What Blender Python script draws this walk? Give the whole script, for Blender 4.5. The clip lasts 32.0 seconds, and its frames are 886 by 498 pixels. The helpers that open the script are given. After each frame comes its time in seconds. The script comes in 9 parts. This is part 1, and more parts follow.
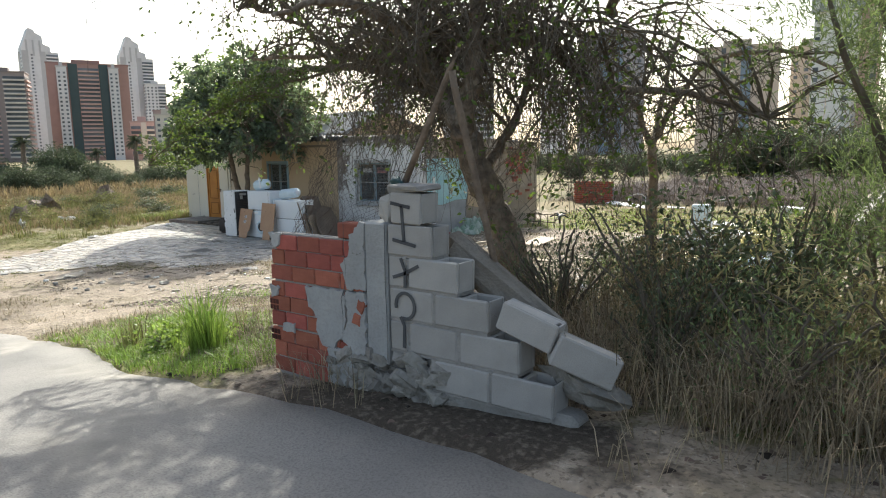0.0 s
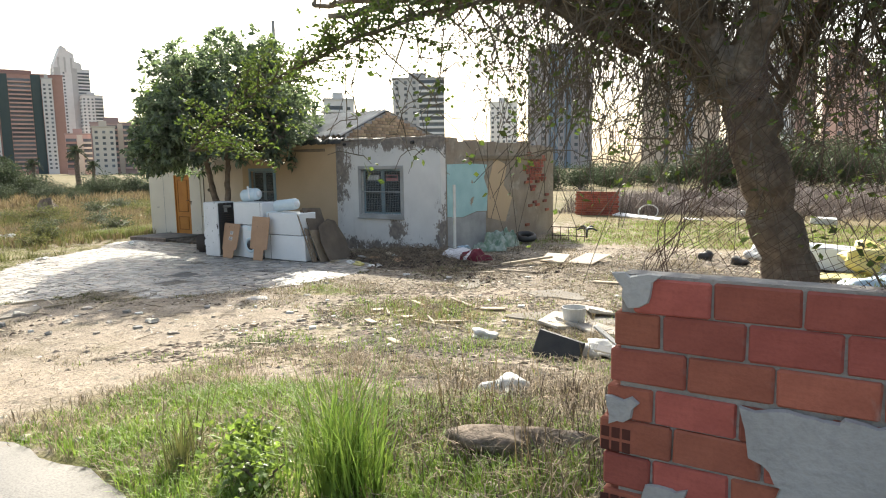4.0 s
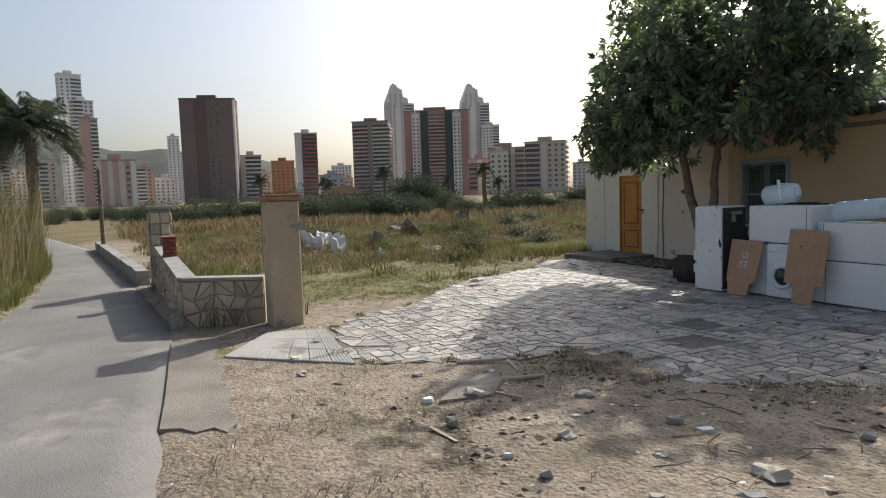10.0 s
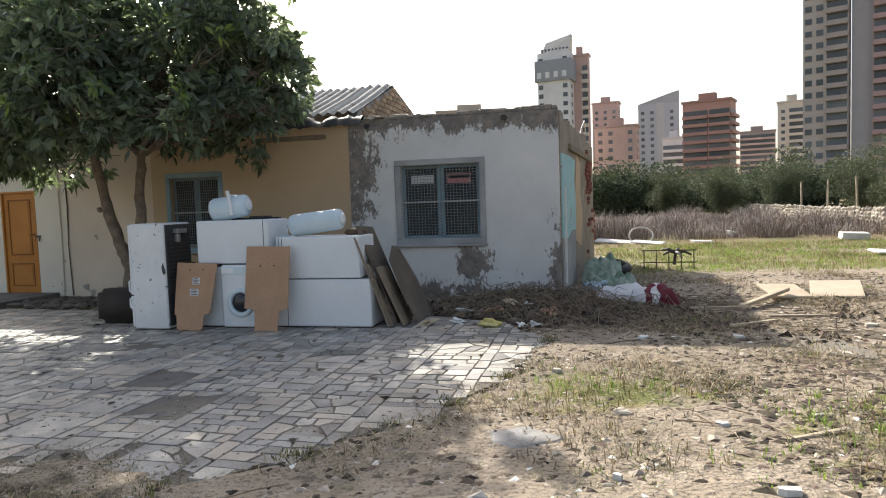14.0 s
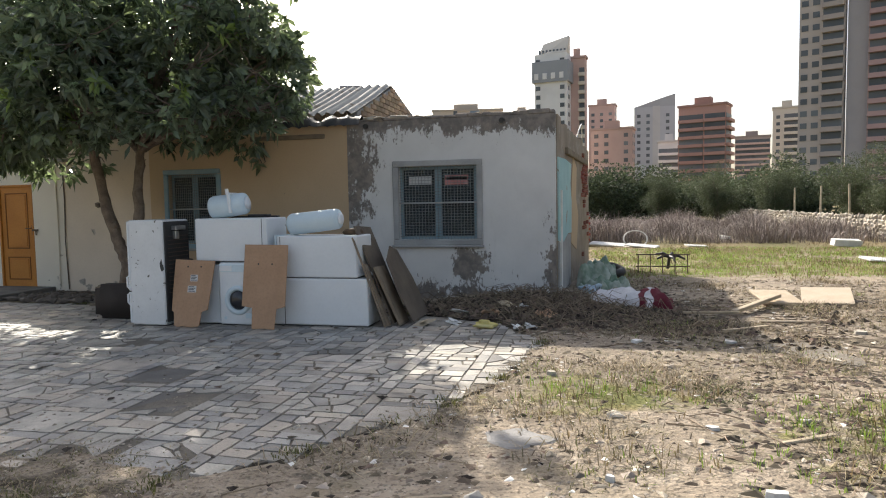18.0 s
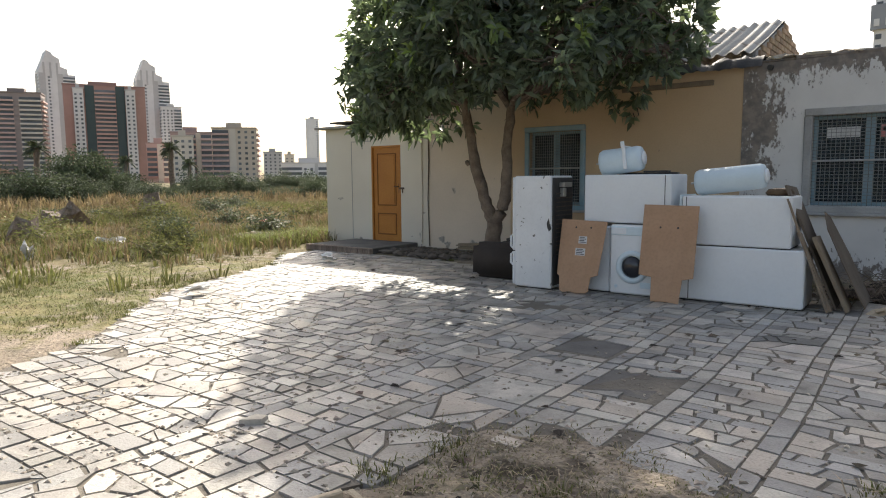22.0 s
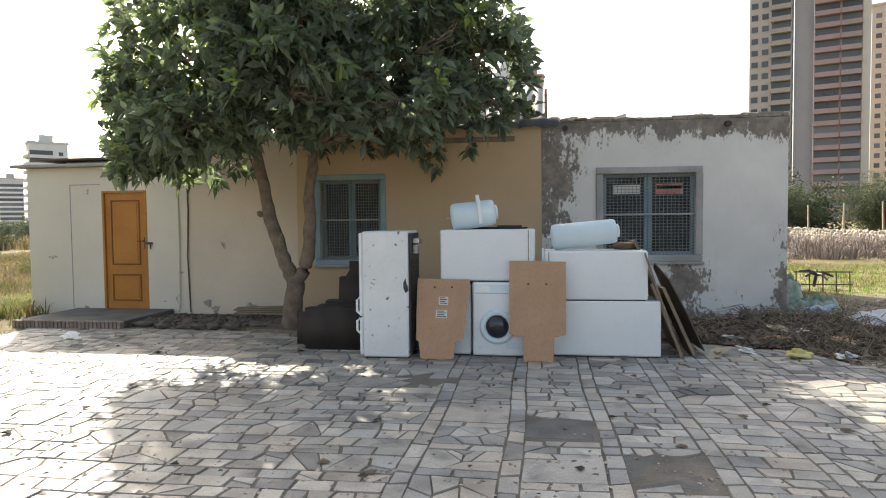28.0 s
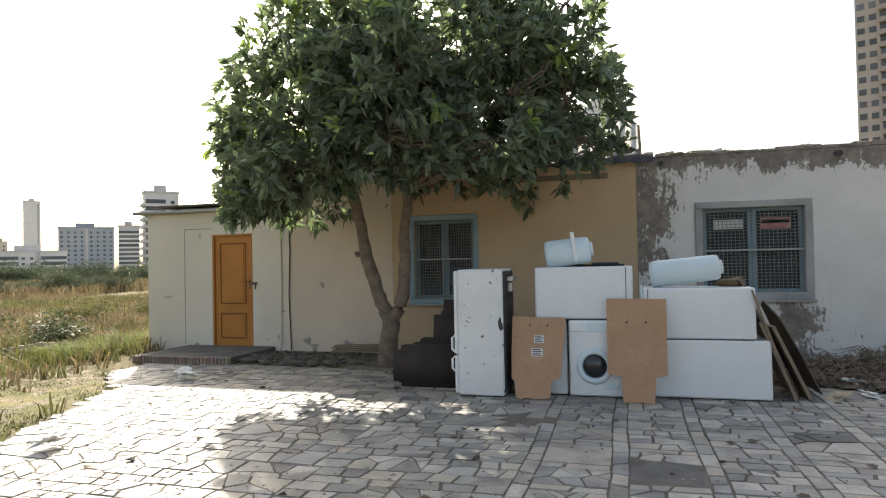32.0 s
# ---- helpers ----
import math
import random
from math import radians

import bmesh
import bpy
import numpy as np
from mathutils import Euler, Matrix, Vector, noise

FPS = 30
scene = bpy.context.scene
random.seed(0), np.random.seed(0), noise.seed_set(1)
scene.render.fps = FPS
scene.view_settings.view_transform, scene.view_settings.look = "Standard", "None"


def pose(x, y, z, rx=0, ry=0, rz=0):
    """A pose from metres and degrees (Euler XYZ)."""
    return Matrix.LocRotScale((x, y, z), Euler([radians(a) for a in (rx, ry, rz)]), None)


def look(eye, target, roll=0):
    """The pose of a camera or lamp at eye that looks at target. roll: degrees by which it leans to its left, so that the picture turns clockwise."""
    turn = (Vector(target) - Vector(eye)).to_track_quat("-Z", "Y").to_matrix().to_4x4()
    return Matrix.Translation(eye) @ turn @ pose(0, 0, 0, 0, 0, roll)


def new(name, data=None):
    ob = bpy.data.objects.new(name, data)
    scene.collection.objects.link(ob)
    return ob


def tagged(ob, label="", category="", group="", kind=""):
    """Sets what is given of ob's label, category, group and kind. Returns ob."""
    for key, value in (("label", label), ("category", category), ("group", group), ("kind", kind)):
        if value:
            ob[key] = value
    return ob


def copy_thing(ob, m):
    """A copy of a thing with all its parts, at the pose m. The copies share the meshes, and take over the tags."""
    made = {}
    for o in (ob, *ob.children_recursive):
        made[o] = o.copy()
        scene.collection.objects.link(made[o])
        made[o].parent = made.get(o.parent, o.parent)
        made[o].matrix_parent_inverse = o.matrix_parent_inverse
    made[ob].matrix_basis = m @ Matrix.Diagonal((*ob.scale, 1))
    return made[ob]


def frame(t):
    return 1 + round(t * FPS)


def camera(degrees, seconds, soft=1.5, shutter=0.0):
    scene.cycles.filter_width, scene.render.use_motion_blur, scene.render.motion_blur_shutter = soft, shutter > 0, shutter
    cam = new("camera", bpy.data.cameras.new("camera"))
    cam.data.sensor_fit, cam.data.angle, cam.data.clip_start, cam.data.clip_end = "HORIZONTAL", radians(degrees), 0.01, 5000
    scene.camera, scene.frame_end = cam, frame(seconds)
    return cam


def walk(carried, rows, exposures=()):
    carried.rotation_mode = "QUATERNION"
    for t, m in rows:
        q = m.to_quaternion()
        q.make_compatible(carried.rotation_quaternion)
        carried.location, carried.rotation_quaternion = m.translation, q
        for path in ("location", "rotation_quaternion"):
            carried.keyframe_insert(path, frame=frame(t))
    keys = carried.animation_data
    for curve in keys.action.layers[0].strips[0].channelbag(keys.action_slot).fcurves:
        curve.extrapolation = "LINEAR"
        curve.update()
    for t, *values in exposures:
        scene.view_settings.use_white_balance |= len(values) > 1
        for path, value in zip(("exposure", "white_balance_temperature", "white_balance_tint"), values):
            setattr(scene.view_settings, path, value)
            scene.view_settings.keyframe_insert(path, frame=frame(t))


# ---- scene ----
cam = camera(68.0, 32.0, soft=1.1)
PATH = [
    (0, (1.485, -0.53, 1.957), (0.298, 1.052, 1.664), -0.9),
    (0.1, (1.42, -0.485, 1.957), (0.329, 1.166, 1.661), -1.0),
    (0.2, (1.355, -0.44, 1.956), (0.335, 1.255, 1.661), -1.1),
    (0.3, (1.297, -0.395, 1.955), (0.29, 1.308, 1.66), -1.1),
    (0.5, (1.176, -0.304, 1.954), (0.166, 1.398, 1.66), -1.2),
    (1, (0.835, -0.118, 1.971), (-0.174, 1.582, 1.664), -1.6),
    (1.5, (0.481, 0.087, 1.937), (-0.544, 1.781, 1.659), -1.4),
    (2, (0.093, 0.17, 1.889), (-0.926, 1.868, 1.613), -1.1),
    (2.5, (-0.288, 0.292, 1.826), (-1.331, 1.977, 1.556), -1.0),
    (3, (-0.793, 0.363, 1.8), (-1.836, 2.049, 1.536), -1.1),
    (3.5, (-1.352, 0.457, 1.807), (-2.345, 2.164, 1.495), -1.4),
    (4, (-1.811, 0.569, 1.73), (-2.871, 2.246, 1.476), -0.9),
    (4.5, (-2.334, 0.713, 1.575), (-3.4, 2.389, 1.343), -0.7),
    (6.5, (-4.627, 1.456, 1.485), (-5.694, 3.139, 1.316), -1.3),
    (7, (-5.188, 1.7, 1.4), (-6.385, 3.301, 1.329), -1.3),
    (7.5, (-5.813, 1.985, 1.351), (-7.233, 3.392, 1.282), -1.4),
    (8, (-6.378, 2.322, 1.3), (-8.026, 3.452, 1.221), -1.8),
    (8.5, (-6.77, 2.537, 1.275), (-8.519, 3.504, 1.208), -1.8),
    (9, (-7.282, 2.711, 1.267), (-9.041, 3.661, 1.202), -1.8),
    (9.5, (-7.722, 2.855, 1.196), (-9.489, 3.787, 1.1), -1.5),
    (10, (-8.239, 3.027, 1.208), (-10.031, 3.899, 1.039), -1.8),
    (10.5, (-8.573, 3.28, 1.123), (-10.408, 4.058, 0.953), -1.8),
    (11, (-9.062, 3.432, 1.115), (-10.92, 4.156, 0.954), -2.0),
    (11.5, (-9.348, 3.604, 1.08), (-11.215, 4.307, 0.939), -2.0),
    (12, (-9.685, 3.802, 1.044), (-11.384, 4.846, 0.897), -1.8),
    (12.5, (-10.008, 4.108, 0.94), (-11.37, 5.566, 0.8), -1.6),
    (13, (-10.201, 4.239, 0.937), (-11.312, 5.897, 0.799), -1.8),
    (13.5, (-10.324, 4.339, 0.934), (-11.281, 6.09, 0.802), -1.8),
    (14, (-10.289, 4.36, 0.95), (-10.77, 6.297, 0.818), -2.0),
    (14.5, (-10.255, 4.322, 0.977), (-10.435, 6.309, 0.831), -2.0),
    (15, (-10.216, 4.352, 0.98), (-10.394, 6.339, 0.838), -1.8),
    (15.5, (-10.159, 4.369, 1.003), (-10.316, 6.358, 0.867), -1.7),
    (17.5, (-10.22, 4.315, 0.993), (-10.152, 6.309, 0.86), -1.0),
    (18, (-10.304, 4.275, 0.986), (-10.768, 6.215, 0.851), -1.0),
    (18.5, (-10.435, 4.226, 0.946), (-11.191, 6.071, 0.784), -0.8),
    (19, (-10.598, 4.241, 0.899), (-11.355, 6.084, 0.722), -0.7),
    (19.5, (-10.841, 4.335, 0.905), (-11.643, 6.158, 0.715), -0.7),
    (20, (-11.119, 4.414, 0.878), (-12.058, 6.168, 0.679), -0.6),
    (20.5, (-11.376, 4.512, 0.857), (-12.348, 6.247, 0.646), -1.0),
    (21, (-11.565, 4.641, 0.865), (-12.557, 6.364, 0.644), -1.0),
    (21.5, (-11.797, 4.691, 0.859), (-12.897, 6.348, 0.642), -0.8),
    (22, (-12.093, 4.637, 0.828), (-13.305, 6.213, 0.613), -0.5),
    (22.5, (-12.442, 4.604, 0.816), (-13.658, 6.176, 0.59), -0.5),
    (23, (-12.846, 4.638, 0.846), (-14.074, 6.201, 0.631), -0.8),
    (23.5, (-13.205, 4.679, 0.874), (-14.392, 6.282, 0.734), -0.9),
    (24, (-13.5, 4.65, 0.783), (-14.628, 6.296, 0.641), -0.9),
    (24.5, (-13.851, 4.604, 0.829), (-14.938, 6.283, 0.792), -0.7),
    (25, (-14.151, 4.646, 0.798), (-14.813, 6.533, 0.755), -0.4),
    (25.5, (-14.356, 4.651, 0.821), (-14.927, 6.565, 0.723), -0.8),
    (27.5, (-14.479, 4.721, 0.956), (-14.886, 6.676, 0.842), -0.8),
    (28, (-14.517, 4.767, 0.973), (-14.823, 6.742, 0.883), -0.6),
    (28.5, (-14.539, 4.723, 0.991), (-14.75, 6.712, 1.006), -0.8),
    (29, (-14.605, 4.646, 0.977), (-14.778, 6.638, 1.029), -0.7),
    (29.5, (-14.697, 4.631, 0.937), (-14.923, 6.618, 0.983), -1.0),
    (30, (-14.712, 4.584, 0.916), (-15.157, 6.533, 0.973), -1.1),
    (30.5, (-14.689, 4.635, 0.949), (-15.217, 6.564, 0.985), -1.4),
    (31, (-14.639, 4.655, 0.942), (-15.21, 6.572, 0.981), -1.3),
    (31.5, (-14.611, 4.659, 0.954), (-15.189, 6.573, 0.993), -1.3),
    (32, (-14.573, 4.704, 0.949), (-15.139, 6.622, 0.986), -1.2),
]
EXPOSURES = [(0, 0.77, 6300, 5), (0.4, 1.07, 6600, 7), (1, 1.67, 6850, 9), (2.5, 1.52, 6800, 9), (4, 0.97, 6600, 6), (4.5, 0.79, 6600, 6), (6.5, 0.08, 6400, 5), (7, -0.12, 6300, 7), (8, -0.2, 6250, 8), (9, -0.26, 6250, 8),
             (10, -0.1, 6300, 9), (11, -0.1, 6250, 8), (12, -0.18, 6250, 8), (12.5, 0.15, 6350, 8), (13, 0.52, 6500, 9), (14, 0.67, 6500, 9), (15.5, 0.6, 6600, 9), (17.5, 0.35, 6600, 9), (18, 0.6, 6600, 9), (19, 0.88, 6550, 9),
             (20, 1.0, 6600, 9), (21.5, 0.72, 6650, 9), (23, 0.46, 6750, 9), (24.2, 0.18, 6750, 9), (25, 0.22, 6700, 8), (25.5, 0.32, 6800, 9), (27.5, 1.18, 6850, 8), (28.5, 1.08, 6850, 7), (30, 0.9, 6850, 7), (32, 0.9, 6850, 7)]
walk(cam, [(t, look(eye, target, roll)) for t, eye, target, roll in PATH], EXPOSURES)

# ---- world, sun, exposure ----
SUN_AZ, SUN_EL = 36.0, 35.0  # degrees left of +y, above the horizon
world = bpy.data.worlds.new("sky")
scene.world = world
world.use_nodes = True
wn = world.node_tree.nodes
sky = wn.new("ShaderNodeTexSky")
sky.sky_type, sky.sun_disc = "NISHITA", False
sky.sun_elevation, sky.sun_rotation = radians(SUN_EL), radians(-SUN_AZ)
sky.air_density, sky.dust_density, sky.ozone_density = 1.0, 4.0, 1.0
haze = wn.new("ShaderNodeHueSaturation")
haze.inputs["Saturation"].default_value = 0.75
world.node_tree.links.new(sky.outputs[0], haze.inputs["Color"])
world.node_tree.links.new(haze.outputs[0], wn["Background"].inputs[0])
wn["Background"].inputs[1].default_value = 0.15
sun_data = bpy.data.lights.new("sun", "SUN")
sun_data.energy, sun_data.angle, sun_data.color = 5.0, radians(0.6), (1.0, 0.94, 0.84)
sun = new("sun", sun_data)
sun_dir = Vector((-math.sin(radians(SUN_AZ)) * math.cos(radians(SUN_EL)), math.cos(radians(SUN_AZ)) * math.cos(radians(SUN_EL)), math.sin(radians(SUN_EL))))
sun.matrix_world = look(Vector((-12, 10, 0)) + 60 * sun_dir, (-12, 10, 0))

# ---- materials ----
def mat(name, c1, c2=None, scale=3.0, rough=0.85, bump=0.25, fine=45.0, metal=0.0, rnd=0.0, world_space=False, patch=None, trans=0.0, zbias=(), xbias=(), island=0.0, spec=0.4, grain=0.25, glow=None):
    """A surface in two tones, with fine grain and relief. patch: (colour, scale, threshold, softness) of worn areas; zbias: (z0, z1, amount) shifts
    where those lie; rnd, island: how much single pieces differ in lightness; glow: tint of the light let through."""
    m = bpy.data.materials.new(name)
    m.use_nodes = True
    nt = m.node_tree
    nd, ln, bsdf = nt.nodes, nt.links, nt.nodes["Principled BSDF"]
    c2 = c2 or tuple(v * 0.75 for v in c1)
    if world_space:
        co = nd.new("ShaderNodeNewGeometry").outputs["Position"]
    else:
        co = nd.new("ShaderNodeTexCoord").outputs["Object"]

    def noise_node(s, detail=4.0, dist=0.0):
        n = nd.new("ShaderNodeTexNoise")
        n.inputs["Scale"].default_value, n.inputs["Detail"].default_value, n.inputs["Distortion"].default_value = s, detail, dist
        ln.new(co, n.inputs["Vector"])
        return n.outputs["Fac"]

    def ramp(src, lo, hi):
        r = nd.new("ShaderNodeMapRange")
        r.inputs[1].default_value, r.inputs[2].default_value = lo, hi
        ln.new(src, r.inputs[0])
        return r.outputs[0]

    def mix(a, b, fac, mode="MIX"):
        x = nd.new("ShaderNodeMix")
        x.data_type, x.blend_type = "RGBA", mode
        for sock, v in ((x.inputs[0], fac), (x.inputs[6], a), (x.inputs[7], b)):
            if isinstance(v, (int, float)):
                sock.default_value = v
            elif isinstance(v, tuple):
                sock.default_value = (*v, 1.0) if len(v) == 3 else v
            else:
                ln.new(v, sock)
        return x.outputs[2]

    def math_node(op, a, b):
        x = nd.new("ShaderNodeMath")
        x.operation = op
        for sock, v in ((x.inputs[0], a), (x.inputs[1], b)):
            if isinstance(v, (int, float)):
                sock.default_value = v
            else:
                ln.new(v, sock)
        return x.outputs[0]

    col = mix(c1, c2, ramp(noise_node(scale), 0.35, 0.65))
    fine_n = noise_node(fine, 3.0)
    col = mix(col, tuple(v * 0.55 for v in c2), math_node("MULTIPLY", ramp(fine_n, 0.45, 0.75), grain))
    height = fine_n
    if patch:
        pc, ps, thr, soft = patch
        v = noise_node(ps, 8.0, 0.4)
        for z0, z1, amount in zbias:
            sep = nd.new("ShaderNodeSeparateXYZ")
            ln.new(co, sep.inputs[0])
            v = math_node("ADD", v, math_node("MULTIPLY", ramp(sep.outputs[2], z0, z1), amount))
        for x0, x1, amount in xbias:
            sep = nd.new("ShaderNodeSeparateXYZ")
            ln.new(co, sep.inputs[0])
            v = math_node("ADD", v, math_node("MULTIPLY", ramp(sep.outputs[0], x0, x1), amount))
        pm = ramp(v, thr - soft, thr + soft)
        pcol = mix(pc, tuple(q * 0.6 for q in pc), ramp(noise_node(ps * 5, 5.0), 0.35, 0.65))
        col = mix(col, pcol, pm)
        height = math_node("SUBTRACT", math_node("MULTIPLY", fine_n, 0.5), pm)
    if rnd or island:
        if rnd:
            src = nd.new("ShaderNodeObjectInfo").outputs["Random"]
        else:
            src = nd.new("ShaderNodeNewGeometry").outputs["Random Per Island"]
        amount = rnd or island
        hsv = nd.new("ShaderNodeHueSaturation")
        ln.new(col, hsv.inputs["Color"])
        r = nd.new("ShaderNodeMapRange")
        r.inputs[3].default_value, r.inputs[4].default_value = 1 - amount, 1 + amount
        ln.new(src, r.inputs[0])
        ln.new(r.outputs[0], hsv.inputs["Value"])
        r2 = nd.new("ShaderNodeMapRange")
        r2.inputs[3].default_value, r2.inputs[4].default_value = 0.5 - 0.03 * amount, 0.5 + 0.03 * amount
        ln.new(math_node("FRACT", math_node("MULTIPLY", src, 7.3), 0.0), r2.inputs[0])
        ln.new(r2.outputs[0], hsv.inputs["Hue"])
        col = hsv.outputs[0]
    ln.new(col, bsdf.inputs["Base Color"])
    ln.new(ramp(noise_node(scale * 2.3), -0.6, 1.6), bsdf.inputs["Roughness"])
    rr = nd.new("ShaderNodeMapRange")
    rr.inputs[3].default_value, rr.inputs[4].default_value = max(0.02, rough - 0.08), min(1.0, rough + 0.08)
    ln.new(noise_node(scale * 2.3), rr.inputs[0])
    ln.new(rr.outputs[0], bsdf.inputs["Roughness"])
    bsdf.inputs["Metallic"].default_value = metal
    bsdf.inputs["Specular IOR Level"].default_value = spec
    if bump:
        b = nd.new("ShaderNodeBump")
        b.inputs["Strength"].default_value, b.inputs["Distance"].default_value = bump, 0.02
        ln.new(height, b.inputs["Height"])
        ln.new(b.outputs[0], bsdf.inputs["Normal"])
    if trans:
        tr = nd.new("ShaderNodeBsdfTranslucent")
        ln.new(mix(col, glow, 1.0, "MULTIPLY") if glow else col, tr.inputs[0])
        ms = nd.new("ShaderNodeMixShader")
        ms.inputs[0].default_value = trans
        ln.new(bsdf.outputs[0], ms.inputs[1])
        ln.new(tr.outputs[0], ms.inputs[2])
        ln.new(ms.outputs[0], nd["Material Output"].inputs[0])
    return m


def zone_ground():
    """Bare earth, short grass, dry field and dark litter, laid out by the mesh's zone weights and broken up by noise."""
    m = bpy.data.materials.new("ground_soil")
    m.use_nodes = True
    nt = m.node_tree
    nd, ln, bsdf = nt.nodes, nt.links, nt.nodes["Principled BSDF"]
    co = nd.new("ShaderNodeNewGeometry").outputs["Position"]

    def tex(s, detail=6.0, dist=0.0):
        n = nd.new("ShaderNodeTexNoise")
        n.inputs["Scale"].default_value, n.inputs["Detail"].default_value, n.inputs["Distortion"].default_value = s, detail, dist
        ln.new(co, n.inputs["Vector"])
        return n.outputs["Fac"]

    def ramp(src, lo, hi, a=0.0, b=1.0):
        r = nd.new("ShaderNodeMapRange")
        r.inputs[1].default_value, r.inputs[2].default_value, r.inputs[3].default_value, r.inputs[4].default_value = lo, hi, a, b
        ln.new(src, r.inputs[0])
        return r.outputs[0]

    def mix(a, b, fac):
        x = nd.new("ShaderNodeMix")
        x.data_type = "RGBA"
        for sock, v in ((x.inputs[0], fac), (x.inputs[6], a), (x.inputs[7], b)):
            if isinstance(v, tuple):
                sock.default_value = (*v, 1.0)
            else:
                ln.new(v, sock)
        return x.outputs[2]

    def add(a, b):
        x = nd.new("ShaderNodeMath")
        ln.new(a, x.inputs[0])
        ln.new(b, x.inputs[1])
        return x.outputs[0]

    att = nd.new("ShaderNodeAttribute")
    att.attribute_name = "zones"
    sep = nd.new("ShaderNodeSeparateColor")
    ln.new(att.outputs["Color"], sep.inputs[0])
    soil = mix((0.36, 0.295, 0.225), (0.255, 0.21, 0.16), ramp(tex(0.9), 0.35, 0.68))
    soil = mix(soil, (0.42, 0.355, 0.28), ramp(tex(4.0, 8.0), 0.54, 0.74))
    soil = mix(soil, (0.12, 0.098, 0.075), ramp(tex(32.0, 10.0), 0.53, 0.64, 0.0, 0.75))
    soil = mix(soil, (0.47, 0.41, 0.34), ramp(tex(26.0, 8.0), 0.62, 0.70, 0.0, 0.7))
    soil = mix(soil, (0.13, 0.108, 0.083), ramp(tex(7.0, 10.0), 0.55, 0.68, 0.0, 0.75))
    soil = mix(soil, (0.15, 0.13, 0.075), ramp(tex(1.4, 8.0), 0.54, 0.76, 0.0, 0.65))
    grass = mix((0.15, 0.155, 0.055), (0.25, 0.215, 0.10), ramp(tex(2.2), 0.38, 0.62))
    grass = mix(grass, (0.07, 0.075, 0.03), ramp(tex(30.0), 0.52, 0.7))
    dry = mix((0.21, 0.165, 0.09), (0.135, 0.125, 0.055), ramp(tex(0.35), 0.4, 0.62))
    dry = mix(dry, (0.12, 0.095, 0.05), ramp(tex(14.0), 0.5, 0.7))
    litter = mix((0.075, 0.06, 0.045), (0.17, 0.14, 0.105), ramp(tex(22.0, 8.0), 0.5, 0.68))
    breakup = ramp(tex(3.5, 8.0), 0.25, 0.75, -0.45, 0.45)
    col = soil
    for chan, tone in ((0, grass), (1, dry), (2, litter)):
        col = mix(col, tone, ramp(add(sep.outputs[chan], breakup), 0.35, 0.65))
    ln.new(col, bsdf.inputs["Base Color"])
    bsdf.inputs["Roughness"].default_value = 0.95
    bsdf.inputs["Specular IOR Level"].default_value = 0.2
    b = nd.new("ShaderNodeBump")
    b.inputs["Strength"].default_value, b.inputs["Distance"].default_value = 0.9, 0.035
    ln.new(add(tex(26.0, 10.0), tex(5.0, 4.0)), b.inputs["Height"])
    ln.new(b.outputs[0], bsdf.inputs["Normal"])
    return m


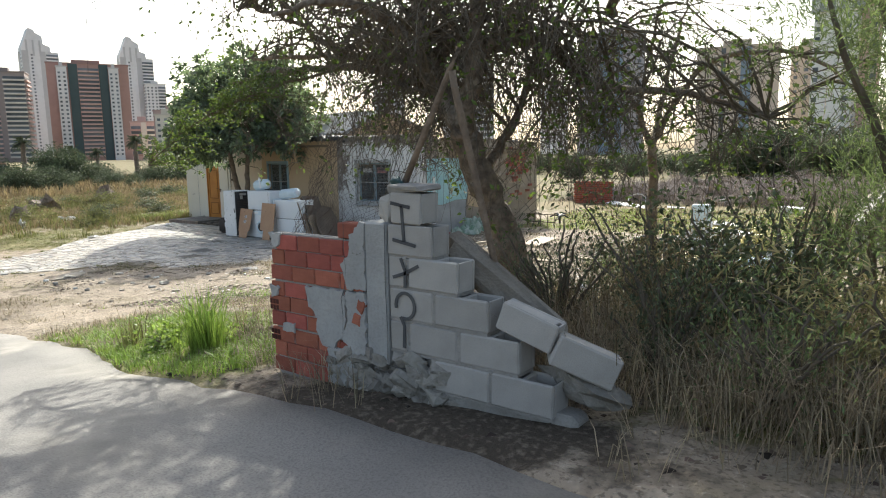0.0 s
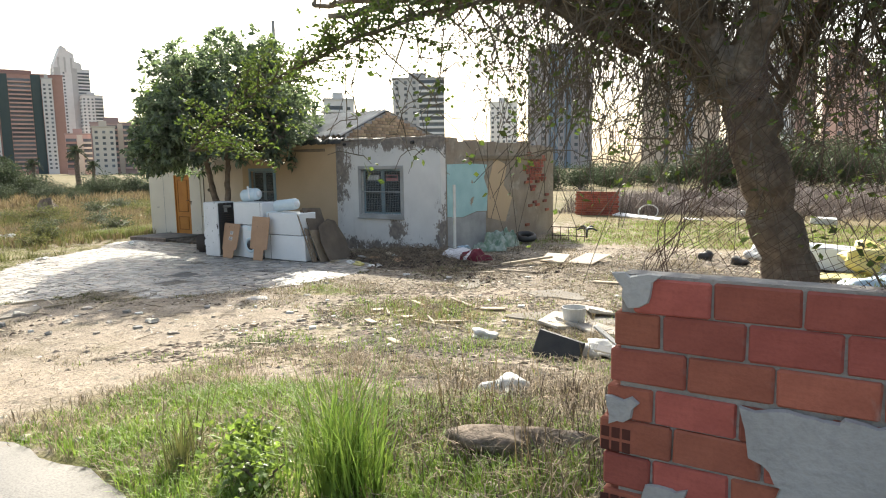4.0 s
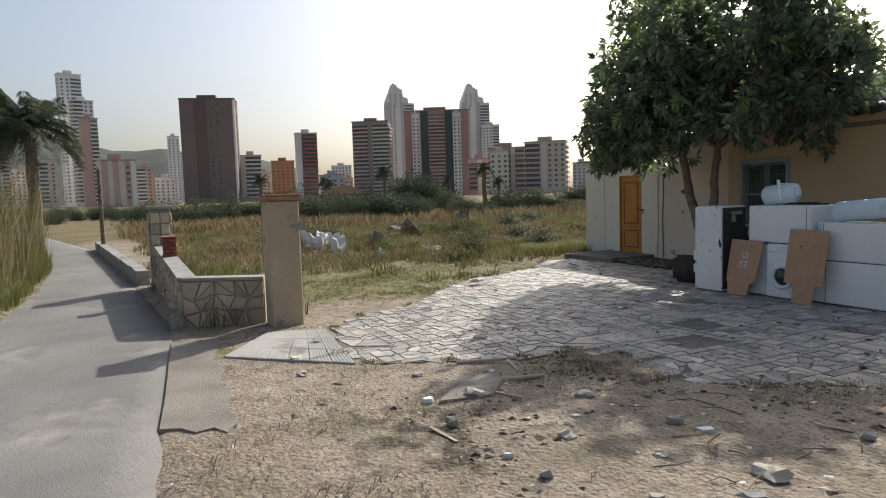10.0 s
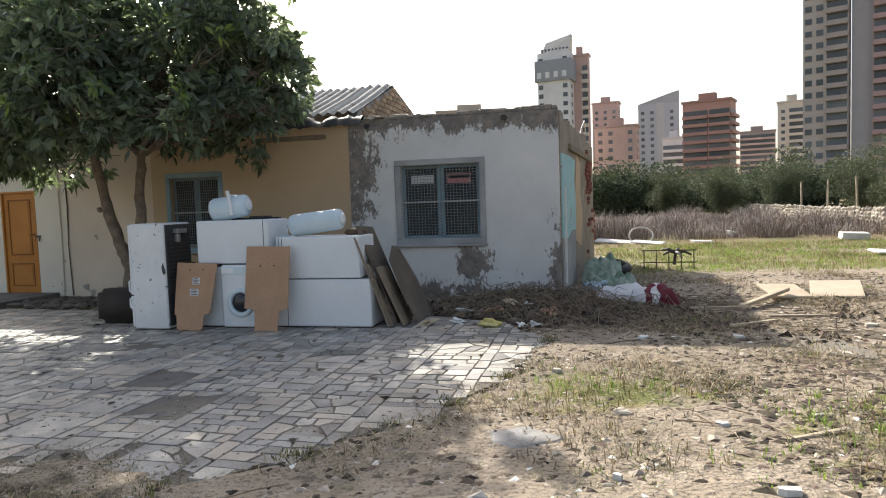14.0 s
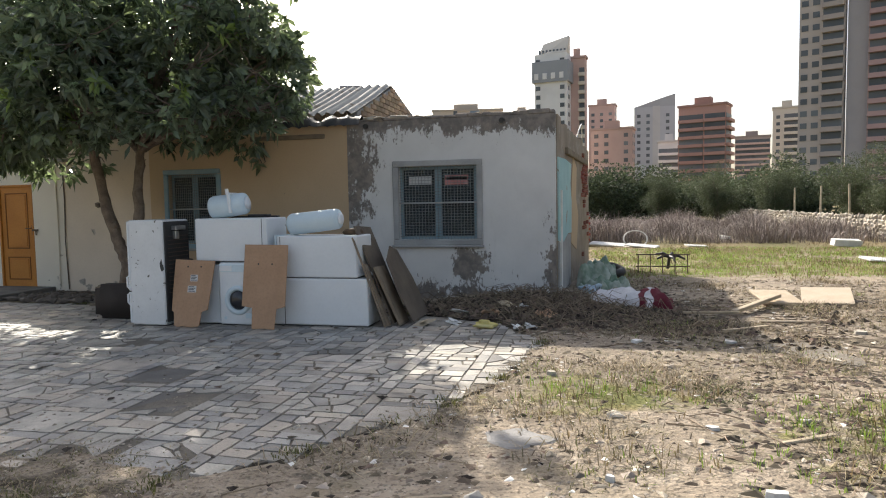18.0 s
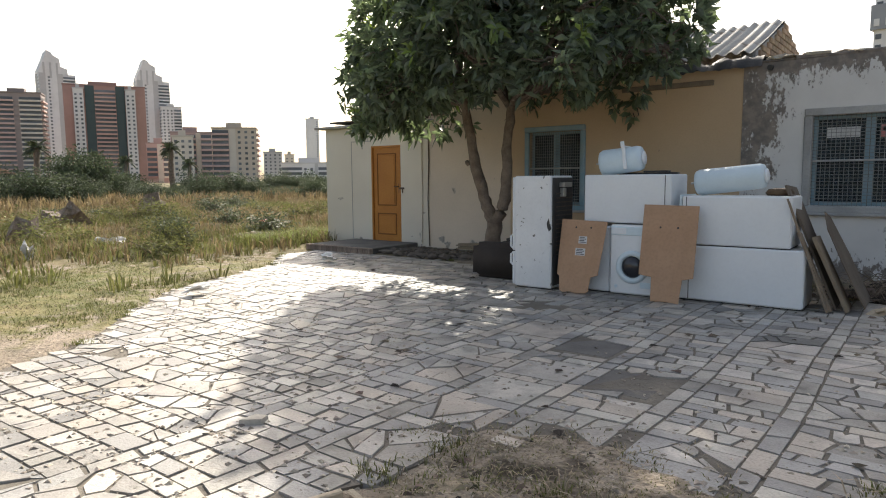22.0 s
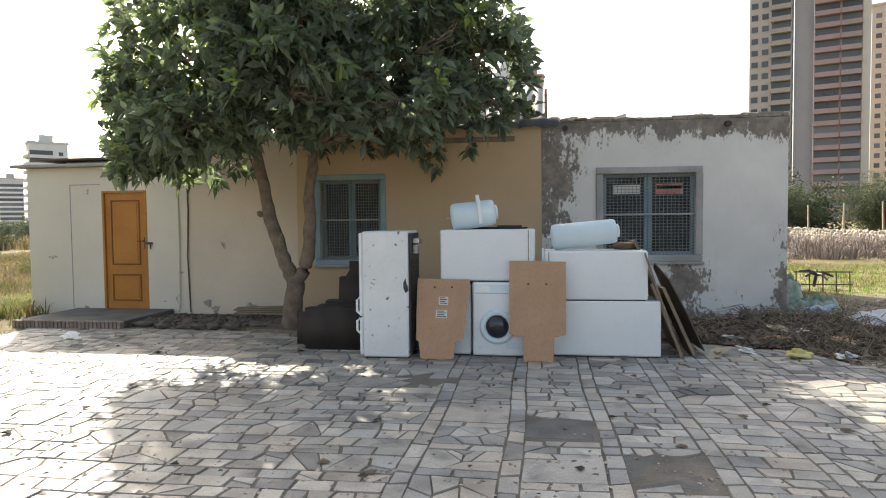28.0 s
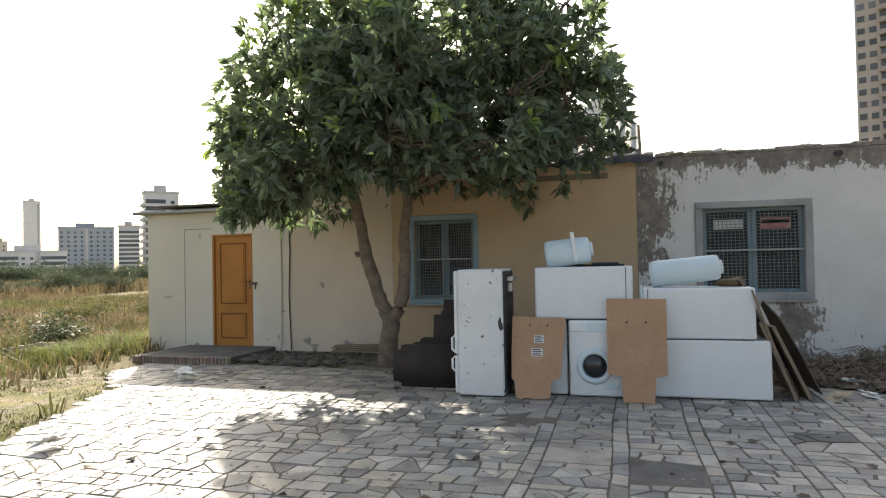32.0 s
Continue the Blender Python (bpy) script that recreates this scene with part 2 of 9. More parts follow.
def whitewash():
    """Whitewash flaking to brown-grey render: thickest under the roof edge, down one end, at the corner and the foot."""
    m = bpy.data.materials.new("flaking_whitewash")
    m.use_nodes = True
    nt = m.node_tree
    nd, ln, bsdf = nt.nodes, nt.links, nt.nodes["Principled BSDF"]
    geo = nd.new("ShaderNodeNewGeometry").outputs["Position"]
    sep = nd.new("ShaderNodeSeparateXYZ")
    ln.new(geo, sep.inputs[0])

    def tex(s, detail=6.0, stretch=(1, 1, 1), rough=0.6):
        mp = nd.new("ShaderNodeMapping")
        mp.inputs["Scale"].default_value = stretch
        ln.new(geo, mp.inputs["Vector"])
        n = nd.new("ShaderNodeTexNoise")
        n.inputs["Scale"].default_value, n.inputs["Detail"].default_value, n.inputs["Roughness"].default_value = s, detail, rough
        ln.new(mp.outputs[0], n.inputs["Vector"])
        return n.outputs["Fac"]

    def ramp(src, lo, hi, a=0.0, b=1.0):
        r = nd.new("ShaderNodeMapRange")
        r.inputs[1].default_value, r.inputs[2].default_value, r.inputs[3].default_value, r.inputs[4].default_value = lo, hi, a, b
        ln.new(src, r.inputs[0])
        return r.outputs[0]

    def op(kind, a, b):
        x = nd.new("ShaderNodeMath")
        x.operation = kind
        for sock, v in ((x.inputs[0], a), (x.inputs[1], b)):
            if isinstance(v, (int, float)):
                sock.default_value = v
            else:
                ln.new(v, sock)
        return x.outputs[0]

    def mix(a, b, fac):
        x = nd.new("ShaderNodeMix")
        x.data_type = "RGBA"
        for sock, v in ((x.inputs[0], fac), (x.inputs[6], a), (x.inputs[7], b)):
            if isinstance(v, tuple):
                sock.default_value = (*v, 1.0)
            else:
                ln.new(v, sock)
        return x.outputs[2]

    px_, pz_ = sep.outputs[0], sep.outputs[2]
    big = tex(1.7, 3.0)
    edge = op("MULTIPLY", ramp(pz_, 1.9, 2.42), 0.34)
    edge = op("MAXIMUM", edge, op("MULTIPLY", op("MULTIPLY", ramp(px_, -13.75, -14.35), ramp(pz_, -0.3, 0.9)), 0.31))
    edge = op("MAXIMUM", edge, op("MULTIPLY", op("MULTIPLY", ramp(px_, -11.4, -11.0), ramp(pz_, 1.6, 0.1)), 0.30))
    edge = op("MAXIMUM", edge, op("MULTIPLY", ramp(pz_, -0.05, -0.5), 0.22))
    near_sill = op("MULTIPLY", ramp(op("ABSOLUTE", op("ADD", px_, 12.45), 0.0), 0.55, 0.1), ramp(op("ABSOLUTE", op("ADD", pz_, 0.02), 0.0), 0.5, 0.1))
    edge = op("MAXIMUM", edge, op("MULTIPLY", near_sill, 0.27))
    edge = op("ADD", edge, ramp(big, 0.3, 0.7, -0.10, 0.09))
    speck = op("ADD", op("MULTIPLY", tex(6.5, 10.0, (1, 1, 0.6), 0.7), 0.55), op("MULTIPLY", tex(22.0, 8.0, (1, 1, 0.5), 0.65), 0.45))
    bare = ramp(op("ADD", speck, edge), 0.655, 0.70)
    paint = mix((0.74, 0.72, 0.69), (0.63, 0.615, 0.59), ramp(tex(1.1), 0.35, 0.68))
    paint = mix(paint, (0.50, 0.475, 0.44), ramp(tex(2.6, 8.0, (1, 1, 0.25)), 0.58, 0.78, 0.0, 0.55))
    under = mix((0.29, 0.25, 0.215), (0.18, 0.16, 0.145), ramp(tex(9.0, 8.0), 0.38, 0.62))
    ln.new(mix(paint, under, bare), bsdf.inputs["Base Color"])
    bsdf.inputs["Roughness"].default_value = 0.92
    bsdf.inputs["Specular IOR Level"].default_value = 0.25
    b = nd.new("ShaderNodeBump")
    b.inputs["Strength"].default_value, b.inputs["Distance"].default_value = 0.5, 0.012
    ln.new(op("SUBTRACT", op("MULTIPLY", tex(30.0), 0.35), bare), b.inputs["Height"])
    ln.new(b.outputs[0], bsdf.inputs["Normal"])
    return m


def glass(name, tint, rough=0.05):
    m = bpy.data.materials.new(name)
    m.use_nodes = True
    b = m.node_tree.nodes["Principled BSDF"]
    b.inputs["Base Color"].default_value = (*tint, 1)
    b.inputs["Roughness"].default_value = rough
    b.inputs["Transmission Weight"].default_value = 0.85
    b.inputs["IOR"].default_value = 1.2
    return m


M = {}
M["ground"] = zone_ground()
M["road"] = mat("road_asphalt", (0.25, 0.236, 0.218), (0.185, 0.176, 0.165), 0.8, 0.9, 0.6, 70, world_space=True, patch=((0.30, 0.28, 0.25), 0.7, 0.62, 0.06), grain=0.7)
M["concrete"] = mat("old_concrete", (0.36, 0.345, 0.32), (0.27, 0.26, 0.24), 2.5, 0.9, 0.35, 60, world_space=True, patch=((0.20, 0.185, 0.16), 2.0, 0.62, 0.05))
M["pale_concrete"] = mat("pale_concrete", (0.50, 0.48, 0.445), (0.40, 0.385, 0.355), 2.5, 0.8, 0.3, 60, world_space=True, patch=((0.28, 0.26, 0.23), 2.0, 0.64, 0.06))
M["stone_pale"] = mat("paving_stone", (0.48, 0.44, 0.385), (0.35, 0.322, 0.28), 3.2, 0.58, 0.35, 70, world_space=True, rnd=0.30, patch=((0.25, 0.235, 0.21), 3.4, 0.61, 0.12), grain=0.5)
M["stone_pale_joined"] = mat("paving_stone_joined", (0.48, 0.44, 0.385), (0.35, 0.322, 0.28), 3.2, 0.58, 0.35, 70, world_space=True, island=0.30, patch=((0.25, 0.235, 0.21), 3.4, 0.61, 0.12), grain=0.5)
M["stone_warm"] = mat("paving_stone_warm", (0.52, 0.455, 0.375), (0.40, 0.35, 0.29), 3.0, 0.58, 0.35, 70, world_space=True, island=0.25, patch=((0.27, 0.235, 0.20), 1.5, 0.62, 0.12), grain=0.5)
M["stone_cool"] = mat("paving_stone_cool", (0.37, 0.352, 0.325), (0.27, 0.255, 0.235), 3.0, 0.6, 0.35, 70, world_space=True, island=0.35, patch=((0.19, 0.18, 0.165), 1.5, 0.60, 0.12), grain=0.5)
M["stone_dark"] = mat("paving_slab_dark", (0.20, 0.185, 0.165), (0.13, 0.12, 0.11), 2.5, 0.85, 0.3, 50, world_space=True, rnd=0.15)
M["joint"] = mat("paving_bed", (0.20, 0.175, 0.14), (0.13, 0.112, 0.09), 3.0, 0.95, 0.5, 40, world_space=True)
M["white_wall"] = whitewash()
M["beige_wall"] = mat("beige_paint", (0.69, 0.58, 0.46), (0.61, 0.515, 0.41), 0.8, 0.88, 0.2, 40, world_space=True, patch=((0.40, 0.36, 0.31), 3.2, 0.70, 0.02), zbias=((-0.1, -0.6, 0.12),), grain=0.1)
M["ochre_wall"] = mat("ochre_paint", (0.57, 0.42, 0.27), (0.51, 0.375, 0.24), 0.8, 0.88, 0.2, 40, world_space=True, patch=((0.35, 0.29, 0.23), 3.0, 0.72, 0.02), grain=0.1)
M["cream_wall"] = mat("cream_paint", (0.74, 0.68, 0.57), (0.66, 0.60, 0.50), 0.7, 0.88, 0.18, 40, world_space=True, patch=((0.38, 0.34, 0.29), 4.0, 0.70, 0.02), zbias=((-0.15, -0.6, 0.13),), grain=0.08)
M["bare_wall"] = mat("bare_render", (0.36, 0.30, 0.235), (0.27, 0.215, 0.165), 1.6, 0.95, 0.6, 25, world_space=True, patch=((0.42, 0.36, 0.29), 2.0, 0.6, 0.05))
M["aqua_paint"] = mat("aqua_paint", (0.42, 0.62, 0.62), (0.34, 0.54, 0.55), 2.0, 0.85, 0.3, 40, world_space=True, patch=((0.40, 0.33, 0.25), 3.0, 0.66, 0.02))
M["grey_render"] = mat("grey_render", (0.43, 0.425, 0.41), (0.31, 0.305, 0.295), 2.0, 0.92, 0.35, 50, world_space=True)
M["brick"] = mat("red_brick", (0.36, 0.11, 0.075), (0.27, 0.08, 0.055), 6.0, 0.85, 0.4, 70, rnd=0.3, patch=((0.42, 0.32, 0.28), 6.0, 0.66, 0.06))
# dark brick tone for the shade inside hollow bricks
M["brick_dark"] = mat("brick_cell_shade", (0.09, 0.03, 0.02), (0.06, 0.02, 0.015), 6.0, 0.95, 0.2)
M["block"] = mat("concrete_block", (0.44, 0.415, 0.385), (0.35, 0.33, 0.305), 3.0, 0.92, 0.22, 150, rnd=0.1, patch=((0.27, 0.25, 0.225), 3.5, 0.66, 0.06))
M["rough_cement"] = mat("rough_cement", (0.36, 0.335, 0.30), (0.25, 0.23, 0.20), 9.0, 0.95, 0.8, 45, rnd=0.25)
M["mortar"] = mat("mortar", (0.36, 0.34, 0.315), (0.27, 0.255, 0.235), 6.0, 0.95, 0.6, 60, world_space=True)
M["paint_black"] = mat("black_spray", (0.06, 0.06, 0.065), (0.10, 0.10, 0.10), 8.0, 0.75, 0.1)
M["door"] = mat("orange_varnish", (0.52, 0.22, 0.045), (0.44, 0.175, 0.035), 1.5, 0.5, 0.12, 30)
M["groove_shade"] = mat("groove_shade", (0.24, 0.09, 0.02), (0.18, 0.07, 0.015), 1.5, 0.6, 0.1)
M["iron"] = mat("dark_iron", (0.10, 0.085, 0.07), (0.15, 0.10, 0.07), 8.0, 0.6, 0.2, metal=0.4)
M["blue_frame"] = mat("faded_blue_frame", (0.22, 0.34, 0.40), (0.30, 0.38, 0.41), 4.0, 0.8, 0.3, 40)
M["pane"] = glass("window_pane", (0.25, 0.32, 0.36))
# near-black tone that stands in for the shade of an unlit room
M["unlit_room_dark"] = mat("unlit_room_dark", (0.05, 0.05, 0.05), (0.03, 0.03, 0.03), 2.0, 0.95, 0.0)
M["curtain"] = mat("blue_curtain", (0.06, 0.10, 0.14), (0.04, 0.065, 0.09), 3.0, 0.95, 0.2)
M["paper"] = mat("paper_notice", (0.70, 0.69, 0.67), (0.62, 0.61, 0.60), 5.0, 0.8, 0.1)
M["paper_red"] = mat("red_print", (0.55, 0.20, 0.19), (0.62, 0.32, 0.30), 9.0, 0.8, 0.1)
M["white_enamel"] = mat("white_enamel", (0.82, 0.83, 0.83), (0.76, 0.775, 0.78), 1.5, 0.35, 0.06, 30, patch=((0.42, 0.38, 0.33), 5.0, 0.76, 0.02), grain=0.06)
M["white_worn"] = mat("worn_enamel", (0.80, 0.80, 0.79), (0.72, 0.72, 0.71), 2.0, 0.45, 0.1, 30, patch=((0.20, 0.19, 0.16), 16.0, 0.675, 0.02), grain=0.1)
M["white_bluish"] = mat("bluish_enamel", (0.70, 0.79, 0.82), (0.62, 0.72, 0.76), 2.0, 0.4, 0.08, 30, grain=0.08)
M["black_plastic"] = mat("black_plastic", (0.03, 0.03, 0.032), (0.05, 0.048, 0.045), 4.0, 0.55, 0.15)
M["dark_glass"] = mat("dark_porthole", (0.02, 0.02, 0.025), (0.035, 0.035, 0.04), 4.0, 0.1, 0.0, spec=0.6)
M["chrome"] = mat("dull_chrome", (0.6, 0.6, 0.6), (0.5, 0.5, 0.5), 4.0, 0.35, 0.05, metal=0.9)
M["cardboard"] = mat("cardboard", (0.50, 0.31, 0.19), (0.45, 0.275, 0.165), 3.0, 0.88, 0.15, 30)
M["cardboard_brown"] = mat("weathered_board", (0.17, 0.135, 0.10), (0.115, 0.09, 0.068), 2.5, 0.9, 0.25, 30)
M["sofa"] = mat("dark_upholstery", (0.035, 0.028, 0.024), (0.05, 0.04, 0.034), 3.0, 0.9, 0.35, 90)
M["wood"] = mat("grey_wood", (0.30, 0.235, 0.165), (0.22, 0.17, 0.12), 5.0, 0.85, 0.3, 60, rnd=0.2)
M["wood_pale"] = mat("pale_wood", (0.52, 0.43, 0.31), (0.42, 0.34, 0.24), 5.0, 0.8, 0.25, 60, rnd=0.2)
M["bark"] = mat("bark", (0.25, 0.195, 0.15), (0.13, 0.10, 0.075), 11.0, 0.95, 1.0, 34, patch=((0.32, 0.27, 0.22), 5.0, 0.58, 0.05), grain=0.5)
M["bark_pale"] = mat("pale_bark", (0.26, 0.20, 0.15), (0.16, 0.12, 0.09), 8.0, 0.95, 0.8, 40)
M["twig"] = mat("twig", (0.17, 0.14, 0.105), (0.11, 0.09, 0.07), 6.0, 0.95, 0.3)
# Loquat leaf tone is lightened and greyed to carry glare and haze.
M["leaf"] = mat("loquat_leaf", (0.175, 0.205, 0.16), (0.125, 0.15, 0.115), 1.2, 0.29, 0.1, 25, trans=0.5, island=0.5, glow=(1.45, 1.62, 0.95))
M["leaf_bright"] = mat("bright_leaf", (0.22, 0.28, 0.10), (0.16, 0.22, 0.08), 1.2, 0.45, 0.1, 25, trans=0.45, island=0.3, glow=(1.4, 1.5, 0.7))
M["leaf_olive"] = mat("olive_leaf", (0.115, 0.135, 0.07), (0.075, 0.095, 0.045), 0.6, 0.6, 0.1, 25, trans=0.25, island=0.45)
M["leaf_green"] = mat("carob_leaf", (0.13, 0.17, 0.05), (0.09, 0.125, 0.035), 0.8, 0.5, 0.1, 25, trans=0.4, island=0.45, glow=(1.05, 1.15, 0.7))
M["leaf_feather"] = mat("feathery_green", (0.19, 0.225, 0.115), (0.13, 0.165, 0.08), 0.6, 0.7, 0.0, trans=0.45, island=0.4, glow=(1.1, 1.2, 0.8))
M["hedge"] = mat("hedge_green", (0.10, 0.125, 0.065), (0.065, 0.085, 0.045), 0.25, 0.7, 0.0, 6, world_space=True, island=0.5, trans=0.25)
M["grass_green"] = mat("green_blades", (0.26, 0.37, 0.065), (0.19, 0.28, 0.055), 1.0, 0.6, 0.0, trans=0.4, island=0.4, world_space=True)
M["grass_dry"] = mat("dry_blades", (0.31, 0.24, 0.13), (0.20, 0.155, 0.08), 0.5, 0.85, 0.0, trans=0.25, island=0.45, world_space=True)
M["grass_olive"] = mat("olive_blades", (0.20, 0.21, 0.07), (0.14, 0.14, 0.05), 0.5, 0.8, 0.0, trans=0.3, island=0.45, world_space=True)
M["reed"] = mat("reed_blades", (0.38, 0.31, 0.17), (0.25, 0.24, 0.09), 0.8, 0.8, 0.0, trans=0.3, island=0.45, world_space=True)
M["reed_green"] = mat("cane_leaves", (0.31, 0.265, 0.125), (0.20, 0.185, 0.075), 0.8, 0.75, 0.0, trans=0.35, island=0.45, world_space=True)
M["net_wire"] = mat("rusted_wire", (0.07, 0.05, 0.04), (0.11, 0.07, 0.05), 8.0, 0.8, 0.1)
M["weed_green"] = mat("weed_green", (0.26, 0.29, 0.075), (0.18, 0.21, 0.06), 1.5, 0.7, 0.0, trans=0.4, island=0.5, world_space=True)
M["leaf_litter"] = mat("dead_leaves", (0.075, 0.056, 0.04), (0.14, 0.105, 0.075), 2.0, 0.9, 0.1, island=0.85, world_space=True)
M["pebble"] = mat("pebbles", (0.44, 0.38, 0.31), (0.30, 0.255, 0.20), 2.0, 0.9, 0.3, 60, island=0.55, world_space=True)
M["rubble"] = mat("rubble", (0.52, 0.47, 0.40), (0.40, 0.355, 0.30), 4.0, 0.9, 0.4, 40, rnd=0.3)
M["scrap_white"] = mat("white_scrap", (0.72, 0.71, 0.68), (0.60, 0.585, 0.55), 4.0, 0.75, 0.2, rnd=0.2)
M["wallstone"] = mat("rubble_stone", (0.47, 0.42, 0.345), (0.35, 0.31, 0.25), 2.5, 0.9, 0.5, 30, world_space=True, rnd=0.3)
M["wallstone_joined"] = mat("rubble_stone_joined", (0.47, 0.42, 0.345), (0.35, 0.31, 0.25), 2.5, 0.9, 0.5, 30, world_space=True, island=0.3)
M["clad_joint"] = mat("pale_pointing", (0.46, 0.39, 0.31), (0.36, 0.305, 0.24), 4.0, 0.95, 0.5, 40, world_space=True)
M["clad"] = mat("clad_stone", (0.56, 0.455, 0.33), (0.42, 0.34, 0.25), 3.0, 0.85, 0.4, 40, world_space=True, rnd=0.25)
M["pillar"] = mat("pillar_render", (0.50, 0.39, 0.27), (0.42, 0.33, 0.235), 1.6, 0.9, 0.35, 40, world_space=True, patch=((0.33, 0.27, 0.21), 3.0, 0.68, 0.03))
M["cap"] = mat("cap_tile", (0.40, 0.22, 0.12), (0.30, 0.17, 0.10), 4.0, 0.85, 0.4)
M["roof_sheet"] = mat("corrugated_sheet", (0.42, 0.41, 0.38), (0.30, 0.29, 0.27), 1.5, 0.85, 0.2, 30, world_space=True, patch=((0.22, 0.17, 0.13), 2.0, 0.64, 0.05))
M["green_cloth"] = mat("green_cloth", (0.15, 0.24, 0.16), (0.46, 0.50, 0.43), 6.0, 0.95, 0.3)
M["white_cloth"] = mat("white_cloth", (0.70, 0.68, 0.68), (0.58, 0.56, 0.57), 4.0, 0.95, 0.3)
M["maroon_cloth"] = mat("maroon_cloth", (0.16, 0.02, 0.035), (0.11, 0.015, 0.025), 4.0, 0.95, 0.3)
M["yellow_plastic"] = mat("yellow_plastic", (0.60, 0.49, 0.13), (0.68, 0.60, 0.28), 3.0, 0.5, 0.2)
M["blue_plastic"] = mat("blue_plastic", (0.30, 0.42, 0.52), (0.45, 0.54, 0.60), 4.0, 0.5, 0.2)
M["mesh_wire"] = mat("galvanised_mesh", (0.26, 0.26, 0.25), (0.18, 0.175, 0.165), 8.0, 0.7, 0.1)
M["apron"] = mat("worn_concrete", (0.28, 0.25, 0.21), (0.20, 0.175, 0.145), 2.5, 0.95, 0.6, 50, world_space=True)
M["stick"] = mat("dry_stick", (0.26, 0.20, 0.14), (0.17, 0.13, 0.09), 3.0, 0.9, 0.2, island=0.5)
M["straw"] = mat("straw", (0.38, 0.31, 0.205), (0.26, 0.21, 0.14), 0.8, 0.85, 0.0, trans=0.2, island=0.5, world_space=True)
M["cement"] = mat("cement_smear", (0.30, 0.29, 0.28), (0.22, 0.21, 0.20), 5.0, 0.75, 0.3)
M["clear_plastic"] = mat("grey_sheet", (0.50, 0.51, 0.51), (0.40, 0.41, 0.41), 4.0, 0.25, 0.15)

# ---- mesh tools ----
class Build:
    """Collects vertices and faces of one mesh."""

    def __init__(self):
        self.v, self.f = [], []

    def add(self, verts, faces, m=None):
        o = len(self.v)
        self.v += [tuple(m @ Vector(p)) for p in verts] if m else [tuple(p) for p in verts]
        self.f += [tuple(i + o for i in face) for face in faces]
        return self

    def box(self, x0, x1, y0, y1, z0, z1, m=None):
        p = [(x, y, z) for z in (z0, z1) for y in (y0, y1) for x in (x0, x1)]
        return self.add(p, [(0, 2, 3, 1), (4, 5, 7, 6), (0, 1, 5, 4), (2, 6, 7, 3), (0, 4, 6, 2), (1, 3, 7, 5)], m)

    def cbox(self, x0, x1, y0, y1, z0, z1, c=0.01, m=None, jit=0.0):
        """A box with chamfered edges."""
        c = min(c, (x1 - x0) * 0.3, (y1 - y0) * 0.3, (z1 - z0) * 0.3)
        p, idx = [], {}
        for ix in (0, 1):
            for iy in (0, 1):
                for iz in (0, 1):
                    for a in range(3):
                        q = [(x0, x1)[ix], (y0, y1)[iy], (z0, z1)[iz]]
                        s = [(1, -1)[ix], (1, -1)[iy], (1, -1)[iz]]
                        for b in range(3):
                            if b != a:
                                q[b] += s[b] * c
                        idx[ix, iy, iz, a] = len(p)
                        p.append([v + random.uniform(-jit, jit) for v in q] if jit else q)
        f = []
        for a in range(3):
            b, d = (a + 1) % 3, (a + 2) % 3
            for s in (0, 1):
                ring = []
                for sb, sd in ((0, 0), (1, 0), (1, 1), (0, 1)):
                    k = [0, 0, 0]
                    k[a], k[b], k[d] = s, sb, sd
                    ring.append(idx[k[0], k[1], k[2], a])
                f.append(tuple(ring if s else ring[::-1]))
            for sb in (0, 1):
                for sd in (0, 1):
                    k0, k1 = [0, 0, 0], [1, 1, 1]
                    k0[b] = k1[b] = sb
                    k0[d] = k1[d] = sd
                    e = [idx[(*k0, b)], idx[(*k1, b)], idx[(*k1, d)], idx[(*k0, d)]]
                    f.append(tuple(e if sb == sd else e[::-1]))
        for ix in (0, 1):
            for iy in (0, 1):
                for iz in (0, 1):
                    t = [idx[ix, iy, iz, a] for a in range(3)]
                    f.append(tuple(t if (ix + iy + iz) % 2 else t[::-1]))
        return self.add(p, f, m)

    def prism(self, poly, h0, h1, m=None, inset=0.0):
        """A polygon in x, y raised from h0 to h1; inset draws the top edge in."""
        n = len(poly)
        cx, cy = sum(p[0] for p in poly) / n, sum(p[1] for p in poly) / n
        top = poly
        if inset:
            top = []
            for x, y in poly:
                d = math.hypot(x - cx, y - cy) or 1
                k = max(0.2, 1 - inset / d)
                top.append((cx + (x - cx) * k, cy + (y - cy) * k))
        v = [(x, y, h0) for x, y in poly] + [(x, y, h1) for x, y in top]
        f = [tuple(range(n - 1, -1, -1)), tuple(range(n, 2 * n))] + [(i, (i + 1) % n, n + (i + 1) % n, n + i) for i in range(n)]
        return self.add(v, f, m)

    def tube(self, pts, radii, n=6, m=None, caps=True):
        pts = [Vector(p) for p in pts]
        if isinstance(radii, (int, float)):
            radii = [radii] * len(pts)
        v, f = [], []
        for i, p in enumerate(pts):
            d = (pts[min(i + 1, len(pts) - 1)] - pts[max(i - 1, 0)]).normalized()
            a = d.cross(Vector((0.31, 0.17, 0.93)) if abs(d.z) < 0.9 else Vector((1, 0.1, 0))).normalized()
            b = d.cross(a)
            v += [p + radii[i] * (math.cos(2 * math.pi * k / n) * a + math.sin(2 * math.pi * k / n) * b) for k in range(n)]
        for i in range(len(pts) - 1):
            f += [(i * n + k, i * n + (k + 1) % n, (i + 1) * n + (k + 1) % n, (i + 1) * n + k) for k in range(n)]
        if caps:
            f += [tuple(range(n - 1, -1, -1)), tuple(range((len(pts) - 1) * n, len(pts) * n))]
        return self.add(v, f, m)

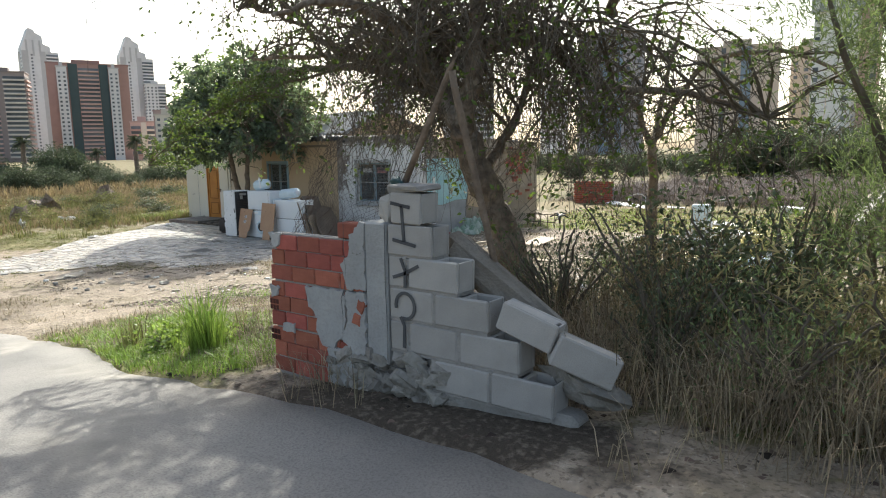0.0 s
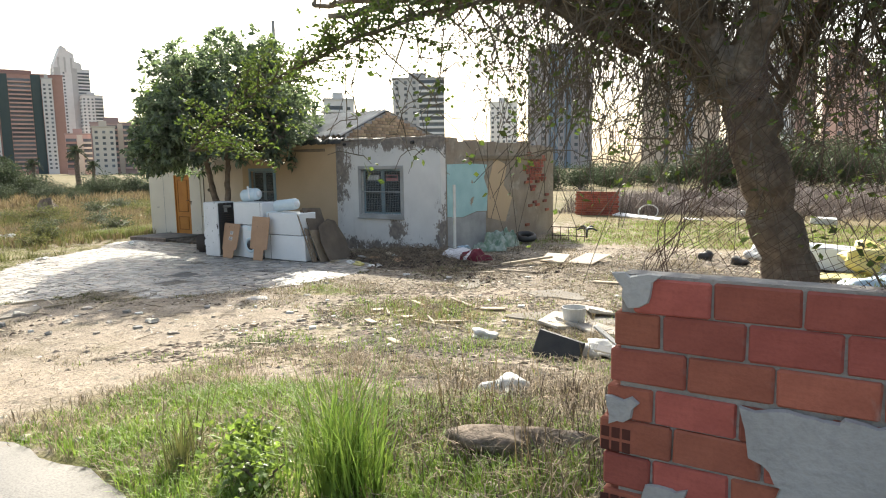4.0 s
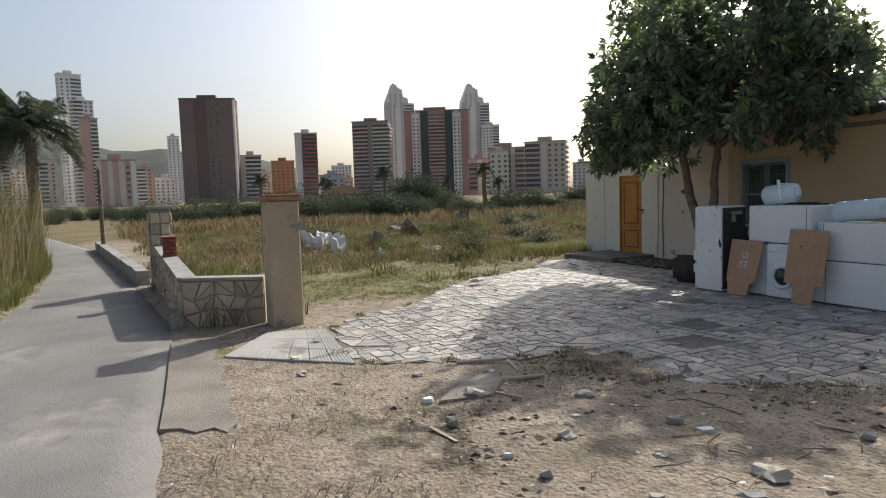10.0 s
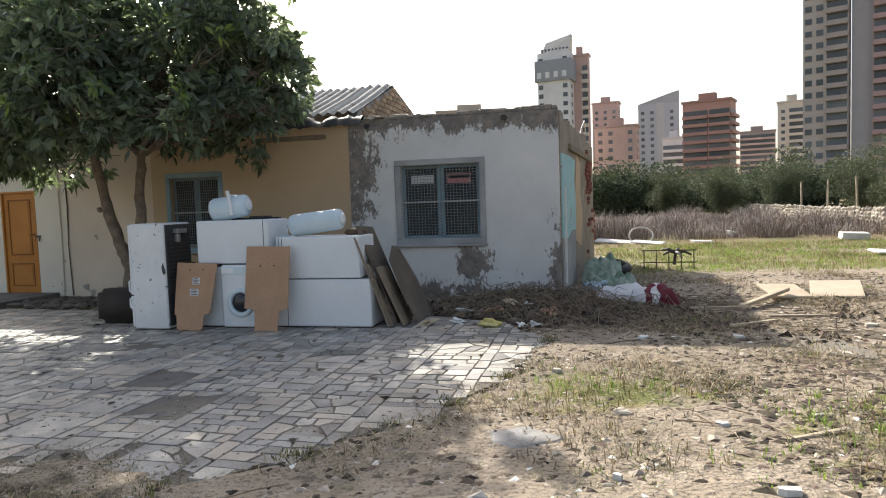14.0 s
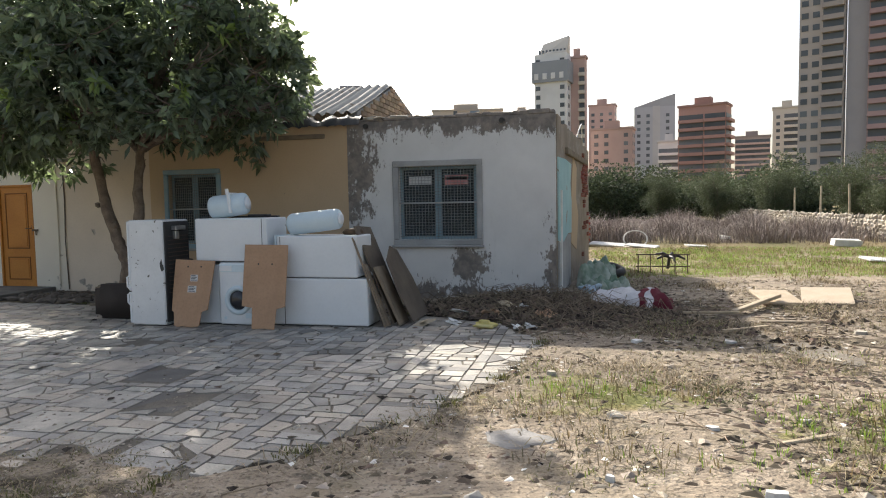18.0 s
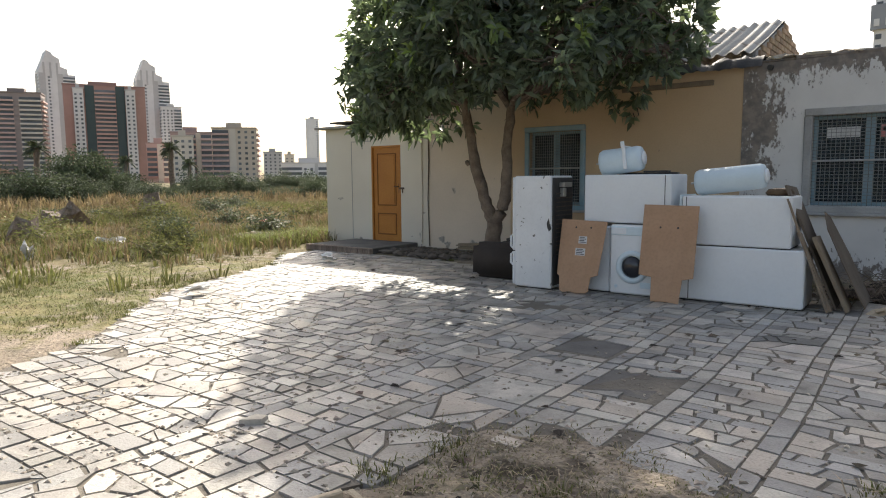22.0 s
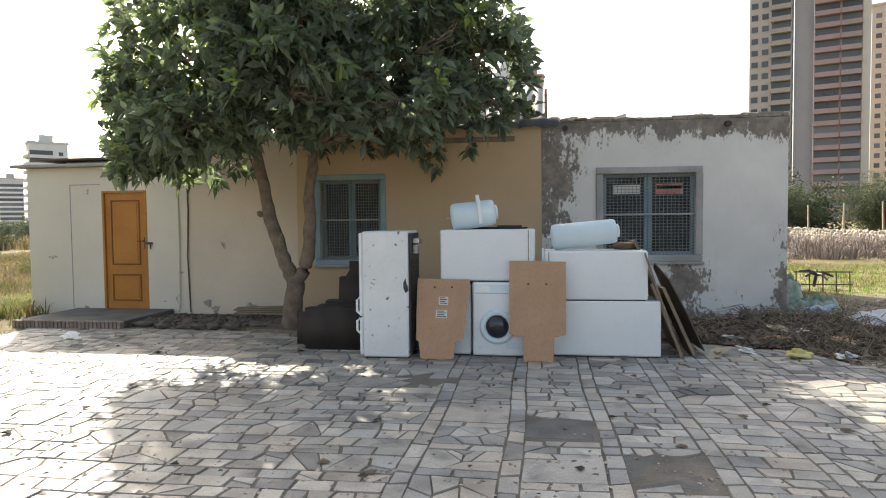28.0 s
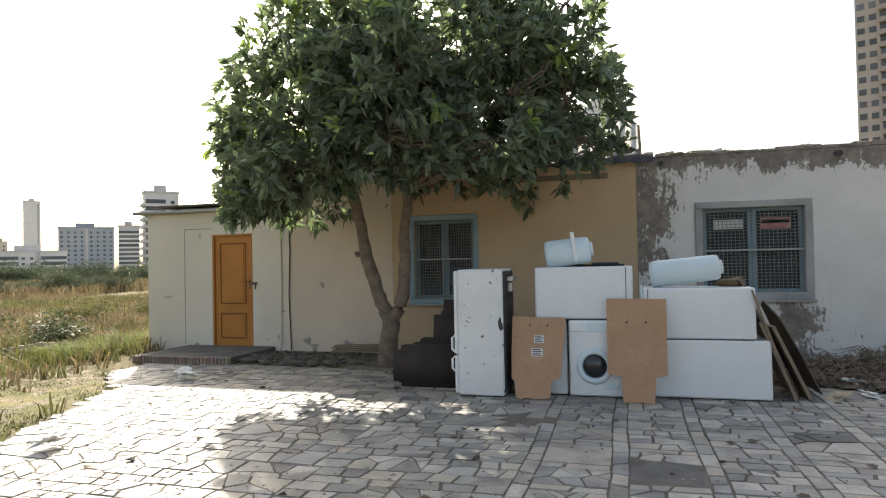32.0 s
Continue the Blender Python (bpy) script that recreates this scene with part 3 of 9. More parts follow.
    def lathe(self, prof, n=20, m=None):
        """Rings of (radius, height) round z."""
        v = [(r * math.cos(2 * math.pi * k / n), r * math.sin(2 * math.pi * k / n), z) for r, z in prof for k in range(n)]
        f = [(i * n + k, i * n + (k + 1) % n, (i + 1) * n + (k + 1) % n, (i + 1) * n + k) for i in range(len(prof) - 1) for k in range(n)]
        f += [tuple(range(n - 1, -1, -1)), tuple(range((len(prof) - 1) * n, len(prof) * n))]
        return self.add(v, f, m)

    def lump(self, size, seed, m=None, rough=0.25, n=1):
        """An uneven stone of about the given size."""
        bm = bmesh.new()
        bmesh.ops.create_icosphere(bm, subdivisions=n, radius=1.0)
        rng = random.Random(seed)
        off = Vector((rng.uniform(0, 50), rng.uniform(0, 50), rng.uniform(0, 50)))
        v = []
        for q in bm.verts:
            k = 1 + rough * noise.noise(q.co * 1.3 + off) * 2
            v.append((q.co.x * size[0] * k, q.co.y * size[1] * k, q.co.z * size[2] * k))
        f = [tuple(w.index for w in face.verts) for face in bm.faces]
        bm.free()
        return self.add(v, f, m)

    def mesh(self, name, material, smooth=False):
        me = bpy.data.meshes.new(name)
        me.from_pydata(self.v, [], self.f)
        me.materials.append(material)
        if smooth:
            me.polygons.foreach_set("use_smooth", [True] * len(me.polygons))
        me.update()
        return me


def part(name, b, material, parent=None, label="", smooth=False, m=None):
    """Links a Build (or a ready mesh) as one mesh object, under a thing where one is given."""
    me = b.mesh(name, material, smooth) if isinstance(b, Build) else b
    ob = new(name, me)
    if parent:
        ob.parent = parent
    if m:
        ob.matrix_basis = m
    if label:
        ob["label"] = label
    return ob


def thing(name, label, category, m=None, group="", kind=""):
    ob = new(name)
    ob.empty_display_size = 0.1
    if m:
        ob.matrix_basis = m
    return tagged(ob, label, category, group, kind)


def solid(name, b, material, label, category="", kind="", group="", smooth=False, m=None):
    """A top-level thing, or piece of the setting, of one mesh."""
    return tagged(part(name, b, material, None, "", smooth, m), label, category, group, kind)


def sheet_mesh(name, verts, faces, material, smooth=True):
    """A mesh from numpy arrays of vertices and of quads or triangles."""
    me = bpy.data.meshes.new(name)
    nv, nf, k = len(verts), len(faces), faces.shape[1]
    me.vertices.add(nv)
    me.vertices.foreach_set("co", verts.astype(np.float32).ravel())
    me.loops.add(nf * k)
    me.loops.foreach_set("vertex_index", faces.astype(np.int32).ravel())
    me.polygons.add(nf)
    me.polygons.foreach_set("loop_start", np.arange(0, nf * k, k, dtype=np.int32))
    me.polygons.foreach_set("use_smooth", np.full(nf, smooth))
    me.materials.append(material)
    me.update(calc_edges=True)
    me.validate()
    return me


def sstep(a, b, v):
    t = min(1.0, max(0.0, (v - a) / (b - a)))
    return t * t * (3 - 2 * t)


def road_z(x):
    """Height of the lane along its run: it falls towards the yard, then stays level."""
    return float(np.interp(x, [-60, -10.8, -9.8, -2.5, 4, 12, 40], [-0.62, -0.62, -0.56, 0.31, 0.68, 1.0, 1.6]))


def gz(x, y):
    """Height of the ground."""
    s = sstep(3.6, 9.0, y)
    return road_z(x) * (1 - s) + s * (-0.6 + 0.05 * sstep(-10, -5, x))


def leaves(name, centres, directions, length, width, material, parent=None, rng=None, droop=0.35, label=""):
    """One mesh of many folded leaves, one per centre, each along its direction."""
    rng = rng or np.random.default_rng(1)
    c, d = np.asarray(centres, float), np.asarray(directions, float)
    n = len(c)
    d = d / (np.linalg.norm(d, axis=1, keepdims=True) + 1e-9)
    ref = rng.normal(size=(n, 3))
    a = np.cross(d, ref)
    a /= np.linalg.norm(a, axis=1, keepdims=True) + 1e-9
    u = np.cross(a, d)
    ln = (length * rng.uniform(0.65, 1.25, n))[:, None]
    w = (width * rng.uniform(0.75, 1.2, n))[:, None]
    sag = np.array([0, 0, -1.0]) * ln * droop
    p0 = c
    pm = c + d * ln * 0.5 + sag * 0.2 - u * w * 0.18
    pl = c + d * ln * 0.55 + a * w * 0.5 + sag * 0.25
    pr = c + d * ln * 0.55 - a * w * 0.5 + sag * 0.25
    pt = c + d * ln + sag
    v = np.stack([p0, pl, pm, pr, pt], 1).reshape(-1, 3)
    o = np.arange(n)[:, None] * 5
    f = np.concatenate([o + np.array([[0, 1, 2]]), o + np.array([[0, 2, 3]]), o + np.array([[1, 4, 2]]), o + np.array([[2, 4, 3]])], 0)
    me = sheet_mesh(name, v, f, material, False)
    return part(name, me, material, parent, label)


def blades(name, roots, height, lean, material, label, category, per=7, width=0.012, spread=0.06, seed=1, parent=None):
    """One mesh of grass: a few bent blades round each root."""
    rng = np.random.default_rng(seed)
    r = np.repeat(np.asarray(roots, float), per, axis=0)
    n = len(r)
    ang = rng.uniform(0, 2 * np.pi, n)
    out = np.stack([np.cos(ang), np.sin(ang), np.zeros(n)], 1)
    side = np.stack([-np.sin(ang), np.cos(ang), np.zeros(n)], 1)
    base = r[:, :3] + out * (spread * rng.uniform(0, 1, n))[:, None]
    scale = r[:, 3] if r.shape[1] > 3 else 1.0
    h = (height * rng.uniform(0.45, 1.15, n) * scale)[:, None]
    le = (lean * rng.uniform(0.2, 1.3, n))[:, None]
    up = np.array([0, 0, 1.0])
    w = (width * rng.uniform(0.6, 1.3, n))[:, None]
    mid = base + up * h * 0.6 + out * h * le * 0.35
    tip = base + up * h * (1 - 0.25 * le) + out * h * le
    v = np.stack([base - side * w * 0.5, base + side * w * 0.5, mid + side * w * 0.4, mid - side * w * 0.4, tip], 1).reshape(-1, 3)
    o = np.arange(n)[:, None] * 5
    f = np.concatenate([o + np.array([[0, 1, 2]]), o + np.array([[0, 2, 3]]), o + np.array([[3, 2, 4]])], 0)
    me = sheet_mesh(name, v, f, material, False)
    ob = part(name, me, material, parent)
    return tagged(ob, label, category, "", "stuff") if not parent else ob

# ---- ground, lane, paving bed ----
ROAD_R = [(12, 0.6), (4, 1.55), (-1.1, 2.15), (-4.0, 2.15), (-5.6, 2.6), (-9.0, 2.9), (-12.9, 3.1), (-15.6, 3.4), (-18.5, 3.55), (-22, 3.35), (-26, 3.0), (-38, 1.85), (-60, -2.5)]
ROAD_L = [(12, -3.2), (4, -2.2), (-4, -1.2), (-12, 0.1), (-19, 1.1), (-24.5, 1.3), (-30, 1.15), (-38, 0.3), (-60, -4.6)]


def edge_at(line, x):
    xs, ys = [p[0] for p in line][::-1], [p[1] for p in line][::-1]
    return float(np.interp(x, xs, ys))


def on_road(x, y, margin=0.0):
    return -60 < x < 12 and edge_at(ROAD_L, x) - margin < y < edge_at(ROAD_R, x) + margin


# outline of the stone-paved forecourt
PAVE = [(-22.3, 13.75), (-22.1, 12.6), (-21.1, 11.6), (-20.2, 9.3), (-19.3, 8.3), (-18.1, 7.2), (-17.7, 6.2), (-17.0, 5.6), (-15.5, 5.2), (-14.9, 5.35), (-14.55, 6.1), (-14.2, 6.8),
        (-14.1, 7.3), (-13.4, 7.15), (-12.8, 7.45), (-12.2, 8.1), (-11.5, 9.3), (-11.2, 10.1), (-10.95, 11.7), (-11.6, 12.9), (-13.0, 13.4), (-17.9, 13.35), (-18.9, 13.7)]


def inside(poly, x, y):
    hit, n = False, len(poly)
    for i in range(n):
        (xa, ya), (xb, yb) = poly[i], poly[(i + 1) % n]
        if (ya > y) != (yb > y) and x < (xb - xa) * (y - ya) / (yb - ya) + xa:
            hit = not hit
    return hit


def blob(x, y, cx, cy, rx, ry):
    return max(0.0, 1 - math.hypot((x - cx) / rx, (y - cy) / ry))


def zones_at(x, y):
    """Weights of short grass, dry field and dark litter at a place."""
    n = noise.noise(Vector((x * 0.35, y * 0.35, 3.0)))
    field = max(sstep(-17.5, -21, x) * sstep(4.6, 6.0, y), sstep(-19.5, -20.5, x) * sstep(3.5, 4.1, y))
    field = max(field, sstep(19, 30, y), sstep(26, 40, abs(x + 10)), sstep(1.5, -1.0, y - edge_at(ROAD_L, max(-60, min(12, x)))))
    near = field * (1 - sstep(2.5, 7.0, math.hypot(max(0, -19.5 - x), max(0, y - 9)))) if x < -16 and y < 17 else 0.0
    grass = 0.75 * near
    grass = max(grass, 0.85 * sstep(-2.2, -3.0, x) * sstep(-8.2, -7.0, x) * sstep(1.9, 2.3, y) * sstep(5.4, 3.8, y))
    grass = max(grass, 0.50 * blob(x, y, -8.2, 8.6, 2.8, 1.8) + 0.0, 0.75 * blob(x, y, -5.5, 7.5, 4.5, 3.5), 0.62 * sstep(17.5, 19.5, y) * sstep(-11, -10, x) * sstep(30, 25, y) * sstep(0.5, -0.5, x))
    grass = max(grass, 0.8 * blob(x, y, -4.0, 13.0, 2.2, 1.3), 0.7 * blob(x, y, -3.2, 9.5, 2.5, 2.0), 0.9 * blob(x, y, -10.2, 9.7, 1.3, 0.9), 1.1 * blob(x, y, -7.6, 9.0, 2.2, 1.3))
    grass = max(grass, 0.8 * sstep(-0.8, 1.0, x) * sstep(2.4, 3.2, y) * sstep(14, 9, y))
    grass = max(grass, 0.7 * blob(x, y, -16.6, 3.95, 0.7, 0.35))
    litter = max(1.1 * blob(x, y, -11.3, 13.7, 2.6, 2.0), 0.5 * blob(x, y, -7.5, 12.2, 4.5, 2.4), 0.8 * blob(x, y, -9.3, 14.5, 2.0, 2.6), 0.7 * blob(x, y, -2.0, 3.4, 4.0, 1.6), 0.75 * blob(x, y, -12.6, 4.9, 1.3, 0.8))
    litter = max(litter, 0.9 * blob(x, y, -4.2, 5.4, 2.5, 2.0), 0.95 * blob(x, y, -6.0, 7.0, 3.2, 2.2), 0.5 * blob(x, y, -8.0, 13.0, 3.0, 1.5), 0.75 * blob(x, y, -5.0, 14.5, 5.0, 4.0), 0.6 * blob(x, y, -13.5, 7.3, 1.4, 0.6), 1.5 * blob(x, y, -0.9, 2.35, 2.2, 0.55), 1.35 * blob(x, y, -11.2, 13.6, 2.6, 1.8))
    return grass + 0.35 * n * (grass > 0.05), field * (1 - 0.8 * near), litter


def spaced(lo, hi, step, far):
    mid = list(np.arange(lo, hi + 1e-6, step))
    k, out = step, []
    while mid[0] - (out[-1] if out else 0) > -1e9 and (not out or out[-1] < far):
        k *= 1.28
        out.append((out[-1] if out else 0) + k)
    return np.array([lo - o for o in out[::-1]] + mid + [hi + o for o in out])


def ground_z(x, y):
    """Height of the earth as it lies, with its unevenness and the mound of litter by the house."""
    h = gz(x, y) + 0.022 * noise.noise(Vector((x * 1.1, y * 1.1, 0))) + 0.010 * noise.noise(Vector((x * 4, y * 4, 5)))
    return h + 0.20 * blob(x, y, -11.2, 14.2, 2.2, 1.5)


def make_ground():
    xs, ys = spaced(-27.0, 4.0, 0.17, 3500), spaced(-1.0, 21.0, 0.17, 3500)
    v = np.zeros((len(ys), len(xs), 3))
    z = np.zeros((len(ys), len(xs), 4), np.float32)
    for j, y in enumerate(ys):
        for i, x in enumerate(xs):
            h = ground_z(x, y)
            if on_road(x, y, 0.03):
                h = road_z(x) - 0.06
            elif inside(PAVE, x, y):
                h = -0.66 + min(1.0, 2.4 * blob(x, y, -13.5, 7.4, 1.1, 0.7)) * (0.058 + 0.012 * noise.noise(Vector((x * 5, y * 5, 3))) + 0.008 * noise.noise(Vector((x * 14, y * 14, 3))))
            elif -23.6 < x < -10.9 and y > 14.9:
                h = min(h, -0.60)
            v[j, i] = x, y, h
            z[j, i, :3] = zones_at(x, y)
            z[j, i, 3] = 1
    ny, nx = len(ys), len(xs)
    a = np.arange(ny * nx).reshape(ny, nx)
    f = np.stack([a[:-1, :-1], a[:-1, 1:], a[1:, 1:], a[1:, :-1]], -1).reshape(-1, 4)
    me = sheet_mesh("ground", v.reshape(-1, 3), f, M["ground"])
    att = me.color_attributes.new("zones", "FLOAT_COLOR", "POINT")
    att.data.foreach_set("color", np.clip(z, 0, 1).ravel())
    tagged(part("ground", me, M["ground"]), "dry earth yard with patches of grass and litter", "ground", kind="structure")


make_ground()


def make_road():
    xs = np.concatenate([np.arange(12, -40, -0.3), np.arange(-40, -60, -1.0)])
    v, f = [], []
    k = 9
    for x in xs:
        l, r = edge_at(ROAD_L, x), edge_at(ROAD_R, x) + 0.09 * noise.noise(Vector((x * 1.7, 0, 8))) + 0.05 * noise.noise(Vector((x * 5, 0, 2)))
        for i in range(k):
            y = l + (r - l) * i / (k - 1)
            v.append((x, y, road_z(x) + 0.012 - 0.02 * abs(i / (k - 1) - 0.5) ** 2 * 4 + 0.006 * noise.noise(Vector((x, y, 1)))))
        v.append((x, r + 0.03, road_z(x) - 0.09))
    k += 1
    for j in range(len(xs) - 1):
        f += [(j * k + i, j * k + i + 1, (j + 1) * k + i + 1, (j + 1) * k + i) for i in range(k - 1)]
    b = Build()
    b.v, b.f = v, f
    solid("road", b, M["road"], "narrow worn grey asphalt lane", "road", "structure", smooth=True)


make_road()
b = Build().prism(PAVE, -0.72, -0.612)
solid("pavement", b, M["joint"], "earthy mortar bed under the stone forecourt", "pavement", "structure")
PAVEMENT = bpy.data.objects["pavement"]

# ---- house ----
FY, BY = 15.05, 21.5  # front and back faces
SPLAY = 0.0653  # the end wall runs out towards the back
END = Matrix(((SPLAY, 0, 1, -11.0 - SPLAY * FY), (1, 0, 0, 0), (0, 1, 0, 0), (0, 0, 0, 1)))


def wall_x(x0, x1, z0, z1, y0, y1, holes=(), top=None):
    """A wall along x with openings (xa, xb, za, zb) through it, as one joined mesh."""
    b = Build()
    cx = sorted({x0, x1, *(h[0] for h in holes), *(h[1] for h in holes)})
    cz = sorted({z0, z1, *(h[2] for h in holes), *(h[3] for h in holes)})
    for xa, xb in zip(cx, cx[1:]):
        for za, zb in zip(cz, cz[1:]):
            if not any(h[0] <= xa and xb <= h[1] and h[2] <= za and zb <= h[3] for h in holes):
                b.box(xa, xb, y0, y1, za, zb)
    at, v, remap = {}, [], []
    for p in b.v:
        k = tuple(round(q, 4) for q in p)
        if k not in at:
            at[k] = len(v)
            v.append(p)
        remap.append(at[k])
    faces = [tuple(remap[i] for i in f) for f in b.f]
    seen = {}
    for f in faces:
        seen[frozenset(f)] = seen.get(frozenset(f), 0) + 1
    b.v, b.f = v, [f for f in faces if seen[frozenset(f)] == 1]
    return b


WIN1, WIN2, DOOR = (-18.12, -17.12, 0.34, 1.62), (-13.64, -12.29, 0.40, 1.635), (-22.04, -21.20, -0.53, 1.52)
house = thing("house", "low derelict single-storey house with peeling painted walls", "house", pose(0, 0, 0))
b = wall_x(-23.45, -20.45, -0.75, 1.93, FY, FY + 0.22, [DOOR])
part("cream_wall", b, M["cream_wall"], house, "cream painted wall with cracks")
b = wall_x(-20.446, -18.52, -0.75, 2.36, FY + 0.012, FY + 0.24)
part("beige_wall", b, M["beige_wall"], house, "pale beige painted wall")
b = wall_x(-18.516, -14.56, -0.75, 2.40, FY + 0.006, FY + 0.24, [WIN1])
part("ochre_wall", b, M["ochre_wall"], house, "ochre painted wall")
b = wall_x(-14.556, -11.0, -0.75, 2.42, FY, FY + 0.25, [WIN2])
rng = random.Random(4)
white_wall = part("white_wall", b, M["white_wall"], house, "whitewashed wall with grey peeling patches")
x = -14.556
while x < -11.02:
    w = min(rng.uniform(0.16, 0.42), -11.0 - x)
    part("coping_piece", Build().cbox(x, x + w, FY + 0.004, FY + 0.245, 2.421, 2.45 + 0.03 * (x + 14.5) / 3.5 + rng.uniform(0.0, 0.03), 0.012, jit=0.004), M["white_wall"], white_wall)
    x += w
# the end wall, bare and patched
outline = [(FY + 0.254, -0.75), (BY, -0.75)]
y = BY
while y > FY + 0.3:
    outline += [(y, 2.40 + rng.uniform(-0.08, 0.04) - (0.12 if y > 20 else 0.0))]
    step_y = rng.uniform(0.15, 0.5)
    y -= step_y
    outline += [(max(y + 0.02, FY + 0.26), outline[-1][1] + rng.uniform(-0.02, 0.02))]
outline += [(FY + 0.254, 2.42)]
b = Build().prism(outline, -0.24, 0.0, END)
end_wall = part("end_wall", b, M["bare_wall"], house, "bare flaking end wall with exposed brick")
b = Build().prism([(15.32, 0.35), (16.0, 0.30), (16.7, 0.42), (17.25, 0.40), (17.3, 1.0), (17.1, 1.35), (17.28, 1.72), (16.4, 1.76), (15.32, 1.74)], 0.0, 0.02, END)
part("aqua_plaster", b, M["aqua_paint"], end_wall, "flaking aqua painted plaster")
b = Build().prism([(15.32, -0.6), (17.2, -0.6), (17.2, 0.38), (16.7, 0.40), (16.0, 0.28), (15.32, 0.33)], 0.0, 0.014, END)
part("grey_plaster", b, M["grey_render"], end_wall)
b = Build().prism([(17.3, 0.2), (18.3, 0.0), (18.7, 0.7), (18.2, 1.1), (18.4, 1.7), (17.7, 1.9), (17.35, 1.2)], 0.0, 0.012, END)
part("ochre_plaster", b, M["ochre_wall"], end_wall, "flaking ochre plaster")
b = Build().cbox(15.55, 15.66, -0.55, 1.2, -0.03, 0.045, 0.008, END)
part("white_post", b, M["scrap_white"], end_wall, "white painted post")
b = Build().cbox(16.4, 20.6, 1.86, 1.98, -0.05, 0.06, 0.012, END)
part("lintel", b, M["wood"], end_wall, "weathered timber lintel")
brick_me = Build().cbox(-0.02, 0.05, -0.115, 0.115, -0.042, 0.042, 0.006, jit=0.002).mesh("brick", M["brick"])
for k in range(46):
    row, col_ = divmod(k, 5)
    yy, zz = 19.6 + col_ * 0.245 + (row % 2) * 0.12 + 0.1 * math.sin(row), 1.15 + row * 0.10
    if rng.random() < 0.8:
        part("brick", brick_me, M["brick"], end_wall, m=pose(-11.0 + SPLAY * (yy - FY), yy, zz))
for k in range(18):
    yy = rng.uniform(19.4, 21.2)
    part("brick", brick_me, M["brick"], end_wall, m=pose(-11.0 + SPLAY * (yy - FY), yy, -0.3 + 0.1 * rng.randrange(24)))
# left end, back and inner walls
b = Build().box(-23.45, -23.23, FY + 0.224, BY, -0.75, 1.93).box(-23.226, -10.86, BY - 0.22, BY - 0.004, -0.75, 2.3).box(-14.7, -14.5, FY + 0.26, BY - 0.23, -0.75, 2.42)
part("rear_walls", b, M["bare_wall"], house)
b = Build().box(-23.2, -11.3, FY + 0.3, BY - 0.25, -0.62, -0.5)
part("floor", b, M["joint"], house)
# gable of the main roof
tri = [(15.35, 2.3), (19.9, 2.3), (19.9, 2.75), (19.2, 2.98), (18.9, 3.08), (17.5, 3.42), (15.45, 2.66)]
b = Build().prism(tri, -0.2, 0.0, Matrix(((0, 0, 1, -14.5), (1, 0, 0, 0), (0, 1, 0, 0), (0, 0, 0, 1))))
gable = part("gable", b, M["mortar"], house, "crumbling brick gable end")
gb_me = Build().cbox(-0.01, 0.035, -0.12, 0.12, -0.045, 0.045, 0.008, jit=0.003).mesh("brick", mat("tan_brick", (0.42, 0.30, 0.19), (0.34, 0.24, 0.155), 6.0, 0.9, 0.4, 60, rnd=0.3))
for row in range(11):
    zz = 2.36 + row * 0.1
    ya = 15.5 + max(0, (zz - 2.66)) / 0.76 * 2.05
    yb = 19.8 - max(0, (zz - 2.75)) / 0.67 * 2.3
    y = ya + 0.12 + (row % 2) * 0.12
    while y < yb - 0.1:
        part("brick", gb_me, M["brick"], gable, m=pose(-14.5, y, zz))
        y += 0.25


def corrugated(x0, x1, ya, za, yb, zb, material, label, lift=0.0):
    """A fluted sheet between an eave line and a ridge line, both along x."""
    bb = Build()
    n = int((x1 - x0) / 0.03)
    v, f = [], []
    for i in range(n + 1):
        xx = x0 + (x1 - x0) * i / n
        wv = 0.028 * math.cos(i * math.pi * 2 / 6) + lift
        for t in (0.0, 0.5, 1.0):
            v.append((xx, ya + (yb - ya) * t, za + (zb - za) * t + wv - 0.02 * math.sin(t * math.pi)))
    for i in range(n):
        f += [(3 * i, 3 * i + 3, 3 * i + 4, 3 * i + 1), (3 * i + 1, 3 * i + 4, 3 * i + 5, 3 * i + 2)]
    o = len(v)
    v += [(p[0], p[1], p[2] - 0.008) for p in v]
    f += [tuple(q + o for q in reversed(t)) for t in f]
    bb.v, bb.f = v, f
    return part("roof_sheet", bb, material, house, label, True)


rr = random.Random(9)
x = -20.4
while x < -14.4:
    w = min(0.95, -14.53 - x)
    corrugated(x, x + w + 0.02, 15.28 + rr.uniform(-0.05, 0.05), 2.62, 17.5, 3.47, M["roof_sheet"], "weathered corrugated roof sheet", rr.uniform(0.0, 0.025))
    corrugated(x, x + w + 0.02, 20.9, 2.62, 17.5, 3.47, M["roof_sheet"], "weathered corrugated roof sheet", rr.uniform(0.0, 0.025))
    x += 0.9
b = Build().box(-14.45, -11.26, FY + 0.26, BY - 0.26, 2.28, 2.36)
part("flat_roof", b, M["concrete"], house, "flat concrete roof")
for k in range(16):
    xx, yy = rr.uniform(-14.3, -11.5), FY + rr.uniform(0.05, 0.25)
    b = Build().cbox(-rr.uniform(0.08, 0.2), rr.uniform(0.08, 0.2), -0.07, 0.07, 0, rr.uniform(0.02, 0.05), 0.01, jit=0.008)
    part("roof_rubble", b, M["rubble"], house, m=pose(xx, yy, 2.465, rr.uniform(-8, 8), rr.uniform(-8, 8), rr.uniform(0, 90)))
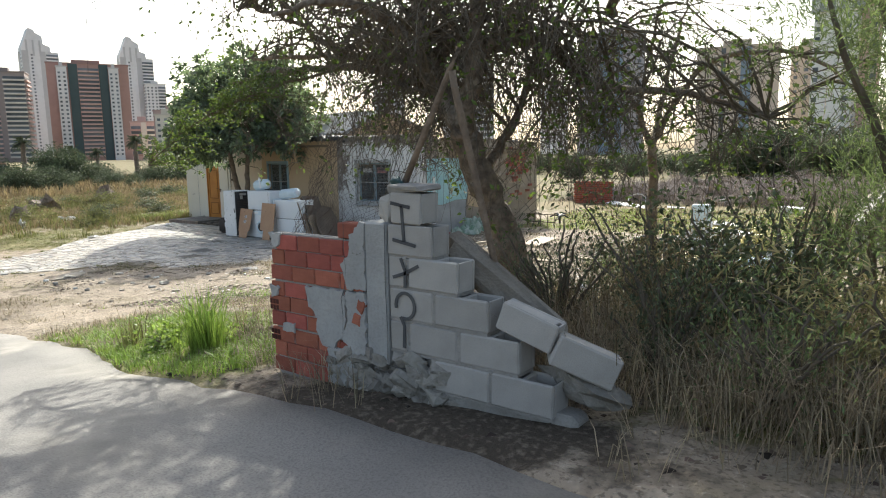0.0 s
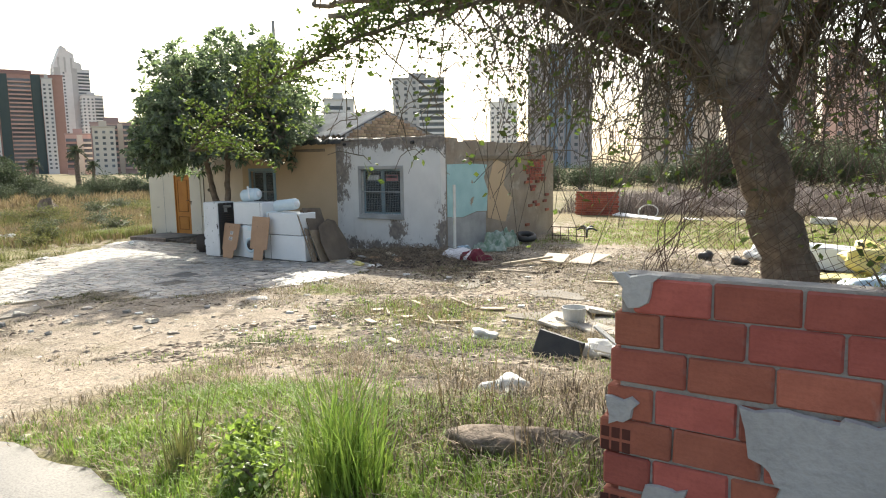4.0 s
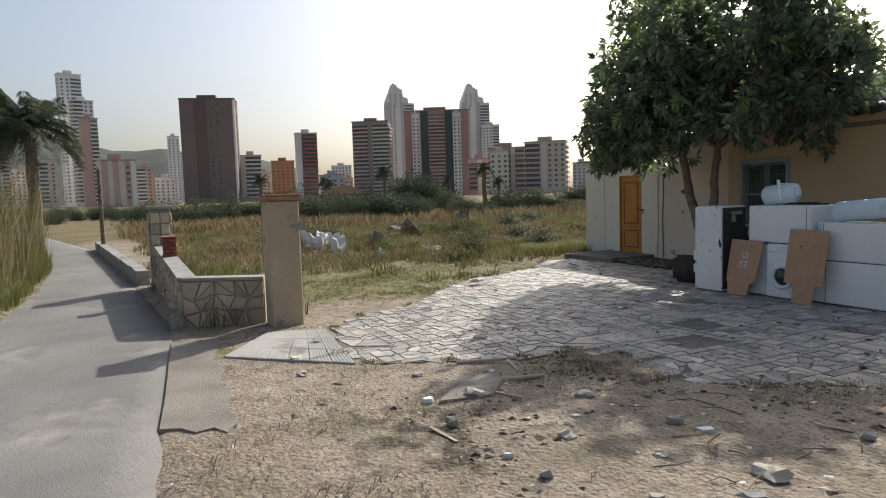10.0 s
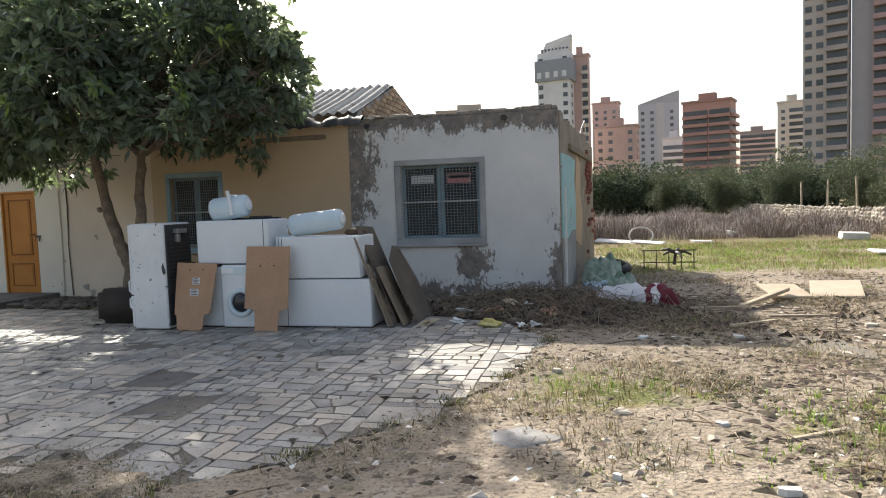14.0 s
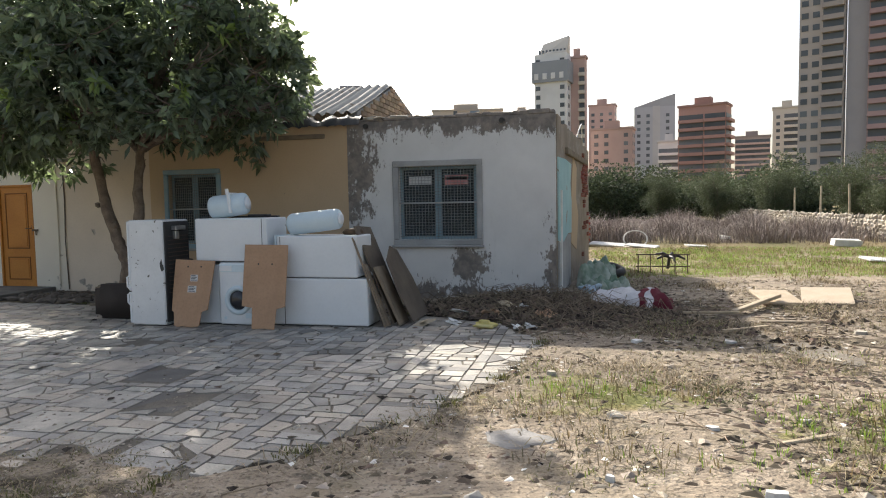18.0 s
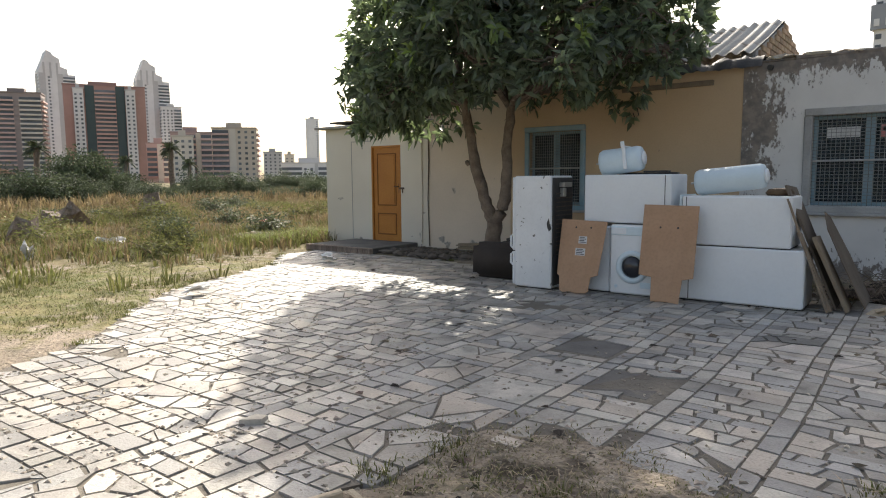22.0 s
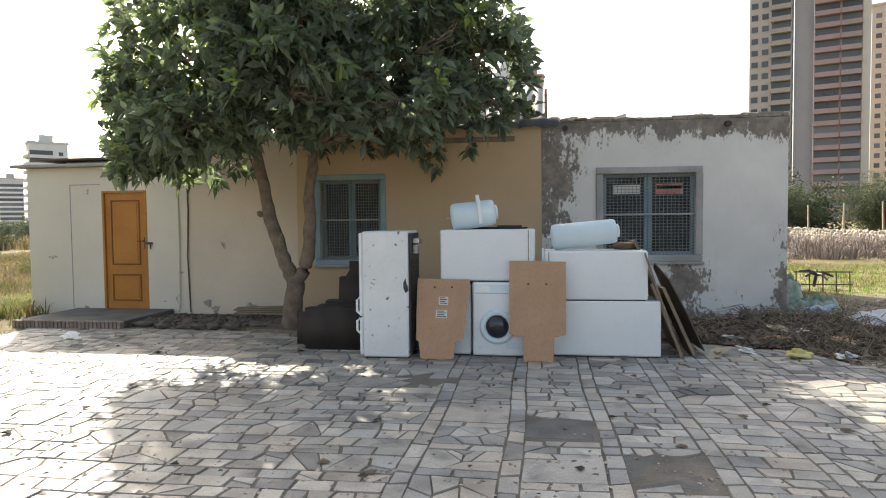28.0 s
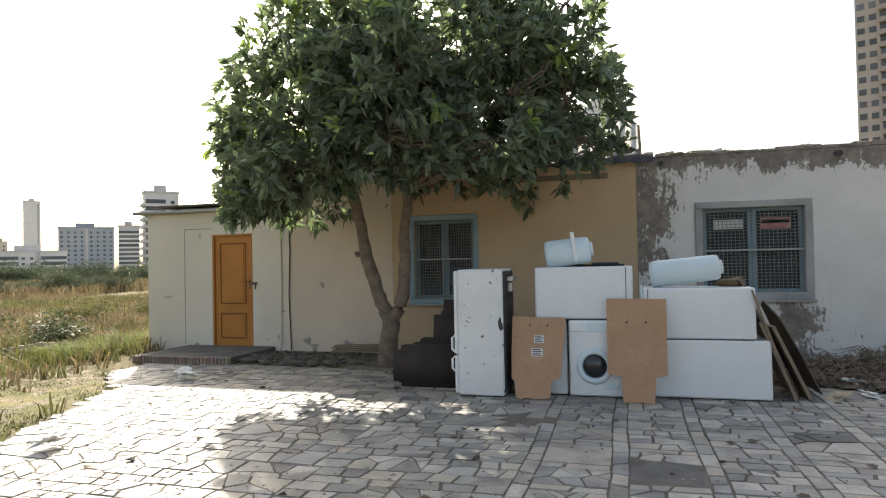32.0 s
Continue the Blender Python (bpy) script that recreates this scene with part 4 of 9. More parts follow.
# sheets along the eave, lintel beam, pipe stubs
felt = Build()
fv = [(-16.4 + 2.1 * i / 40, FY - 0.10 + 0.5 * j / 8 + 0.04 * noise.noise(Vector((i * 0.4, j, 1))), 2.44 + 0.16 * math.sin(math.pi * j / 8) * (0.6 + 0.8 * noise.noise(Vector((i * 0.22, 0, 5)))) + 0.05 * noise.noise(Vector((i * 0.5, j * 0.6, 2))) - (0.07 if j == 0 else 0)) for i in range(41) for j in range(9)]
part("roofing_felt", felt.add(fv, [(i * 9 + j, (i + 1) * 9 + j, (i + 1) * 9 + j + 1, i * 9 + j + 1) for i in range(40) for j in range(8)]), M["black_plastic"], house, "crumpled black roofing felt", True)
part("lintel_beam", Build().cbox(-16.4, -14.97, FY - 0.028, FY + 0.05, 2.17, 2.25, 0.008), M["wood"], house, "brown timber lintel beam")
part("roof_slab", Build().cbox(-23.66, -20.3, FY - 0.16, FY + 0.9, 1.936, 1.985, 0.01, jit=0.004), M["roof_sheet"], house, "thin overhanging roof sheet")
part("roof_slab_upper", Build().cbox(-23.3, -20.0, FY - 0.02, FY + 1.1, 2.06, 2.10, 0.01, jit=0.006), M["cardboard_brown"], house, "rusty upper roof sheet")
part("roof_kerb", Build().cbox(-22.9, -20.5, FY + 0.25, FY + 0.6, 1.99, 2.055, 0.01), M["cream_wall"], house)
b = Build().tube([(-11.85, FY - 0.09, 2.33), (-11.85, FY + 0.05, 2.35)], 0.045, 12)
part("drain_pipe", b, M["black_plastic"], house)
b = Build().tube([(-14.2, FY - 0.06, 2.34), (-14.2, FY + 0.05, 2.35)], 0.04, 12)
part("drain_pipe", b, M["black_plastic"], house)
part("vent_pole", Build().tube([(-19.37, 17.5, 3.3), (-19.37, 17.5, 6.8)], 0.06, 8), M["grey_render"], house, "thin grey vent pole on the roof")
# wall joints and cable
b = Build().tube([(-20.46, FY - 0.004, 1.9), (-20.44, FY - 0.004, 1.2), (-20.47, FY - 0.004, 0.4), (-20.44, FY - 0.004, -0.55)], 0.012, 5)
part("wall_crack", b, M["iron"], house)
part("wall_pipe", Build().tube([(-20.62, FY - 0.02, 1.9), (-20.61, FY - 0.02, 0.6), (-20.63, FY - 0.02, -0.5)], 0.016, 8), M["cream_wall"], house, "cream painted pipe")
part("panel_joint", Build().box(-22.64, -22.625, FY - 0.003, FY + 0.001, -0.5, 1.64).box(-22.64, -22.06, FY - 0.003, FY + 0.001, 1.625, 1.64), M["concrete"], house)
part("wall_cable", Build().tube([(-16.13, FY - 0.012, 2.16), (-16.15, FY - 0.03, 1.98), (-16.10, FY - 0.04, 1.80), (-16.16, FY - 0.04, 1.76), (-16.2, FY - 0.03, 1.84)], 0.008, 6), M["black_plastic"], house, "loose black cable end")
part("roof_wire", Build().tube([(-10.9, 20.6, 2.3), (-10.8, 20.9, 2.75), (-10.75, 21.4, 2.95), (-10.75, 21.9, 2.8), (-10.75, 22.3, 2.3)], 0.015, 6), M["clear_plastic"], house)

# door
door = thing("door_1", "closed orange varnished wooden door with two panels", "door", pose(0, 0, 0), kind="structure")
x0, x1, z0, z1 = DOOR
part("leaf", Build().cbox(x0 + 0.045, x1 - 0.045, FY + 0.03, FY + 0.07, z0 + 0.01, z1 - 0.04, 0.004), M["door"], door)
part("frame", Build().cbox(x0 + 0.002, x0 + 0.043, FY - 0.006, FY + 0.1, z0, z1, 0.004).cbox(x1 - 0.043, x1 - 0.002, FY - 0.006, FY + 0.1, z0, z1, 0.004).cbox(x0 + 0.044, x1 - 0.044, FY - 0.006, FY + 0.1, z1 - 0.038, z1, 0.004), M["door"], door)


def panel(xa, xb, za, zb):
    g = Build()
    for q in ((xa, xb, za, za + 0.022), (xa, xb, zb - 0.022, zb), (xa, xa + 0.022, za + 0.023, zb - 0.023), (xb - 0.022, xb, za + 0.023, zb - 0.023)):
        g.cbox(q[0], q[1], FY + 0.018, FY + 0.032, q[2], q[3], 0.004)
    # Raised strips in darkened door colour draw the shade of panel grooves.
    part("panel_moulding", g, M["groove_shade"], door)
    part("panel", Build().cbox(xa + 0.05, xb - 0.05, FY + 0.02, FY + 0.032, za + 0.05, zb - 0.05, 0.01), M["door"], door)


panel(x0 + 0.15, x1 - 0.15, z0 + 0.16, z0 + 0.62)
panel(x0 + 0.15, x1 - 0.15, z0 + 0.78, z1 - 0.16)
h = part("door_handle", Build().cbox(x1 - 0.085, x1 - 0.05, FY + 0.022, FY + 0.034, 0.52, 0.72, 0.003), M["iron"], door, "dark iron handle plate")
part("lever", Build().tube([(x1 - 0.067, FY + 0.022, 0.66), (x1 - 0.067, FY - 0.03, 0.66), (x1 - 0.17, FY - 0.03, 0.655)], 0.009, 8), M["iron"], h)
part("hasp", Build().cbox(x1 - 0.03, x1 + 0.10, FY - 0.022, FY - 0.008, 0.60, 0.64, 0.003).tube([(x1 + 0.07, FY - 0.03, 0.6), (x1 + 0.07, FY - 0.03, 0.52)], 0.012, 8), M["iron"], door)


def window(name, label, box_, surround, notices):
    xa, xb, za, zb = box_
    w = thing(name, label, "window", pose(0, 0, 0), kind="structure")
    s = surround
    g = Build()
    for q in ((xa - s, xb + s, za - s, za - 0.001), (xa - s, xb + s, zb + 0.001, zb + s), (xa - s, xa - 0.001, za, zb), (xb + 0.001, xb + s, za, zb)):
        g.cbox(q[0], q[1], FY - 0.035, FY + 0.03, q[2], q[3], 0.012, jit=0.006)
    part("surround", g, M["grey_render"] if s > 0.095 else M["blue_frame"], w, "grey rendered surround" if s > 0.095 else "")
    part("window_sill", Build().cbox(xa - s - 0.02, xb + s + 0.02, FY - 0.075, FY - 0.002, za - s - 0.035, za - s + 0.004, 0.008), M["grey_render"], w)
    mx = (xa + xb) / 2
    for sa, sb in ((xa + 0.005, mx - 0.003), (mx + 0.003, xb - 0.005)):
        c = Build()
        t = 0.055
        for q in ((sa, sb, za + 0.005, za + t), (sa, sb, zb - t, zb - 0.005), (sa, sa + t, za + t + 0.001, zb - t - 0.001), (sb - t, sb, za + t + 0.001, zb - t - 0.001)):
            c.cbox(q[0], q[1], FY + 0.09, FY + 0.13, q[2], q[3], 0.004)
        part("window_frame", c, M["blue_frame"], w, "faded blue wooden casement")
        p = part("pane", Build().box(sa + t, sb - t, FY + 0.105, FY + 0.111, za + t, zb - t), M["pane"], w)
        p.visible_shadow = False
    part("crossbar", Build().cbox(xa - 0.03, xb + 0.03, FY + 0.02, FY + 0.045, (za + zb) / 2 - 0.015, (za + zb) / 2 + 0.015, 0.005), M["grey_render"], w, "pale iron crossbar")
    g = Build()
    n = 24
    for k in range(1, n):
        xx = xa + (xb - xa) * k / n
        g.box(xx - 0.0032, xx + 0.0032, FY + 0.052, FY + 0.057, za, zb)
    n = 26
    for k in range(1, n):
        zz = za + (zb - za) * k / n
        g.box(xa, xb, FY + 0.0571, FY + 0.062, zz - 0.0032, zz + 0.0032)
    part("wire_mesh", g, M["mesh_wire"], w, "rusty wire mesh")
    g = Build()
    n = 30
    v, f = [], []
    for k in range(n + 1):
        xx = xa + (xb - xa) * k / n
        v += [(xx, FY + 0.2 + 0.02 * math.sin(k * 1.9), za), (xx, FY + 0.2 + 0.02 * math.sin(k * 1.9 + 0.6), zb)]
    f = [(2 * k, 2 * k + 2, 2 * k + 3, 2 * k + 1) for k in range(n)]
    g.v, g.f = v, f
    # Sheet behind the panes; window 2's is coloured as an unlit interior.
    part("curtain", g, M["curtain"] if surround < 0.095 else M["unlit_room_dark"], w)
    for qa, qb, qz0, qz1, mt in notices:
        part("notice", Build().box(qa, qb, FY + 0.098, FY + 0.102, qz0, qz1), mt, w)


window("window_1", "blue-framed window behind rusty mesh", WIN1, 0.09, [(-17.55, -17.3, 0.55, 0.85, M["curtain"])])
window("window_2", "blue casement window behind mesh with paper notices", WIN2, 0.1, [(-13.48, -13.08, 1.33, 1.47, M["paper"]), (-12.85, -12.45, 1.32, 1.48, M["paper_red"]), (-12.83, -12.47, 1.40, 1.46, M["paper"])])

# entrance step: slab with a soldier course of bricks along its front
step = thing("entrance_step", "low tiled entrance step edged with upright bricks", "step", pose(0, 0, 0), kind="structure")
part("tread", Build().cbox(-22.55, -20.75, 13.70, FY - 0.002, -0.66, -0.497, 0.012), M["stone_dark"], step)
sb_me = Build().cbox(-0.026, 0.026, -0.05, 0.05, -0.11, 0.0, 0.006, jit=0.002).mesh("brick", mat("dusty_brick", (0.34, 0.26, 0.205), (0.24, 0.185, 0.15), 6.0, 0.92, 0.4, rnd=0.25))
x = -22.52
while x < -20.75:
    part("brick", sb_me, M["brick"], step, m=pose(x, 13.64, -0.495 + rng.uniform(-0.004, 0.002)))
    x += 0.065
part("riser", Build().cbox(-22.55, -20.75, 13.60, 13.69, -0.72, -0.607, 0.006), M["stone_dark"], step)
kerb = Build()
x = -20.7
while x < -18.3:
    w = rng.uniform(0.2, 0.45)
    kerb.lump((w * 0.45, 0.10, 0.055), rng.randrange(999), pose(x + w / 2, 13.78 + rng.uniform(-0.1, 0.1), -0.57), 0.4)
    kerb.lump((w * 0.3, 0.09, 0.05), rng.randrange(999), pose(x + w * 0.3, 14.05 + rng.uniform(-0.12, 0.12), -0.55), 0.4)
    x += w
for k in range(420):
    kerb.lump((rng.uniform(0.02, 0.07), rng.uniform(0.02, 0.07), rng.uniform(0.012, 0.04)), rng.randrange(999), pose(rng.uniform(-20.7, -17.6), rng.uniform(13.8, 14.6), -0.57), 0.4)
solid("broken_kerb", kerb, mat("sooty_rubble", (0.10, 0.085, 0.07), (0.17, 0.14, 0.115), 5.0, 0.95, 0.5), "broken dark kerb stones and rubble below the wall", "rubble", kind="stuff")
b = Build().prism([(-20.74, 13.95), (-14.6, 13.45), (-14.6, FY), (-20.74, FY)], -0.66, -0.575)
solid("planting_strip", b, M["joint"], "strip of dark soil along the house wall", "soil", "structure")

# ---- discarded appliances in front of the house ----
GP = -0.60  # top of the paving


def appliance(name, label, x0, x1, y0, y1, z0, z1, material=None, seams=(), chamfer=0.015):
    """A white sheet-metal cabinet; seams: x of upright joints in its front."""
    t = thing(name, label, "appliance", pose((x0 + x1) / 2, (y0 + y1) / 2, z0), group="discarded appliances")
    dx, dy, h = (x1 - x0) / 2, (y1 - y0) / 2, z1 - z0
    part("cabinet", Build().cbox(-dx, dx, -dy, dy, 0.012, h, chamfer), material or M["white_enamel"], t)
    part("plinth", Build().cbox(-dx + 0.02, dx - 0.02, -dy + 0.02, dy - 0.02, 0.0, 0.012, 0.003), M["black_plastic"], t)
    for s in seams:
        part("door_seam", Build().box(s - (x0 + x1) / 2 - 0.004, s - (x0 + x1) / 2 + 0.004, -dy - 0.002, -dy + 0.002, 0.02, h - 0.01), M["black_plastic"], t)
    return t


fr = appliance("refrigerator", "white upright refrigerator turned sideways, scratched and dented", -16.57, -16.04, 12.0, 12.58, GP, 0.845, M["white_worn"])
d = part("door", Build().cbox(-0.31, -0.268, -0.28, 0.28, 0.03, 0.46, 0.015).cbox(-0.31, -0.268, -0.28, 0.28, 0.475, 1.43, 0.015), M["white_enamel"], fr)
part("handle", Build().tube([(-0.31, -0.25, 0.28), (-0.345, -0.25, 0.31), (-0.345, -0.25, 0.42), (-0.31, -0.25, 0.45)], 0.014, 8), M["white_enamel"], d)
part("handle", Build().tube([(-0.31, -0.25, 0.5), (-0.345, -0.25, 0.53), (-0.345, -0.25, 0.66), (-0.31, -0.25, 0.69)], 0.014, 8), M["white_enamel"], d)
back = part("back_panel", Build().cbox(0.267, 0.285, -0.265, 0.265, 0.05, 1.42, 0.004), M["black_plastic"], fr, "black back with condenser")
g = Build()
for k in range(15):
    g.tube([(0.30, -0.22, 0.45 + k * 0.055), (0.30, 0.22, 0.45 + k * 0.055)], 0.005, 5)
part("condenser_coil", g, M["iron"], back)
part("compressor", Build().lathe([(0.06, 0.06), (0.095, 0.09), (0.095, 0.2), (0.05, 0.25)], 14, Matrix.Translation((0.33, 0.05, 0.0))), M["black_plastic"], back)
part("bracket", Build().cbox(0.286, 0.36, -0.12, 0.1, 1.30, 1.36, 0.006).cbox(0.286, 0.34, -0.1, -0.02, 1.18, 1.29, 0.006), M["chrome"], back)
part("burn_stain", Build().lump((0.035, 0.004, 0.07), 3, Matrix.Translation((0.235, -0.29, 0.82)), 0.6), M["black_plastic"], fr, "black scorch mark")

wm = appliance("washing_machine", "white front-loading washing machine with a dark porthole", -15.335, -14.75, 12.2, 12.76, GP, 0.25)
dy = -0.28
rot = Matrix.Translation((-0.01, dy, 0.345)) @ pose(0, 0, 0, 90)
ring = part("porthole_ring", Build().lathe([(0.20, 0.0), (0.20, 0.012), (0.185, 0.03), (0.15, 0.034), (0.135, 0.02), (0.13, 0.0)], 32, rot), M["white_bluish"], wm, smooth=True)
part("porthole_glass", Build().lathe([(0.134, 0.002), (0.12, 0.022), (0.08, 0.045), (0.03, 0.055)], 32, rot), M["dark_glass"], ring, "dark glass bowl", True)
part("control_panel", Build().cbox(-0.285, 0.285, dy - 0.008, dy + 0.01, 0.725, 0.83, 0.006), M["white_bluish"], wm)
part("drawer", Build().cbox(-0.275, -0.09, dy - 0.014, dy - 0.006, 0.74, 0.815, 0.005), M["white_enamel"], wm)
part("knob", Build().lathe([(0.03, 0), (0.03, 0.012), (0.022, 0.02)], 18, Matrix.Translation((0.16, dy - 0.008, 0.775)) @ pose(0, 0, 0, 90)), M["white_bluish"], wm)
part("filter_flap", Build().cbox(0.09, 0.25, dy - 0.006, dy + 0.002, 0.10, 0.17, 0.004), M["white_bluish"], wm)
part("filter_cap", Build().lathe([(0.022, 0), (0.02, 0.008)], 14, Matrix.Translation((-0.21, dy, 0.10)) @ pose(0, 0, 0, 90)), M["white_bluish"], wm)

appliance("dishwasher", "white dishwasher cabinet behind a cardboard panel", -15.95, -15.36, 12.25, 12.8, GP, 0.22, None, ())
f1 = appliance("chest_freezer", "white freezer lying on two machines", -15.71, -14.63, 12.25, 12.84, 0.255, 0.85, None, (-14.70,))
part("back_ledge", Build().cbox(-0.3, 0.45, 0.2, 0.28, 0.595, 0.62, 0.006), M["black_plastic"], f1)
f2 = appliance("lower_freezer", "white freezer lying on its side on the paving", -14.68, -13.24, 12.3, 12.88, GP, 0.035, None, (-14.42,))
f3 = appliance("upper_freezer", "white freezer stacked on another freezer", -14.52, -13.38, 12.31, 12.88, 0.037, 0.60, None, (-14.47,))
part("door_edge", Build().cbox(-0.60, -0.575, -0.29, 0.26, 0.0, 0.575, 0.008), M["white_bluish"], f3)


def boiler(name, label, m, length, r, strap):
    t = thing(name, label, "water heater", m, group="old water heaters")
    prof = [(r * 0.55, 0), (r * 0.9, 0.012), (r, 0.05), (r * 0.93, length - 0.05), (r * 0.84, length - 0.012), (r * 0.5, length)]
    part("tank", Build().lathe(prof, 28, pose(0, 0, 0, 0, 90, 0)), M["white_bluish"], t, smooth=True)
    part("end_cap", Build().lathe([(r * 0.5, 0), (r * 0.52, 0.02), (r * 0.3, 0.03)], 20, pose(length, 0, 0, 0, 90, 0)), M["white_enamel"], t, smooth=True)
    if strap:
        g = Build()
        g.cbox(length * 0.62, length * 0.70, -r - 0.012, -r + 0.02, -r * 0.7, r * 0.95, 0.004).cbox(length * 0.62, length * 0.70, -r, r * 0.4, r * 0.9, r * 1.02, 0.004).cbox(length * 0.61, length * 0.69, -r - 0.02, -r + 0.012, r * 0.9, r * 1.35, 0.004)
        part("wall_bracket", g, M["white_enamel"], t)
    for k in (-0.05, 0.05):
        part("pipe_stub", Build().tube([(-0.05, k, 0), (0.01, k, 0)], 0.012, 8), M["chrome"], t)
    return t


boiler("water_heater", "bluish-white water heater tank with a wall bracket", pose(-15.62, 12.55, 0.99, 0, -7, 4), 0.53, 0.165, True)
boiler("water_heater", "long bluish-white water heater tank lying on a freezer", pose(-14.44, 12.58, 0.745, 0, -6, -3), 0.75, 0.15, False)
solid("rusty_drum_lid", Build().lathe([(0.13, 0.0), (0.15, 0.03), (0.12, 0.07), (0.05, 0.08)], 18, pose(-13.58, 12.72, 0.602)), mat("rust", (0.14, 0.09, 0.05), (0.08, 0.05, 0.03), 5, 0.8, 0.3), "rusty dark metal lid on a freezer", "lid", smooth=True)
solid("black_tray", Build().cbox(-0.15, 0.15, -0.06, 0.06, 0, 0.02, 0.006, pose(-14.93, 12.62, 0.876)), M["black_plastic"], "flat black tray on a freezer", "tray")


def cardboard(name, label, poly, m, marks):
    t = thing(name, label, "cardboard", m, group="cut cardboard panels")
    part("panel", Build().prism(poly, -0.006, 0.006, Matrix(((1, 0, 0, 0), (0, 0, -1, 0), (0, 1, 0, 0), (0, 0, 0, 1)))), M["cardboard"], t)
    # Two black discs on the face give the dark of punched holes.
    for x, z in ((-0.1, 0.78), (0.1, 0.78)):
        part("punched_hole", Build().lathe([(0.012, 0), (0.011, 0.002)], 10, Matrix.Translation((x, -0.007, z * marks)) @ pose(0, 0, 0, 90)), M["black_plastic"], t)
    return t


c1 = cardboard("cardboard_panel", "brown cardboard panel with two paper stickers leaning on a machine",
               [(-0.30, 0.22), (-0.27, 0.20), (-0.25, 0.02), (-0.2, 0.0), (-0.12, 0.015), (-0.02, 0.0), (0.1, 0.01), (0.13, 0.03), (0.15, 0.21), (0.24, 0.24), (0.305, 0.90), (-0.30, 0.92), (-0.305, 0.5)],
               pose(-15.66, 11.99, GP - 0.004, -11, 0, 0), 1.05)
for q in ((-0.05, 0.06, 0.62, 0.71), (-0.08, 0.05, 0.47, 0.56)):
    s = part("sticker", Build().box(q[0], q[1], -0.009, -0.007, q[2], q[3]), M["paper"], c1, "white printed sticker")
    for k in range(4):
        part("print_bar", Build().box(q[0] + 0.012, q[1] - 0.02 * (k % 2) - 0.012, -0.0105, -0.009, q[2] + 0.012 + k * 0.02, q[2] + 0.021 + k * 0.02), M["black_plastic"], s)
cardboard("cardboard_panel", "tall brown cardboard panel with cut corners leaning on the machines",
          [(-0.31, 0.30), (-0.16, 0.28), (-0.15, 0.0), (0.0, 0.012), (0.17, 0.0), (0.19, 0.27), (0.31, 0.30), (0.315, 1.11), (-0.31, 1.12)], pose(-14.6, 11.99, GP - 0.004, -10, 0, 0), 1.1)

# dark armchair
so = thing("armchair", "dark brown upholstered armchair with its back to the tree", "armchair", pose(-17.05, 12.86, GP))


def cushion(sx, sy, sz, m, seed, k=0.12):
    bm = bmesh.new()
    bmesh.ops.create_cube(bm, size=1)
    bmesh.ops.bevel(bm, geom=bm.edges[:], offset=k, segments=3, affect="EDGES")
    o = Vector((seed * 3.1, 0, 0))
    bb = Build()
    bb.add([(v.co.x * sx * (1 + 0.06 * noise.noise(v.co * 2 + o)), v.co.y * sy * (1 + 0.06 * noise.noise(v.co * 2.3 + o)), v.co.z * sz * (1 + 0.07 * noise.noise(v.co * 2 - o))) for v in bm.verts], [tuple(v.index for v in f.verts) for f in bm.faces], m)
    bm.free()
    return bb


part("arm", cushion(0.9, 0.22, 0.5, Matrix.Translation((-0.02, -0.36, 0.255)), 1), M["sofa"], so, smooth=True)
part("arm", cushion(0.9, 0.22, 0.5, Matrix.Translation((-0.02, 0.36, 0.255)), 2), M["sofa"], so, smooth=True)
part("seat", cushion(0.85, 0.56, 0.4, Matrix.Translation((-0.04, 0.0, 0.21)), 3), M["sofa"], so, smooth=True)
part("backrest", cushion(0.72, 0.26, 1.02, Matrix.Translation((0.16, 0.42, 0.51)) @ pose(0, 0, 0, -7, 0), 4, 0.2), M["sofa"], so, smooth=True)

# boards leaning at the end of the appliances
def board(name, label, poly, m, material, thick=0.02, group="leaning boards"):
    return solid(name, Build().prism(poly, -thick / 2, thick / 2, Matrix(((1, 0, 0, 0), (0, 0, -1, 0), (0, 1, 0, 0), (0, 0, 0, 1)))), material, label, "board", group=group, m=m)


board("chipboard_sheet", "long weathered chipboard sheet leaning on the freezers", [(-0.33, 0), (0.33, 0), (0.33, 1.36), (-0.31, 1.40)], pose(-12.98, 12.85, GP + 0.02, -22, 0, 92), M["cardboard_brown"], 0.025)
board("hardboard_sheet", "warped brown hardboard sheet with cut corners leaning on other boards", [(-0.46, 0.02), (0.40, 0), (0.44, 0.55), (0.30, 1.02), (0.05, 1.10), (-0.38, 0.92), (-0.50, 0.5)], pose(-12.72, 13.05, GP + 0.02, -25, 0, 92), M["cardboard_brown"], 0.012)
board("narrow_board", "narrow pale plank leaning on the freezers", [(-0.05, 0), (0.05, 0), (0.05, 0.86), (-0.05, 0.88)], pose(-13.0, 12.42, GP + 0.01, -22, 2, 90), M["wood"], 0.03)
board("narrow_board", "thin splintered lath propped against the freezers", [(-0.025, 0), (0.02, 0), (0.012, 1.18), (-0.015, 1.24)], pose(-13.02, 12.34, GP + 0.01, -19, -3, 90), M["wood"], 0.02)
board("slatted_panel", "dark slatted wooden panel between the leaning boards", [(-0.2, 0), (0.2, 0), (0.2, 0.82), (-0.2, 0.84)], pose(-12.86, 12.65, GP + 0.01, -24, 0, 92), M["wood"], 0.035)
